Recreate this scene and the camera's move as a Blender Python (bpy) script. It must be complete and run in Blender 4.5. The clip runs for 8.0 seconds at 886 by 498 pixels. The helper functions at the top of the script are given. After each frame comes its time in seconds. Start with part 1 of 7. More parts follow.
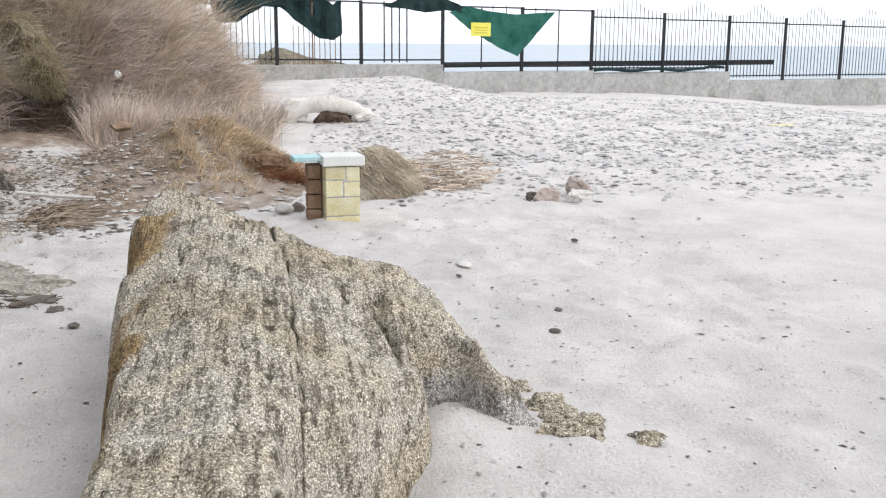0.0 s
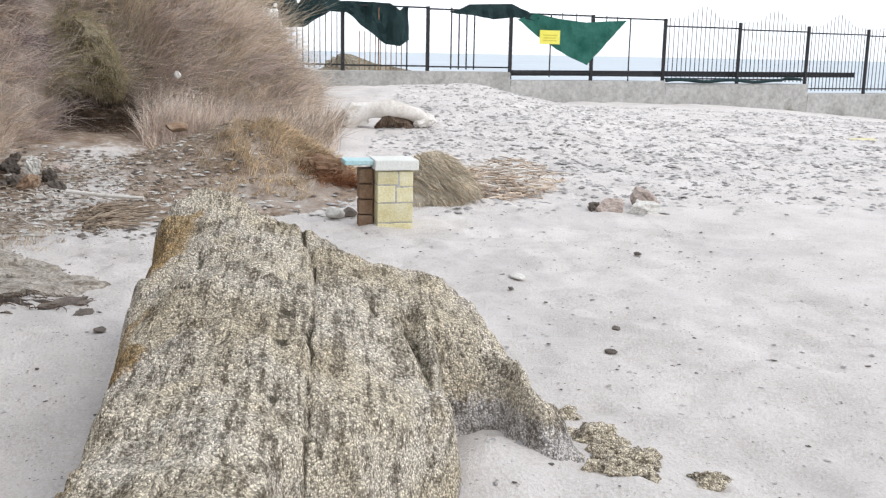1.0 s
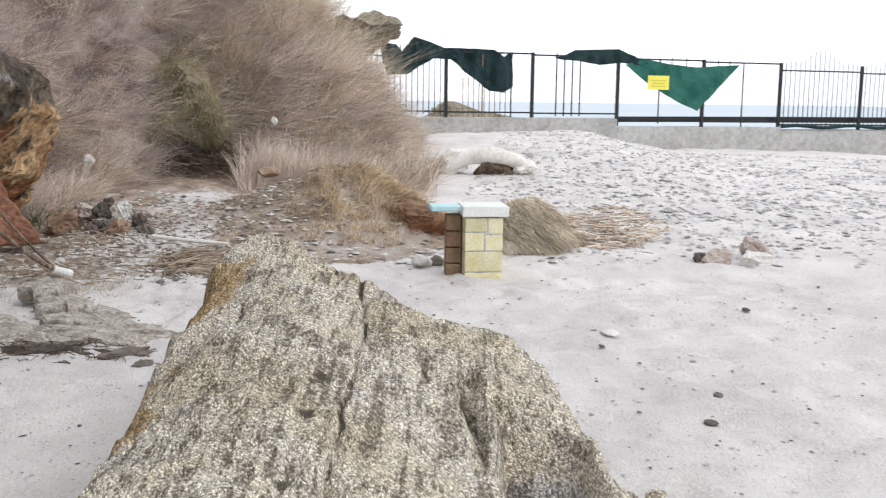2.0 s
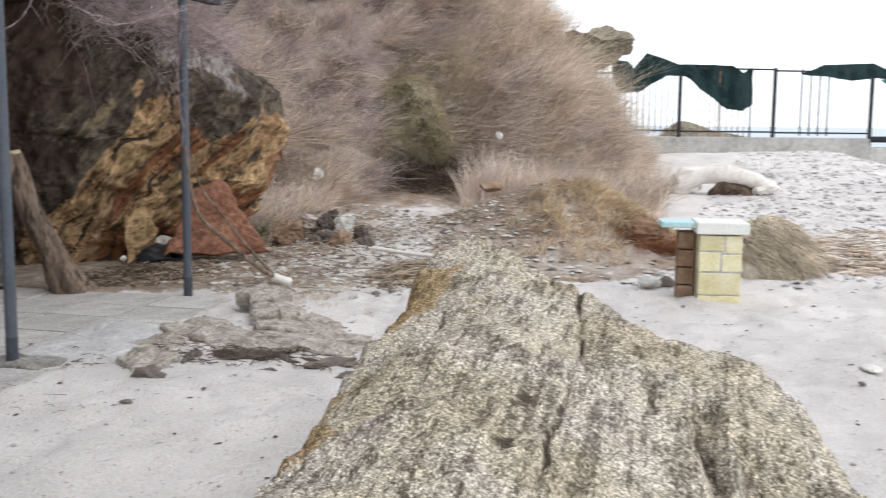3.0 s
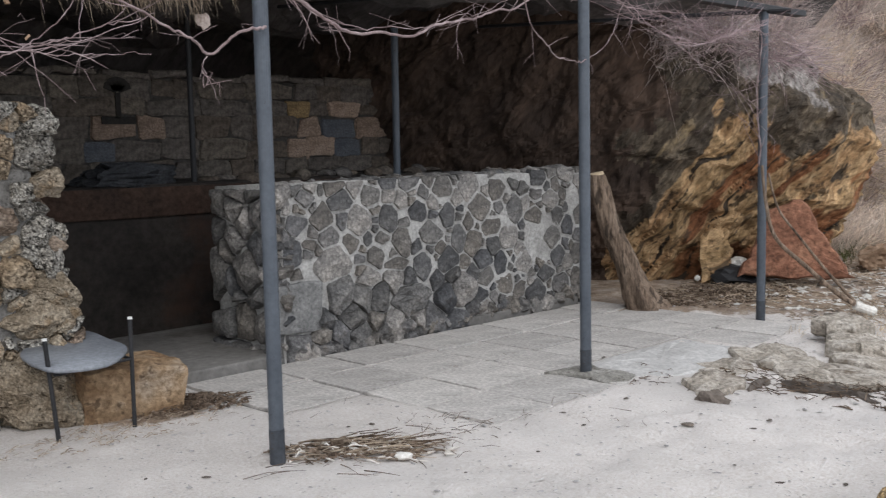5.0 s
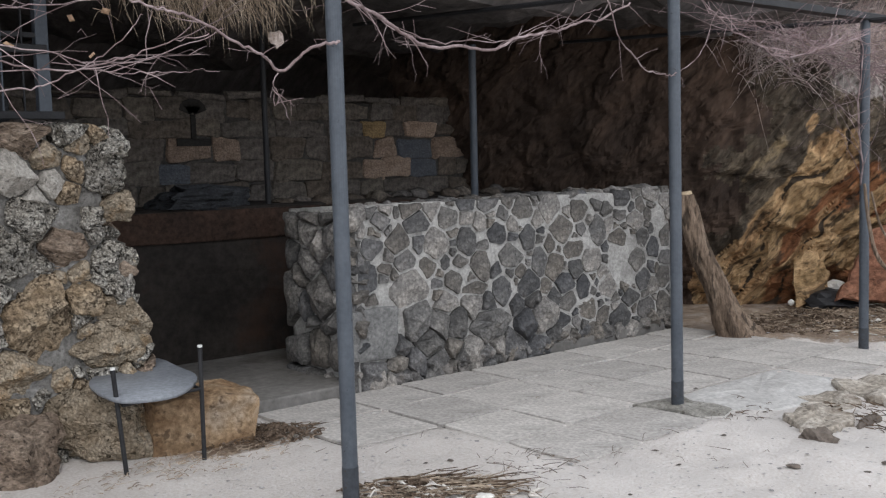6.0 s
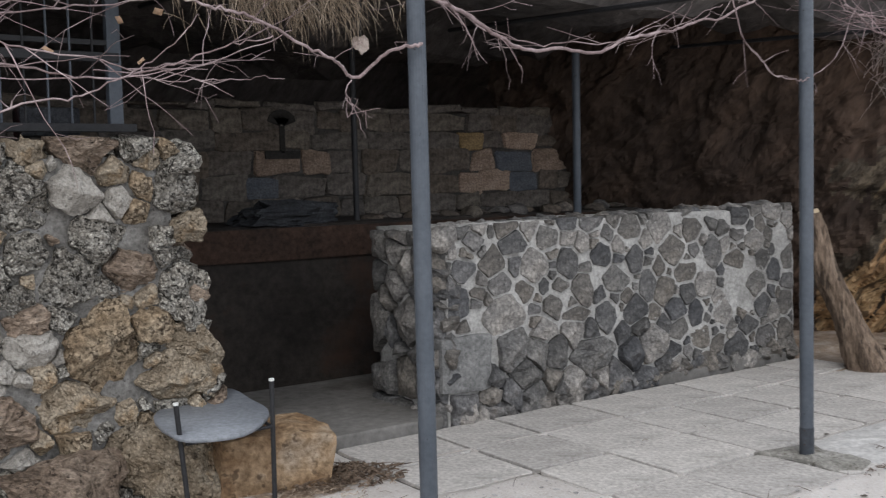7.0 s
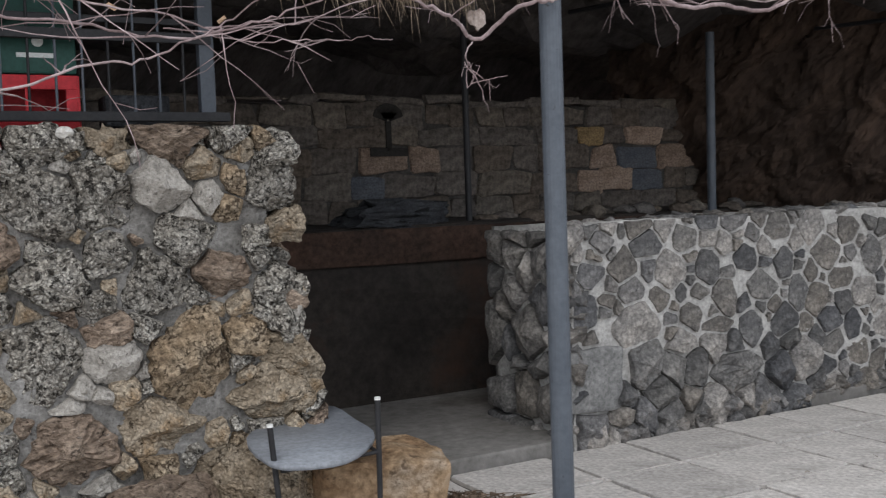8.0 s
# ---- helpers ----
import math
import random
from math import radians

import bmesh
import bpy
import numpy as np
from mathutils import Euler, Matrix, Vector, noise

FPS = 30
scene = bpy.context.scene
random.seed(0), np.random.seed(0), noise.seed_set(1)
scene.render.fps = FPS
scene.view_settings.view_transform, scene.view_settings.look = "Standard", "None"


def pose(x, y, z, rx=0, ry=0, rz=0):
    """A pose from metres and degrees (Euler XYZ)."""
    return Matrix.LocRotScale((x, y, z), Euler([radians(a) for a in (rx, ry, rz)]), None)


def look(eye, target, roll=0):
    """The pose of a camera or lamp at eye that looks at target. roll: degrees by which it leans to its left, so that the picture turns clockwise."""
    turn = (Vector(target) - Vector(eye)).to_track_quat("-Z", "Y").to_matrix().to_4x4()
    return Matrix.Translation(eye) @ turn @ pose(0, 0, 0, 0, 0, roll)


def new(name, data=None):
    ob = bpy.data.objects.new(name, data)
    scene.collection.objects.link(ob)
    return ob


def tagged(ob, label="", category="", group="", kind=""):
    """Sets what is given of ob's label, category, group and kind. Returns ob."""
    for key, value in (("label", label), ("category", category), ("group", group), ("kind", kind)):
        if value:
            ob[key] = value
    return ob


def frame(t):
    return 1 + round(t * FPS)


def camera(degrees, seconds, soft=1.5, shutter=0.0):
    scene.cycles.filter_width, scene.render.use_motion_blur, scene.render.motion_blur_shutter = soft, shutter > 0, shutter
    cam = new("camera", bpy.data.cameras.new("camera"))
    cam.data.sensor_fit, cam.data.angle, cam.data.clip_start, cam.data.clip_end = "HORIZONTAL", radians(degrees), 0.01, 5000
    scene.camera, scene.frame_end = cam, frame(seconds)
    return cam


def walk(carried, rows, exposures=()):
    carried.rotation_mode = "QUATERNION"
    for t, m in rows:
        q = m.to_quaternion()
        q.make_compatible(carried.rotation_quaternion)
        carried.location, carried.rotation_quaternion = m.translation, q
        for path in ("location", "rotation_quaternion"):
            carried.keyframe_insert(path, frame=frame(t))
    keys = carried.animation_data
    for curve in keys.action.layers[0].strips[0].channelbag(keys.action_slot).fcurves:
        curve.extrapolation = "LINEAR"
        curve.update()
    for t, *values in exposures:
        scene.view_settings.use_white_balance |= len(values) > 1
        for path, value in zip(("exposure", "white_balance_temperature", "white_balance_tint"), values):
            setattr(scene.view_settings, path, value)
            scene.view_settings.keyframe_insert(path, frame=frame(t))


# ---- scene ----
cam = camera(47.6, 8.0, soft=1.2, shutter=0.25)
PATH = [
    (0, (-4.575, -3.615, 1.887), (-2.649, -3.97, 1.485), 0.4),
    (0.5, (-4.328, -3.7, 1.841), (-2.391, -3.994, 1.436), 0.9),
    (1, (-4.116, -3.814, 1.786), (-2.166, -4.039, 1.402), 1.1),
    (1.2, (-4.048, -3.859, 1.776), (-2.091, -4.051, 1.408), 0.9),
    (2.5, (-3.219, -4.102, 1.628), (-1.243, -3.93, 1.368), 0.8),
    (3, (-2.99, -4.033, 1.542), (-1.055, -3.597, 1.293), 0.6),
    (3.5, (-2.888, -4.118, 1.516), (-1.07, -3.321, 1.27), 0.3),
    (4, (-2.891, -4.159, 1.549), (-1.238, -3.06, 1.304), -0.3),
    (4.5, (-2.816, -4.064, 1.53), (-1.308, -2.77, 1.305), -1.1),
    (5, (-2.806, -4.014, 1.538), (-1.404, -2.602, 1.333), -1.2),
    (5.2, (-2.768, -3.989, 1.527), (-1.398, -2.545, 1.332), -1.4),
    (6.5, (-2.457, -3.572, 1.557), (-1.22, -2.007, 1.408), -1.5),
    (7, (-2.216, -3.352, 1.575), (-1.081, -1.71, 1.438), -1.5),
    (7.5, (-2.071, -3.056, 1.53), (-1.028, -1.353, 1.415), -1.9),
    (8, (-1.932, -2.744, 1.501), (-0.974, -0.993, 1.385), -2.0),
]
EXPOSURES = [(0, 0.35), (1.2, 0.34), (2.5, 0.39), (3.5, 0.46), (5, 0.46), (6.5, 0.44), (8, 0.47)]
walk(cam, [(t, look(eye, target, roll)) for t, eye, target, roll in PATH], EXPOSURES)

# ---- sky and sun: bright overcast, the sun behind thin cloud over the sea ----
world = bpy.data.worlds.new("sky")
scene.world = world
world.use_nodes = True
wn, wl = world.node_tree.nodes, world.node_tree.links
sky = wn.new("ShaderNodeTexSky")
sky.sky_type, sky.sun_disc = "NISHITA", False
sky.sun_elevation, sky.sun_rotation = radians(50), radians(215)
sky.air_density, sky.dust_density, sky.ozone_density = 1.0, 1.0, 1.0
pale = wn.new("ShaderNodeHueSaturation")
pale.inputs["Saturation"].default_value = 0.3
wl.new(sky.outputs[0], pale.inputs["Color"])
# a bright, even layer of cloud over the sky
cloud = wn.new("ShaderNodeMix")
cloud.data_type = "RGBA"
cloud.inputs[0].default_value = 0.8
cloud.inputs[7].default_value = (6.08, 6.4, 6.98, 1)
wl.new(pale.outputs[0], cloud.inputs[6])
wl.new(cloud.outputs[2], wn["Background"].inputs["Color"])
wn["Background"].inputs["Strength"].default_value = 0.18
sun = new("sun", bpy.data.lights.new("sun", "SUN"))
sun.data.energy, sun.data.angle, sun.data.color = 0.7, radians(30), (1.0, 0.97, 0.93)
# sun_rotation counts clockwise from +Y
sun.matrix_world = look((0, 0, 20), (-math.sin(radians(215)) * 10, -math.cos(radians(215)) * 10, 20 - 10 * math.tan(radians(50))))


# ---- materials ----
def material(name, cols, scale, rough=0.9, bump=0.3, dist=0.02, stretch=(1, 1, 1), turn=(0, 0, 0), grain=9.0, grainy=0.35,
             speck=None, vary=0.0, island=0.0, metal=0.0, tones=None, stain=None, blend=None, axes=None, thin=0.0, pits=None):
    """cols: colours along a coarse noise; grain: the finer noise; speck: (colour, scale, threshold, strength);
    vary: brightness spread from piece to piece; tones: colours drawn piece by piece; stain: (colour, scale, low, high);
    blend: (attribute, colours, scale), one or several, lay other colours where the attribute is high; thin: how much
    light passes through; pits: (colour, scale, size, strength) of sharp-edged hollows; axes: three directions that
    replace x, y and z, for dipping beds."""
    m = bpy.data.materials.new(name)
    m.use_nodes = True
    n, l = m.node_tree.nodes, m.node_tree.links
    bsdf = n["Principled BSDF"]
    bsdf.inputs["Roughness"].default_value = rough
    bsdf.inputs["Metallic"].default_value = metal
    bsdf.inputs["Specular IOR Level"].default_value = 0.25 if not metal else 0.5
    tc = n.new("ShaderNodeTexCoord")
    mp = n.new("ShaderNodeMapping")
    mp.inputs["Scale"].default_value = stretch
    mp.inputs["Rotation"].default_value = [radians(a) for a in turn]
    l.new(tc.outputs["Object"], mp.inputs["Vector"])
    vec = mp.outputs[0]
    if axes:
        join = n.new("ShaderNodeCombineXYZ")
        for k, d in enumerate(axes):
            dot = n.new("ShaderNodeVectorMath")
            dot.operation = "DOT_PRODUCT"
            dot.inputs[1].default_value = d
            l.new(tc.outputs["Object"], dot.inputs[0])
            l.new(dot.outputs["Value"], join.inputs[k])
        vec = join.outputs[0]

    def noisy(sc, detail=5, ro=0.6):
        x = n.new("ShaderNodeTexNoise")
        x.inputs["Scale"].default_value, x.inputs["Detail"].default_value, x.inputs["Roughness"].default_value = sc, detail, ro
        l.new(vec, x.inputs["Vector"])
        return x.outputs["Fac"]

    def ramp(fac, stops):
        r = n.new("ShaderNodeValToRGB")
        e = r.color_ramp.elements
        for k, (p, c) in enumerate(stops):
            el = e[k] if k < 2 else e.new(p)
            el.position, el.color = p, (*c, 1)
        l.new(fac, r.inputs[0])
        return r.outputs[0]

    def mix(kind, fac, a, b):
        x = n.new("ShaderNodeMix")
        x.data_type, x.blend_type = "RGBA", kind
        x.clamp_result = False
        if isinstance(fac, float):
            x.inputs[0].default_value = fac
        else:
            l.new(fac, x.inputs[0])
        for sock, v in ((x.inputs[6], a), (x.inputs[7], b)):
            if isinstance(v, tuple):
                sock.default_value = (*v, 1)
            else:
                l.new(v, sock)
        return x.outputs[2]

    def spread(cs, lo=0.3, hi=0.7):
        return [(lo + (hi - lo) * k / max(1, len(cs) - 1), c) for k, c in enumerate(cs)]

    coarse = noisy(scale)
    fine = noisy(scale * grain, 5, 0.7)
    col = ramp(coarse, spread(cols))
    for attribute, laid_cols, size in (blend if isinstance(blend, list) else [blend] if blend else []):
        at = n.new("ShaderNodeAttribute")
        at.attribute_name = attribute
        soft = n.new("ShaderNodeMath")
        soft.operation = "MULTIPLY_ADD"
        l.new(noisy(size * 2, 6, 0.7), soft.inputs[0])
        soft.inputs[1].default_value = 1.2
        sub = n.new("ShaderNodeMath")
        sub.operation = "SUBTRACT"
        l.new(at.outputs["Fac"], sub.inputs[0])
        sub.inputs[1].default_value = 0.6
        l.new(sub.outputs[0], soft.inputs[2])
        edge = ramp(soft.outputs[0], [(0.42, (0, 0, 0)), (0.58, (1, 1, 1))])
        col = mix("MIX", edge, col, ramp(noisy(size, 6, 0.7), spread(laid_cols)))
    if tones:
        info = n.new("ShaderNodeObjectInfo") if not island else n.new("ShaderNodeNewGeometry")
        rnd = info.outputs["Random" if not island else "Random Per Island"]
        col = mix("MULTIPLY", 1.0, ramp(rnd, [(k / len(tones), c) for k, c in enumerate(tones)]), col)
    col = mix("OVERLAY", grainy, col, ramp(fine, [(0.3, (0.12, 0.12, 0.12)), (0.7, (0.88, 0.88, 0.88))]))
    if stain:
        col = mix("MIX", ramp(noisy(stain[1], 6, 0.65), [(stain[2], (0, 0, 0)), (stain[3], (1, 1, 1))]), col, stain[0])
    for tint, size, low, much in (speck if isinstance(speck, list) else [speck] if speck else []):
        col = mix("MIX", ramp(noisy(size, 3, 0.6), [(low, (0, 0, 0)), (low + 0.06, (much,) * 3)]), col, tint)
    hole = None
    if pits:
        wob = n.new("ShaderNodeTexNoise")
        wob.inputs["Scale"].default_value, wob.inputs["Detail"].default_value = pits[1] * 0.6, 3
        l.new(vec, wob.inputs["Vector"])
        bent = n.new("ShaderNodeVectorMath")
        bent.operation = "MULTIPLY_ADD"
        l.new(wob.outputs["Color"], bent.inputs[0])
        bent.inputs[1].default_value = (1.6 / pits[1],) * 3
        l.new(vec, bent.inputs[2])
        cell = n.new("ShaderNodeTexVoronoi")
        cell.inputs["Scale"].default_value = pits[1]
        l.new(bent.outputs[0], cell.inputs["Vector"])
        half = n.new("ShaderNodeMath")
        half.operation = "MULTIPLY"
        half.inputs[1].default_value = 0.5
        l.new(cell.outputs["Distance"], half.inputs[0])
        some = n.new("ShaderNodeMath")
        some.operation = "MULTIPLY_ADD"
        l.new(noisy(pits[1] * 0.16, 4, 0.6), some.inputs[0])
        some.inputs[1].default_value = 0.9
        l.new(half.outputs[0], some.inputs[2])
        hole = ramp(some.outputs[0], [(pits[2] - 0.03, (0, 0, 0)), (pits[2] + 0.09, (pits[3],) * 3)])
        col = mix("MIX", hole, col, pits[0])
    if vary or (island and not tones):
        info = n.new("ShaderNodeObjectInfo") if not island else n.new("ShaderNodeNewGeometry")
        rnd = info.outputs["Random" if not island else "Random Per Island"]
        k = vary or island
        mr = n.new("ShaderNodeMapRange")
        mr.inputs[3].default_value, mr.inputs[4].default_value = 1 - k, 1 + k
        l.new(rnd, mr.inputs[0])
        hs = n.new("ShaderNodeHueSaturation")
        l.new(mr.outputs[0], hs.inputs["Value"])
        l.new(col, hs.inputs["Color"])
        col = hs.outputs[0]
    l.new(col, bsdf.inputs["Base Color"])
    if bump:
        add = n.new("ShaderNodeMath")
        add.operation = "MULTIPLY_ADD"
        add.inputs[1].default_value = 0.45
        l.new(fine, add.inputs[0])
        l.new(coarse, add.inputs[2])
        if hole:
            sunk = n.new("ShaderNodeMath")
            sunk.operation = "MULTIPLY_ADD"
            sunk.inputs[1].default_value = -0.6
            l.new(hole, sunk.inputs[0])
            l.new(add.outputs[0], sunk.inputs[2])
            add = sunk
        b = n.new("ShaderNodeBump")
        b.inputs["Strength"].default_value, b.inputs["Distance"].default_value = bump, dist
        l.new(add.outputs[0], b.inputs["Height"])
        l.new(b.outputs[0], bsdf.inputs["Normal"])
    if thin:
        through_light = n.new("ShaderNodeBsdfTranslucent")
        l.new(col, through_light.inputs["Color"])
        both = n.new("ShaderNodeMixShader")
        both.inputs[0].default_value = thin
        l.new(bsdf.outputs[0], both.inputs[1])
        l.new(through_light.outputs[0], both.inputs[2])
        l.new(both.outputs[0], n["Material Output"].inputs["Surface"])
    return m


def granular(name, cols, tone, cell, dark, gap=0.5, contrast=1.0, streak=None, holes=None, bump=1.0, dist=0.012, vary=0.0, blend=(), moss=None):
    """Shell limestone: packed light and dark grains. tone: scale of the broad colours; cell: grains to a metre; gap: how dark the
    joints between grains are; contrast: how far grains differ; streak: (stretch, low, high) of dark weathering along the beds; holes: (scale, threshold) of dark pits."""
    m = bpy.data.materials.new(name)
    m.use_nodes = True
    n, l = m.node_tree.nodes, m.node_tree.links
    bsdf = n["Principled BSDF"]
    bsdf.inputs["Roughness"].default_value, bsdf.inputs["Specular IOR Level"].default_value = 0.95, 0.2
    tc = n.new("ShaderNodeTexCoord").outputs["Object"]

    def noisy(sc, detail=5, ro=0.6, stretch=None):
        x = n.new("ShaderNodeTexNoise")
        x.inputs["Scale"].default_value, x.inputs["Detail"].default_value, x.inputs["Roughness"].default_value = sc, detail, ro
        v = tc
        if stretch:
            mp = n.new("ShaderNodeMapping")
            mp.inputs["Scale"].default_value = stretch
            l.new(tc, mp.inputs["Vector"])
            v = mp.outputs[0]
        l.new(v, x.inputs["Vector"])
        return x.outputs["Fac"], x.outputs["Color"]

    def ramp(fac, stops):
        r = n.new("ShaderNodeValToRGB")
        e = r.color_ramp.elements
        for k, (p, c) in enumerate(stops):
            el = e[k] if k < 2 else e.new(p)
            el.position, el.color = p, (*c, 1) if isinstance(c, tuple) else (c, c, c, 1)
        l.new(fac, r.inputs[0])
        return r.outputs[0]

    def mix(kind, fac, a, b):
        x = n.new("ShaderNodeMix")
        x.data_type, x.blend_type, x.clamp_result = "RGBA", kind, False
        for sock, v in ((x.inputs[0], fac), (x.inputs[6], a), (x.inputs[7], b)):
            if isinstance(v, tuple):
                sock.default_value = (*v, 1)
            elif isinstance(v, float):
                sock.default_value = v
            else:
                l.new(v, sock)
        return x.outputs[2]

    def maths(kind, a, b, c=0.0):
        x = n.new("ShaderNodeMath")
        x.operation = kind
        for sock, v in zip(x.inputs, (a, b, c)):
            if isinstance(v, float):
                sock.default_value = v
            else:
                l.new(v, sock)
        return x.outputs[0]

    broad = noisy(tone, 7, 0.62)[0]
    col = ramp(broad, [(0.34 + 0.32 * k / (len(cols) - 1), c) for k, c in enumerate(cols)])
    if vary:
        mr = n.new("ShaderNodeMapRange")
        mr.inputs[3].default_value, mr.inputs[4].default_value = 1 - vary, 1 + vary
        l.new(n.new("ShaderNodeObjectInfo").outputs["Random"], mr.inputs[0])
        hs = n.new("ShaderNodeHueSaturation")
        l.new(mr.outputs[0], hs.inputs["Value"])
        l.new(col, hs.inputs["Color"])
        col = hs.outputs[0]
    for attribute, laid_cols, size in blend:
        at = n.new("ShaderNodeAttribute")
        at.attribute_name = attribute
        edge = ramp(maths("MULTIPLY_ADD", noisy(size * 2, 6, 0.7)[0], 1.2, maths("SUBTRACT", at.outputs["Fac"], 0.6)), [(0.35, 0.0), (0.65, 1.0)])
        col = mix("MIX", edge, col, ramp(noisy(size, 6, 0.7)[0], [(0.3 + 0.2 * k, c) for k, c in enumerate(laid_cols)]))
    if moss:
        col = mix("MIX", ramp(noisy(moss[1], 5, 0.65)[0], [(moss[2], 0.0), (moss[2] + 0.12, 0.8)]), col, moss[0])
    bent = n.new("ShaderNodeVectorMath")
    bent.operation = "MULTIPLY_ADD"
    l.new(noisy(cell * 0.5, 3)[1], bent.inputs[0])
    bent.inputs[1].default_value = (1.5 / cell,) * 3
    l.new(tc, bent.inputs[2])
    heights = []
    for size, low, high in ((cell, 0.48, 1.20), (cell * 2.3, 0.70, 1.16)):
        v = n.new("ShaderNodeTexVoronoi")
        v.inputs["Scale"].default_value = size
        l.new(bent.outputs[0], v.inputs["Vector"])
        col = mix("MULTIPLY", 1.0, col, ramp(v.outputs["Color"], [(0.15, 1 + (low - 1) * contrast), (0.6, 0.97), (0.85, 1 + (high - 1) * contrast)]))
        heights.append(v.outputs["Distance"])
    joint = ramp(heights[0], [(0.42, 0.0), (0.72, gap)])
    col = mix("MIX", joint, col, dark)
    sunk = maths("MULTIPLY", heights[0], -1.0)
    if streak:
        mask = ramp(maths("MULTIPLY_ADD", noisy(6.0, 6, 0.75)[0], 0.55, maths("MULTIPLY", noisy(1.0, 5, 0.65, streak[0])[0], 0.62)), [(streak[1], 0.0), (streak[2], 0.85)])
        grainy_mask = mix("MULTIPLY", 1.0, mask, ramp(noisy(cell * 0.55, 3, 0.7)[0], [(0.42, 0.25), (0.56, 1.0)]))
        col = mix("MIX", grainy_mask, col, dark)
        sunk = maths("MULTIPLY_ADD", grainy_mask, -0.7, sunk)
    if holes:
        pit_mask = ramp(noisy(holes[0], 4, 0.7)[0], [(holes[1], 0.0), (holes[1] + 0.05, 0.9)])
        col = mix("MIX", pit_mask, col, dark)
        sunk = maths("MULTIPLY_ADD", pit_mask, -1.2, sunk)
    l.new(col, bsdf.inputs["Base Color"])
    b = n.new("ShaderNodeBump")
    b.inputs["Strength"].default_value, b.inputs["Distance"].default_value = bump, dist
    l.new(sunk, b.inputs["Height"])
    l.new(b.outputs[0], bsdf.inputs["Normal"])
    return m


SAND = material("sand", [(0.57, 0.53, 0.498), (0.67, 0.625, 0.59), (0.74, 0.695, 0.66)], 1.3, 0.95, 0.85, 0.05, grain=44, grainy=0.38,
                speck=[((0.22, 0.195, 0.175), 34, 0.655, 0.7), ((0.80, 0.765, 0.735), 60, 0.66, 0.5)], stain=((0.56, 0.53, 0.507), 0.5, 0.5, 0.75),
                blend=("soil", [(0.18, 0.124, 0.088), (0.32, 0.242, 0.18), (0.53, 0.448, 0.375)], 4.5))
SHINGLE = material("shingle", [(0.24, 0.232, 0.228), (0.40, 0.383, 0.373), (0.54, 0.521, 0.502)], 2.0, 0.9, 0.6, 0.05, island=0.35)
# The lichen blend also carries crack and pit shade, put into the colour.
BOULDER = granular("shell_limestone", [(0.70, 0.595, 0.43), (0.82, 0.715, 0.545), (0.88, 0.785, 0.63), (0.88, 0.80, 0.68), (0.80, 0.695, 0.53)], 1.7, 125, (0.105, 0.08, 0.052), 0.46, contrast=1.2,
                   streak=((2.4, 40.0, 14.0), 0.598, 0.655), holes=(42, 0.645), bump=1.0, dist=0.010,
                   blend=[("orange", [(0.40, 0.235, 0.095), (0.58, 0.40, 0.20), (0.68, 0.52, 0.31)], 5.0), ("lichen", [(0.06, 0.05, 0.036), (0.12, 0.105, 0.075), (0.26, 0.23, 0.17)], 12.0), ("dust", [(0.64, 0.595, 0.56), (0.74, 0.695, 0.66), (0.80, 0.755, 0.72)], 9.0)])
WALL_STONE = material("wall_stone", [(0.054, 0.054, 0.056), (0.102, 0.101, 0.101), (0.172, 0.168, 0.164)], 5.5, 0.88, 0.9, 0.018, grain=8, grainy=0.7,
                      speck=[((0.04, 0.04, 0.042), 30, 0.64, 0.7), ((0.30, 0.295, 0.285), 24, 0.68, 0.7)], stain=((0.15, 0.122, 0.10), 1.6, 0.59, 0.72),
                      vary=0.3, tones=[(0.85, 0.87, 0.92), (1.2, 1.17, 1.12), (0.95, 0.97, 1.02), (1.55, 1.5, 1.42), (1.05, 0.98, 0.90), (1.35, 1.24, 1.10), (0.9, 0.9, 0.92), (1.7, 1.62, 1.52)])
MORTAR = material("mortar", [(0.29, 0.283, 0.27), (0.385, 0.376, 0.36), (0.47, 0.46, 0.443)], 4.0, 0.95, 0.9, 0.02, grain=10, grainy=0.5,
                  stain=((0.19, 0.184, 0.174), 2.4, 0.56, 0.72))
RUBBLE_PIT = granular("pitted_stone", [(0.37, 0.335, 0.285), (0.53, 0.495, 0.435), (0.66, 0.628, 0.568)], 4.0, 60, (0.03, 0.026, 0.022), 0.45, contrast=0.8, holes=(30, 0.545), dist=0.035, vary=0.2,
                      moss=((0.15, 0.14, 0.08), 1.7, 0.70))
RUBBLE_TAN = granular("tan_rubble", [(0.22, 0.172, 0.12), (0.34, 0.275, 0.20), (0.43, 0.365, 0.28), (0.37, 0.26, 0.155)], 3.5, 60, (0.06, 0.045, 0.03), 0.32, contrast=0.6, holes=(24, 0.61), dist=0.016, vary=0.2)
RUBBLE_BROWN = material("brown_rubble", [(0.14, 0.105, 0.08), (0.25, 0.19, 0.145), (0.35, 0.28, 0.22)], 5.0, 0.95, 1.0, 0.06, stretch=(0.7, 1, 1.3), turn=(0, 35, 0), grain=8, grainy=0.9,
                        speck=[((0.04, 0.028, 0.022), 26, 0.60, 0.85), ((0.42, 0.37, 0.32), 50, 0.67, 0.6)], vary=0.15)
PILLAR_MORTAR = material("rubble_mortar", [(0.10, 0.094, 0.086), (0.19, 0.182, 0.17), (0.31, 0.302, 0.288)], 5.0, 0.95, 0.9, 0.03, grain=8, grainy=0.5,
                         speck=((0.05, 0.045, 0.04), 20, 0.60, 0.8))
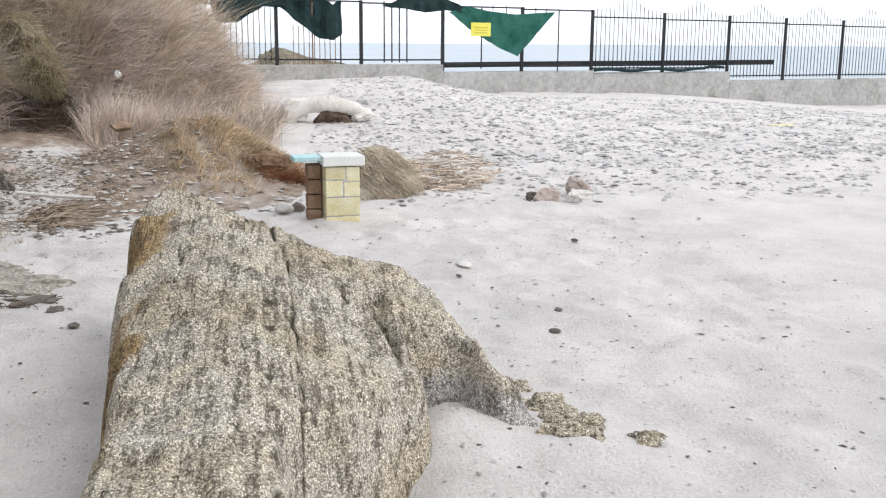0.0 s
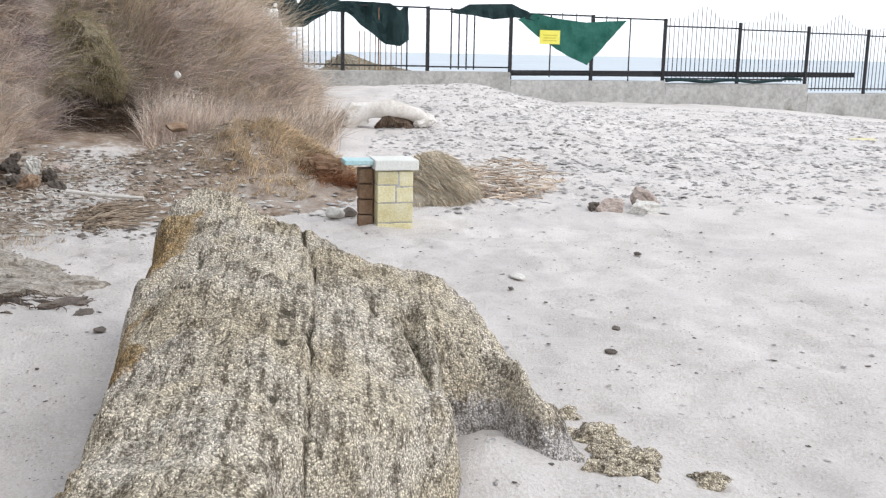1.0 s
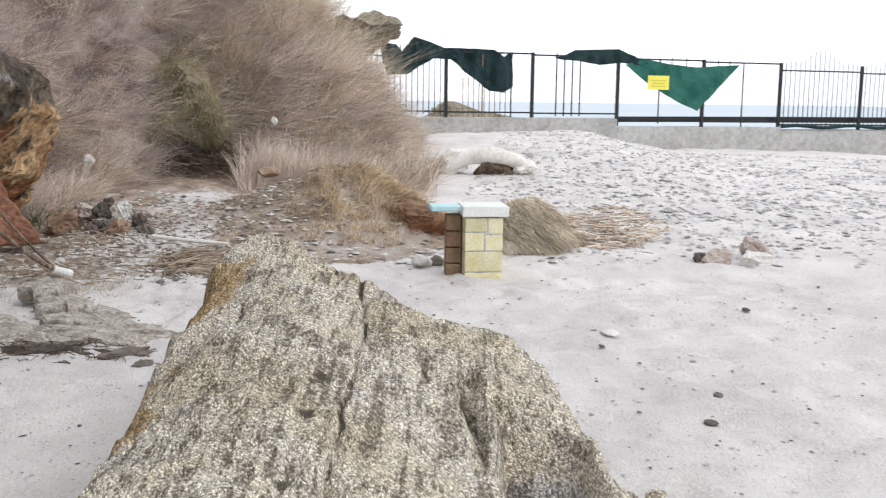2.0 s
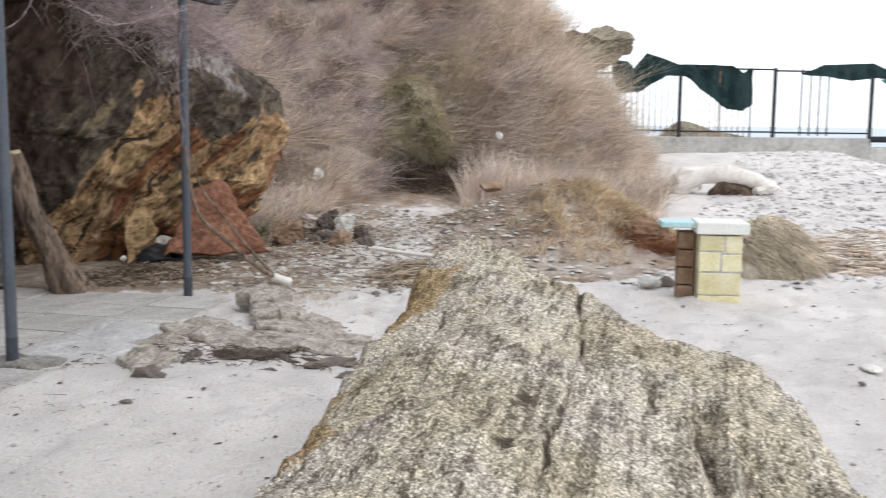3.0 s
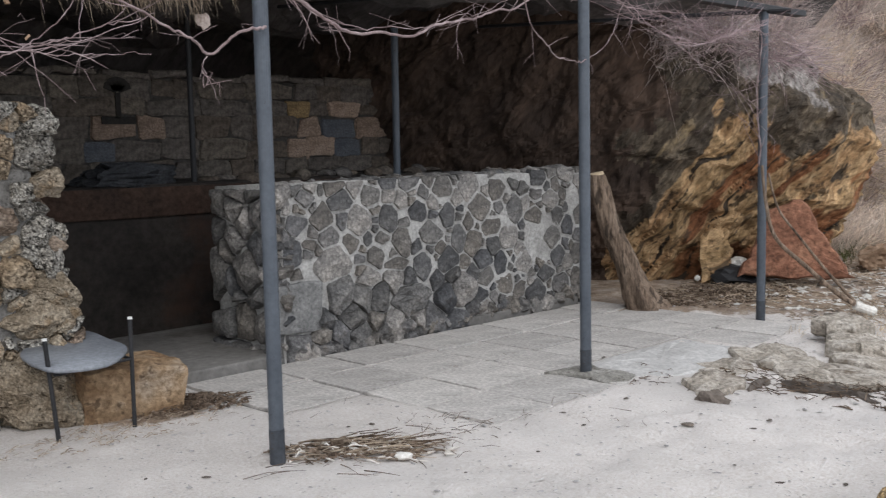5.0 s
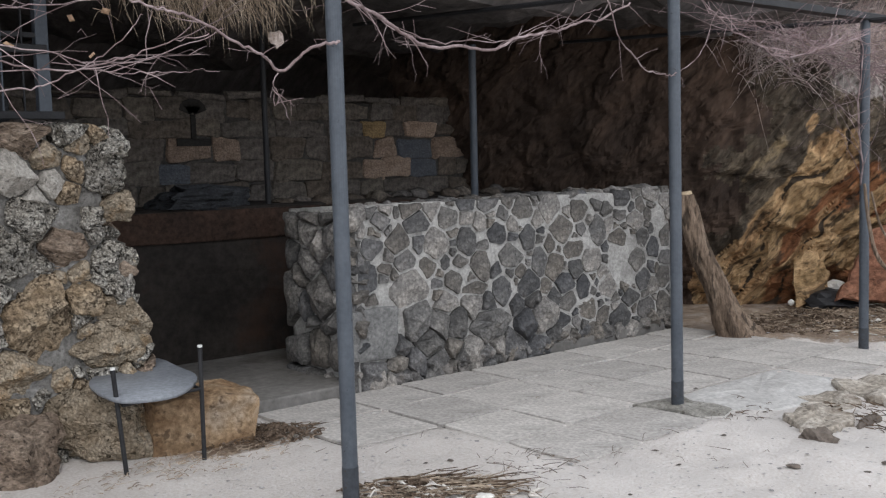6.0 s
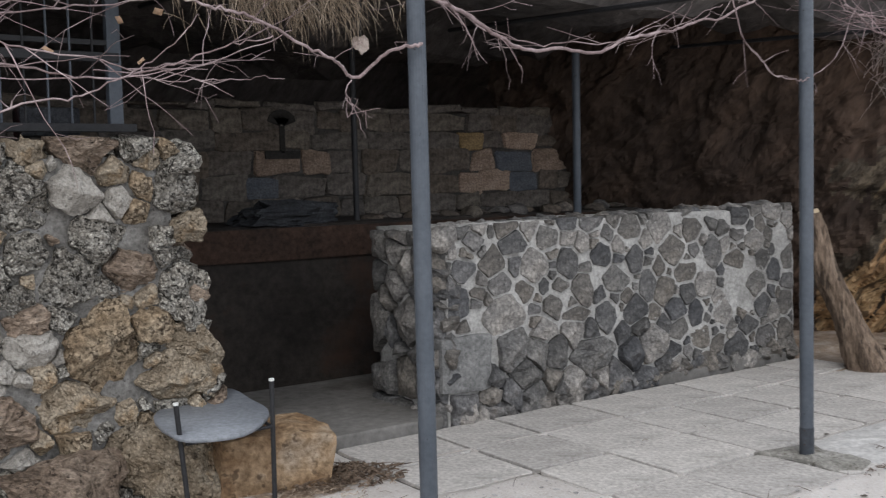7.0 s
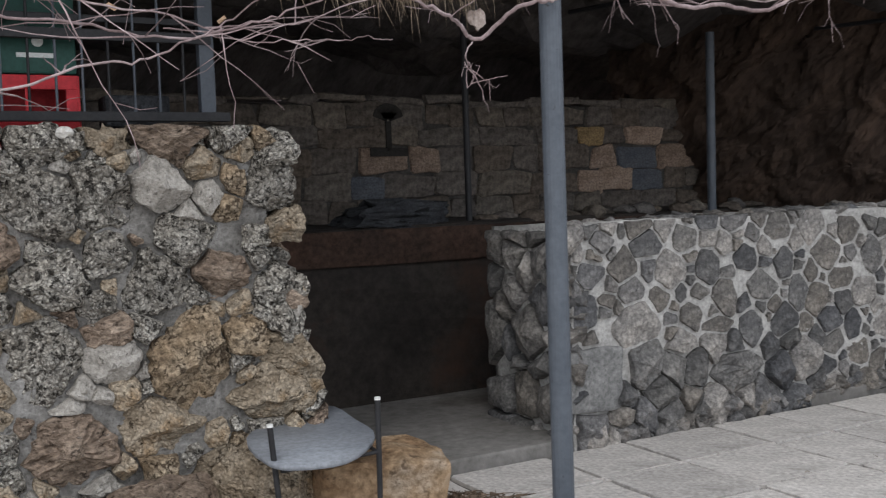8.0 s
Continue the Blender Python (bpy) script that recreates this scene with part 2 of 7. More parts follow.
RUBBLE_OCHRE = material("ochre_rubble", [(0.17, 0.118, 0.075), (0.29, 0.215, 0.14), (0.40, 0.315, 0.22), (0.37, 0.31, 0.235)], 5.0, 0.95, 1.0, 0.06, grain=8, grainy=1.0, pits=((0.07, 0.045, 0.028), 60, 0.80, 0.8), vary=0.1)
RUBBLE_PALE = material("pale_rubble", [(0.25, 0.23, 0.205), (0.36, 0.337, 0.303), (0.46, 0.435, 0.40)], 7.0, 0.95, 1.0, 0.03, grainy=0.6, speck=((0.10, 0.09, 0.08), 40, 0.60, 0.7))
RUSTY_BLOCK = material("rusty_block", [(0.11, 0.068, 0.042), (0.21, 0.132, 0.074), (0.30, 0.21, 0.13), (0.33, 0.28, 0.225)], 3.2, 0.95, 0.9, 0.03, grain=8, grainy=0.6, speck=((0.07, 0.045, 0.028), 12, 0.60, 0.75))
GREY_BLOCK = material("grey_block", [(0.13, 0.13, 0.129), (0.175, 0.174, 0.171), (0.22, 0.218, 0.213)], 5.0, 0.9, 0.7, 0.012, grain=9, grainy=0.6, speck=((0.09, 0.088, 0.085), 26, 0.62, 0.7))
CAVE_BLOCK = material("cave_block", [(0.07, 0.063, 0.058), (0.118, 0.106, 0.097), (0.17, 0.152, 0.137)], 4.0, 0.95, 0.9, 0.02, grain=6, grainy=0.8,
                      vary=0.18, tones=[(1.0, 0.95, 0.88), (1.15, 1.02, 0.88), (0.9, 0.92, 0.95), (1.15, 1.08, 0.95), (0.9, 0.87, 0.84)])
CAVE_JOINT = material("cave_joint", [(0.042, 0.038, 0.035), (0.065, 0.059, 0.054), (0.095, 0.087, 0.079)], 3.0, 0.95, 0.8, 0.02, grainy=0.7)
OCHRE_BLOCK = material("ochre_block", [(0.17, 0.118, 0.062), (0.31, 0.215, 0.11), (0.42, 0.30, 0.155)], 7.0, 0.95, 0.9, 0.02, grainy=0.8, vary=0.2)
CLAY_BLOCK = material("clay_block", [(0.15, 0.104, 0.077), (0.26, 0.19, 0.145), (0.35, 0.265, 0.21)], 7.0, 0.95, 0.9, 0.02, grainy=0.8, vary=0.25)
BLUE_BLOCK = material("blue_grey_block", [(0.07, 0.076, 0.09), (0.10, 0.108, 0.123), (0.13, 0.137, 0.152)], 7.0, 0.95, 0.9, 0.02, grainy=0.6)
# Brown plaster taken near black: the cave's shade is put into the colour.
SHADED_PLASTER = material("cave_plaster", [(0.020, 0.017, 0.015), (0.031, 0.026, 0.023), (0.045, 0.038, 0.032)], 1.6, 0.95, 0.5, 0.02, grainy=0.5,
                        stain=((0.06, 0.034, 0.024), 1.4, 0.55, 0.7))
# beds that rise towards the right as one faces the cliff
BEDS = ((0.28, -0.155, 0.385), (-1.0, 0.57, 0.96), (0.35, 0.6, 0.0))
# The last blend puts the shade between the beds into the colour.
ROCK = material("ochre_rock", [(0.10, 0.068, 0.04), (0.26, 0.17, 0.086), (0.42, 0.283, 0.155), (0.31, 0.19, 0.098), (0.15, 0.098, 0.056)], 2.4, 0.95, 1.0, 0.08,
                axes=BEDS, grain=6, grainy=0.9, speck=[((0.05, 0.036, 0.025), 7, 0.57, 0.8), ((0.045, 0.033, 0.024), 20, 0.62, 0.7)], stain=((0.40, 0.30, 0.175), 2.2, 0.62, 0.72),
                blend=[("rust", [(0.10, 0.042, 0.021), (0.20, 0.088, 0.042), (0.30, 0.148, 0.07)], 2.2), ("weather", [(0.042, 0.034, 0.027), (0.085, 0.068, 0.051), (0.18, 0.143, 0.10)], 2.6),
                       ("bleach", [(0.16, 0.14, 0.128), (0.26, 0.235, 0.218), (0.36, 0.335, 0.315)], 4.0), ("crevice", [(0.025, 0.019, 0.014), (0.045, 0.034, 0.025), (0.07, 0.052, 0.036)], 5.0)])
# Brown rock inside the cave, darkened in colour to carry the cave's shade.
SHADED_CAVE_ROCK = material("brown_cave_rock", [(0.034, 0.025, 0.021), (0.066, 0.045, 0.034), (0.115, 0.074, 0.053)], 0.9, 0.95, 0.9, 0.06, axes=BEDS, grainy=0.6)
TAN_GRASS = material("tan_grass", [(0.56, 0.445, 0.305), (0.76, 0.625, 0.45), (0.88, 0.75, 0.57)], 1.4, 0.95, 0.0, island=0.35, thin=0.35)
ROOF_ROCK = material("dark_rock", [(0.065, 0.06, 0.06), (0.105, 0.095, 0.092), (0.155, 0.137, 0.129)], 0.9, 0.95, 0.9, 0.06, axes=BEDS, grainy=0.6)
RED_ROCK = material("red_rock", [(0.15, 0.07, 0.045), (0.25, 0.118, 0.075), (0.34, 0.18, 0.115)], 2.6, 0.95, 1.0, 0.05, grain=7, grainy=0.8,
                    stretch=(1, 1, 1.6), turn=(0, 40, 0), speck=((0.07, 0.03, 0.02), 9, 0.6, 0.7))
RUST = material("rust_grass", [(0.32, 0.15, 0.08), (0.46, 0.25, 0.14), (0.56, 0.36, 0.22)], 1.4, 0.95, 0.0, island=0.35)
HILL = material("dry_earth", [(0.25, 0.20, 0.165), (0.38, 0.315, 0.265), (0.50, 0.425, 0.36)], 0.9, 0.95, 0.8, 0.1,
                stain=((0.10, 0.085, 0.055), 0.6, 0.60, 0.74))
PAVE = material("paving", [(0.37, 0.349, 0.33), (0.46, 0.435, 0.411), (0.54, 0.512, 0.487)], 2.2, 0.92, 0.5, 0.012, grain=16, grainy=0.45, vary=0.10,
                speck=[((0.20, 0.185, 0.168), 26, 0.67, 0.45), ((0.60, 0.565, 0.53), 12, 0.64, 0.4)], stain=((0.25, 0.237, 0.22), 1.5, 0.54, 0.70))
CONCRETE = material("concrete", [(0.30, 0.295, 0.275), (0.40, 0.39, 0.37), (0.47, 0.46, 0.44)], 0.8, 0.93, 0.4, 0.03,
                    stain=((0.16, 0.15, 0.115), 0.7, 0.58, 0.72))
JOINT_DIRT = material("joint_dirt", [(0.075, 0.068, 0.058), (0.12, 0.11, 0.098), (0.20, 0.188, 0.17)], 3.0, 0.95, 0.5, 0.01, grainy=0.6)
FLOOR = material("cave_floor", [(0.12, 0.114, 0.107), (0.17, 0.162, 0.152), (0.22, 0.21, 0.198)], 1.6, 0.95, 0.4, 0.015, stain=((0.08, 0.07, 0.06), 1.0, 0.55, 0.7))
STEEL = material("grey_paint", [(0.060, 0.070, 0.085), (0.076, 0.088, 0.105), (0.098, 0.111, 0.13)], 3.0, 0.4, 0.12, 0.004, grain=12, grainy=0.2,
                 speck=((0.028, 0.024, 0.023), 30, 0.665, 0.9), stain=((0.05, 0.046, 0.045), 2.5, 0.66, 0.76))
BLACK = material("black_iron", [(0.018, 0.018, 0.02), (0.03, 0.03, 0.032)], 6.0, 0.55, 0.1, 0.003)
VINE = material("vine_bark", [(0.115, 0.08, 0.078), (0.21, 0.158, 0.158), (0.38, 0.31, 0.31)], 9.0, 0.9, 0.5, 0.005, island=0.4)
TWIG = material("dead_twigs", [(0.20, 0.15, 0.105), (0.32, 0.25, 0.185), (0.45, 0.38, 0.30)], 6.0, 0.9, 0.2, 0.004, island=0.4)
REED = material("dry_brush", [(0.52, 0.415, 0.345), (0.84, 0.73, 0.64), (0.92, 0.835, 0.75), (0.68, 0.57, 0.50), (0.90, 0.81, 0.72)], 0.55, 0.95, 0.0, island=0.3, thin=0.5)
STRAW = material("dry_grass", [(0.54, 0.43, 0.30), (0.70, 0.585, 0.44), (0.80, 0.70, 0.555)], 1.4, 0.95, 0.0, island=0.35, thin=0.35)
MAUVE = material("mauve_twigs", [(0.56, 0.465, 0.44), (0.76, 0.66, 0.625), (0.88, 0.79, 0.755)], 2.0, 0.95, 0.0, island=0.35, thin=0.4)
SHOOT = material("mauve_shoots", [(0.17, 0.118, 0.12), (0.27, 0.20, 0.205), (0.40, 0.315, 0.322)], 2.0, 0.95, 0.0, island=0.4)
MOSS = material("mossy_brush", [(0.42, 0.36, 0.21), (0.56, 0.49, 0.31), (0.68, 0.60, 0.42)], 1.4, 0.95, 0.0, island=0.3, thin=0.35)
GREEN = material("green_weeds", [(0.09, 0.10, 0.035), (0.14, 0.145, 0.06)], 1.4, 0.9, 0.0, island=0.3)
BARK = material("log_bark", [(0.055, 0.038, 0.027), (0.13, 0.092, 0.065), (0.215, 0.165, 0.125)], 5.0, 0.95, 1.0, 0.03, stretch=(1.6, 1.6, 0.3), grain=6, grainy=0.9, speck=((0.03, 0.022, 0.017), 12, 0.58, 0.85))
LOG_BARK = material("trunk_bark", [(0.06, 0.043, 0.032), (0.165, 0.12, 0.088), (0.28, 0.213, 0.163)], 5.0, 0.95, 1.0, 0.03, stretch=(1.6, 1.6, 0.3), grain=6, grainy=0.9, speck=((0.04, 0.03, 0.023), 12, 0.58, 0.85))
HEAP = material("matted_stalks", [(0.60, 0.52, 0.40), (0.80, 0.71, 0.57), (0.90, 0.82, 0.68)], 1.6, 0.95, 0.0, island=0.35, thin=0.3)
REED_STEM = material("reed_stems", [(0.34, 0.262, 0.20), (0.54, 0.44, 0.35), (0.70, 0.60, 0.50)], 3.0, 0.9, 0.2, 0.004, island=0.4)
MOSS_ROCK = material("mossy_outcrop", [(0.13, 0.108, 0.074), (0.23, 0.192, 0.132), (0.33, 0.28, 0.205)], 1.5, 0.95, 0.9, 0.05, grain=7, grainy=0.7, speck=((0.10, 0.09, 0.055), 9, 0.62, 0.7))
CUT = material("cut_wood", [(0.42, 0.33, 0.22), (0.52, 0.42, 0.30)], 14, 0.9, 0.2, 0.004)
BLEACHED = material("bleached_wood", [(0.55, 0.50, 0.44), (0.70, 0.66, 0.61), (0.78, 0.75, 0.71)], 3.0, 0.9, 0.5, 0.02, speck=((0.14, 0.11, 0.085), 7, 0.68, 0.8))
YELLOW_BLOCK = material("yellow_block", [(0.60, 0.525, 0.29), (0.69, 0.63, 0.395), (0.75, 0.71, 0.53)], 5.0, 0.95, 0.6, 0.012, vary=0.1)
BROWN_BLOCK = material("brown_block", [(0.17, 0.10, 0.065), (0.25, 0.16, 0.10), (0.32, 0.22, 0.15)], 5.0, 0.95, 0.6, 0.012, vary=0.15)
CAP = material("white_cap", [(0.64, 0.65, 0.60), (0.74, 0.74, 0.70)], 5.0, 0.8, 0.3, 0.006)
CAP_BLUE = material("blue_cap", [(0.38, 0.58, 0.60), (0.50, 0.66, 0.67)], 5.0, 0.8, 0.3, 0.006)
WHITE_STONE = material("white_stone", [(0.52, 0.50, 0.46), (0.66, 0.64, 0.60)], 7.0, 0.9, 0.5, 0.01, vary=0.1)
SHINGLE_DARK = material("grey_shingle", [(0.33, 0.315, 0.30), (0.46, 0.445, 0.43)], 4.0, 0.9, 0.4, 0.02, island=0.4)
MOSSY = material("mossy_rock", [(0.14, 0.118, 0.085), (0.23, 0.20, 0.15), (0.31, 0.275, 0.215)], 1.6, 0.95, 1.0, 0.06, grainy=0.8, speck=((0.10, 0.085, 0.06), 9, 0.6, 0.8), stain=((0.22, 0.21, 0.10), 1.2, 0.58, 0.7))
DARK_STONE = material("dark_stone", [(0.09, 0.075, 0.065), (0.16, 0.135, 0.115)], 7.0, 0.9, 0.6, 0.012, vary=0.3)
BROWN_STONE = material("brown_stone", [(0.20, 0.125, 0.08), (0.31, 0.21, 0.14), (0.40, 0.30, 0.22)], 6.0, 0.9, 0.6, 0.012, vary=0.25)
PINK_STONE = material("pink_stone", [(0.34, 0.27, 0.235), (0.48, 0.41, 0.37)], 6.0, 0.9, 0.6, 0.012, vary=0.2)
NET_DARK = material("dark_net", [(0.008, 0.022, 0.024), (0.018, 0.042, 0.043)], 2.5, 0.8, 0.4, 0.03, grain=20)
NET_GREEN = material("green_net", [(0.03, 0.16, 0.125), (0.08, 0.27, 0.215)], 2.0, 0.8, 0.4, 0.03, grain=20, thin=0.5)
DAMP = material("damp_dirt", [(0.15, 0.142, 0.125), (0.24, 0.23, 0.208), (0.34, 0.327, 0.302)], 5.0, 0.9, 0.6, 0.01, grainy=0.7, speck=((0.08, 0.07, 0.055), 22, 0.6, 0.7))
SCREED = material("cement_screed", [(0.36, 0.35, 0.338), (0.45, 0.438, 0.424), (0.52, 0.507, 0.492)], 2.5, 0.92, 0.5, 0.012, grain=12, stain=((0.20, 0.205, 0.215), 2.2, 0.60, 0.76))
YELLOW = material("yellow_sign", [(0.75, 0.68, 0.10), (0.80, 0.74, 0.16)], 3.0, 0.7, 0.0)
SIGN_INK = material("sign_ink", [(0.55, 0.48, 0.07), (0.60, 0.53, 0.10)], 8.0, 0.7, 0.0)
SEAT = material("seat_plastic", [(0.21, 0.225, 0.25), (0.26, 0.275, 0.30)], 4.0, 0.55, 0.1, 0.003)
WHITE_TIP = material("white_rubber", [(0.7, 0.7, 0.68), (0.76, 0.76, 0.74)], 8.0, 0.6, 0.0)
RED_CRATE = material("red_plastic", [(0.42, 0.022, 0.03), (0.52, 0.035, 0.045)], 3.0, 0.5, 0.1, 0.003)
GREEN_CRATE = material("green_plastic", [(0.012, 0.05, 0.04), (0.02, 0.07, 0.055)], 3.0, 0.5, 0.1, 0.003)
PRINT = material("pale_print", [(0.55, 0.57, 0.55), (0.62, 0.64, 0.62)], 6.0, 0.6, 0.0)
MARK = material("black_mark", [(0.016, 0.015, 0.014), (0.045, 0.041, 0.037)], 6.0, 0.9, 0.0)
LEDGE = material("pale_ledge_rock", [(0.24, 0.205, 0.165), (0.39, 0.35, 0.30), (0.53, 0.49, 0.44)], 4.0, 0.95, 1.0, 0.04, grain=9, grainy=0.75, stain=((0.15, 0.118, 0.088), 2.6, 0.54, 0.66), speck=((0.09, 0.07, 0.052), 14, 0.63, 0.7))
SLATE = material("grey_slab", [(0.022, 0.023, 0.026), (0.035, 0.037, 0.041), (0.055, 0.057, 0.062)], 6.0, 0.9, 0.9, 0.02, grainy=0.8)
# Reddish plaster, its colour lowered to hold the shade of the recess.
SHADED_RED_PLASTER = material("red_plaster", [(0.024, 0.016, 0.013), (0.042, 0.026, 0.019), (0.065, 0.036, 0.025)], 2.5, 0.95, 0.8, 0.02, grainy=0.7)
STEEL_DARK = material("dark_paint", [(0.035, 0.04, 0.048), (0.05, 0.056, 0.066), (0.066, 0.073, 0.085)], 4.0, 0.5, 0.2, 0.004, speck=((0.05, 0.035, 0.025), 20, 0.62, 0.8))
WATER = material("sea_water", [(0.44, 0.485, 0.52), (0.50, 0.545, 0.575)], 0.02, 0.7, 0.3, 0.4, grain=30, grainy=0.1)


# ---- helpers for meshes ----
def mesh_object(name, verts, faces, mat, parent=None, label="", smooth=False):
    me = bpy.data.meshes.new(name)
    me.from_pydata([tuple(v) for v in verts], [], [tuple(f) for f in faces])
    me.materials.append(mat)
    if smooth:
        me.polygons.foreach_set("use_smooth", [True] * len(me.polygons))
    me.update()
    ob = new(name, me)
    if parent:
        ob.parent = parent
    if label:
        tagged(ob, label)
    return ob


def part(name, bm, mat, parent=None, label="", smooth=False):
    """Links a bmesh as one mesh object under a thing or under a part."""
    me = bpy.data.meshes.new(name)
    bm.to_mesh(me)
    bm.free()
    me.materials.append(mat)
    if smooth:
        me.polygons.foreach_set("use_smooth", [True] * len(me.polygons))
    ob = new(name, me)
    if parent:
        ob.parent = parent
    if label:
        tagged(ob, label)
    return ob


def empty(name, at=(0, 0, 0), rz=0.0):
    ob = new(name)
    ob.empty_display_size = 0.1
    ob.matrix_world = pose(*at, 0, 0, rz)
    return ob


def box(size, bevel=0.0, at=(0, 0, 0), turn=(0, 0, 0), rough=0.0, cuts=0):
    bm = bmesh.new()
    bmesh.ops.create_cube(bm, size=1.0)
    bmesh.ops.scale(bm, vec=size, verts=bm.verts)
    if bevel:
        bmesh.ops.bevel(bm, geom=list(bm.edges), offset=bevel, segments=2, affect="EDGES", profile=0.6)
    if cuts:
        bmesh.ops.subdivide_edges(bm, edges=list(bm.edges), cuts=cuts, use_grid_fill=True)
    if rough:
        for v in bm.verts:
            v.co += Vector(noise.noise_vector(v.co * 6 + Vector(at))) * rough
    bmesh.ops.transform(bm, matrix=pose(*at, *turn), verts=bm.verts)
    return bm


def rod(a, b, r, sides=10, r2=None):
    bm = bmesh.new()
    a, b = Vector(a), Vector(b)
    bmesh.ops.create_cone(bm, cap_ends=True, segments=sides, radius1=r, radius2=r if r2 is None else r2, depth=(b - a).length)
    m = Matrix.Translation((a + b) / 2) @ (b - a).to_track_quat("Z", "Y").to_matrix().to_4x4()
    bmesh.ops.transform(bm, matrix=m, verts=bm.verts)
    return bm


def stone(size, seed, rough=0.22, level=2, flat=0.0):
    """A weathered stone about its own centre: a sphere knocked flat on many sides."""
    rnd = random.Random(seed)
    bm = bmesh.new()
    bmesh.ops.create_icosphere(bm, subdivisions=level, radius=1.0)
    cuts = [(Vector((rnd.uniform(-1, 1), rnd.uniform(-1, 1), rnd.uniform(-1, 1))).normalized(), rnd.uniform(0.55, 0.85)) for _ in range(9)]
    off = Vector((rnd.uniform(0, 90), rnd.uniform(0, 90), rnd.uniform(0, 90)))
    for v in bm.verts:
        for d, k in cuts:
            over = v.co.dot(d) - k
            if over > 0:
                v.co -= d * over * 0.9
        v.co *= 1 + rough * noise.fractal(v.co * 1.7 + off, 0.7, 2.1, 4)
        if flat and v.co.z < -flat:
            v.co.z = -flat
        v.co = Vector((v.co.x * size[0], v.co.y * size[1], v.co.z * size[2]))
    return bm


def crag(size, seed, rough=0.3, level=4, beds=0.0):
    """An angular, craggy stone: a sphere split along many planes, its faces pitted and, with beds, ribbed by thin layers."""
    rnd = random.Random(seed)
    bm = bmesh.new()
    bmesh.ops.create_icosphere(bm, subdivisions=level, radius=1.0)
    cuts = [(Vector((rnd.gauss(0, 1), rnd.gauss(0, 1), rnd.gauss(0, 1))).normalized(), rnd.uniform(0.42, 0.80)) for _ in range(15)]
    off = Vector((rnd.uniform(0, 90), rnd.uniform(0, 90), rnd.uniform(0, 90)))
    lay = Vector((rnd.gauss(0, 0.5), rnd.gauss(0, 0.5), 1)).normalized()
    mean = (size[0] + size[1] + size[2]) / 3
    for v in bm.verts:
        d0 = v.co.copy()
        for d, k in cuts:
            over = v.co.dot(d) - k
            if over > 0:
                v.co -= d * over
        v.co *= 1.30
        p = Vector((v.co.x * size[0], v.co.y * size[1], v.co.z * size[2]))
        r = rough * 0.45 * mean * noise.fractal(v.co * 1.9 + off, 0.8, 2.0, 3)
        r += rough * 0.12 * (0.3 - abs(noise.noise(p * 15 + off))) + rough * 0.07 * (0.3 - abs(noise.noise(p * 38 + off)))
        if beds:
            k = p.dot(lay) / beds + 0.8 * noise.noise(p * 6 + off)
            r += 0.35 * beds * (k - math.floor(k) - 0.5)
        v.co = p + Vector((d0.x * size[0], d0.y * size[1], d0.z * size[2])).normalized() * r
    return bm


class Soup:
    """Gathers tubes and blades into one mesh."""

    def __init__(self):
        self.v, self.f = [], []

    def tube(self, pts, r0, r1, sides=5):
        pts = [Vector(p) for p in pts]
        base = len(self.v)
        for k, p in enumerate(pts):
            d = (pts[min(k + 1, len(pts) - 1)] - pts[max(k - 1, 0)]).normalized()
            a = d.cross(Vector((0.31, 0.52, 0.79))).normalized()
            b = d.cross(a)
            r = r0 + (r1 - r0) * k / max(1, len(pts) - 1)
            for s in range(sides):
                w = 2 * math.pi * s / sides
                self.v.append(p + a * (r * math.cos(w)) + b * (r * math.sin(w)))
        for k in range(len(pts) - 1):
            for s in range(sides):
                i, j = base + k * sides + s, base + k * sides + (s + 1) % sides
                self.f.append((i, j, j + sides, i + sides))
        self.f.append(tuple(range(base, base + sides))[::-1])
        self.f.append(tuple(range(len(self.v) - sides, len(self.v))))

    def make(self, name, mat, parent=None, label="", smooth=False):
        return mesh_object(name, self.v, self.f, mat, parent, label, smooth)


def smooth_line(pts, steps=4):
    """A Catmull-Rom line through the points."""
    pts = [Vector(p) for p in pts]
    out = []
    for k in range(len(pts) - 1):
        p0, p1, p2, p3 = pts[max(k - 1, 0)], pts[k], pts[k + 1], pts[min(k + 2, len(pts) - 1)]
        for s in range(steps):
            t = s / steps
            out.append(0.5 * (2 * p1 + (p2 - p0) * t + (2 * p0 - 5 * p1 + 4 * p2 - p3) * t * t + (3 * p1 - p0 - 3 * p2 + p3) * t ** 3))
    return out + [pts[-1]]


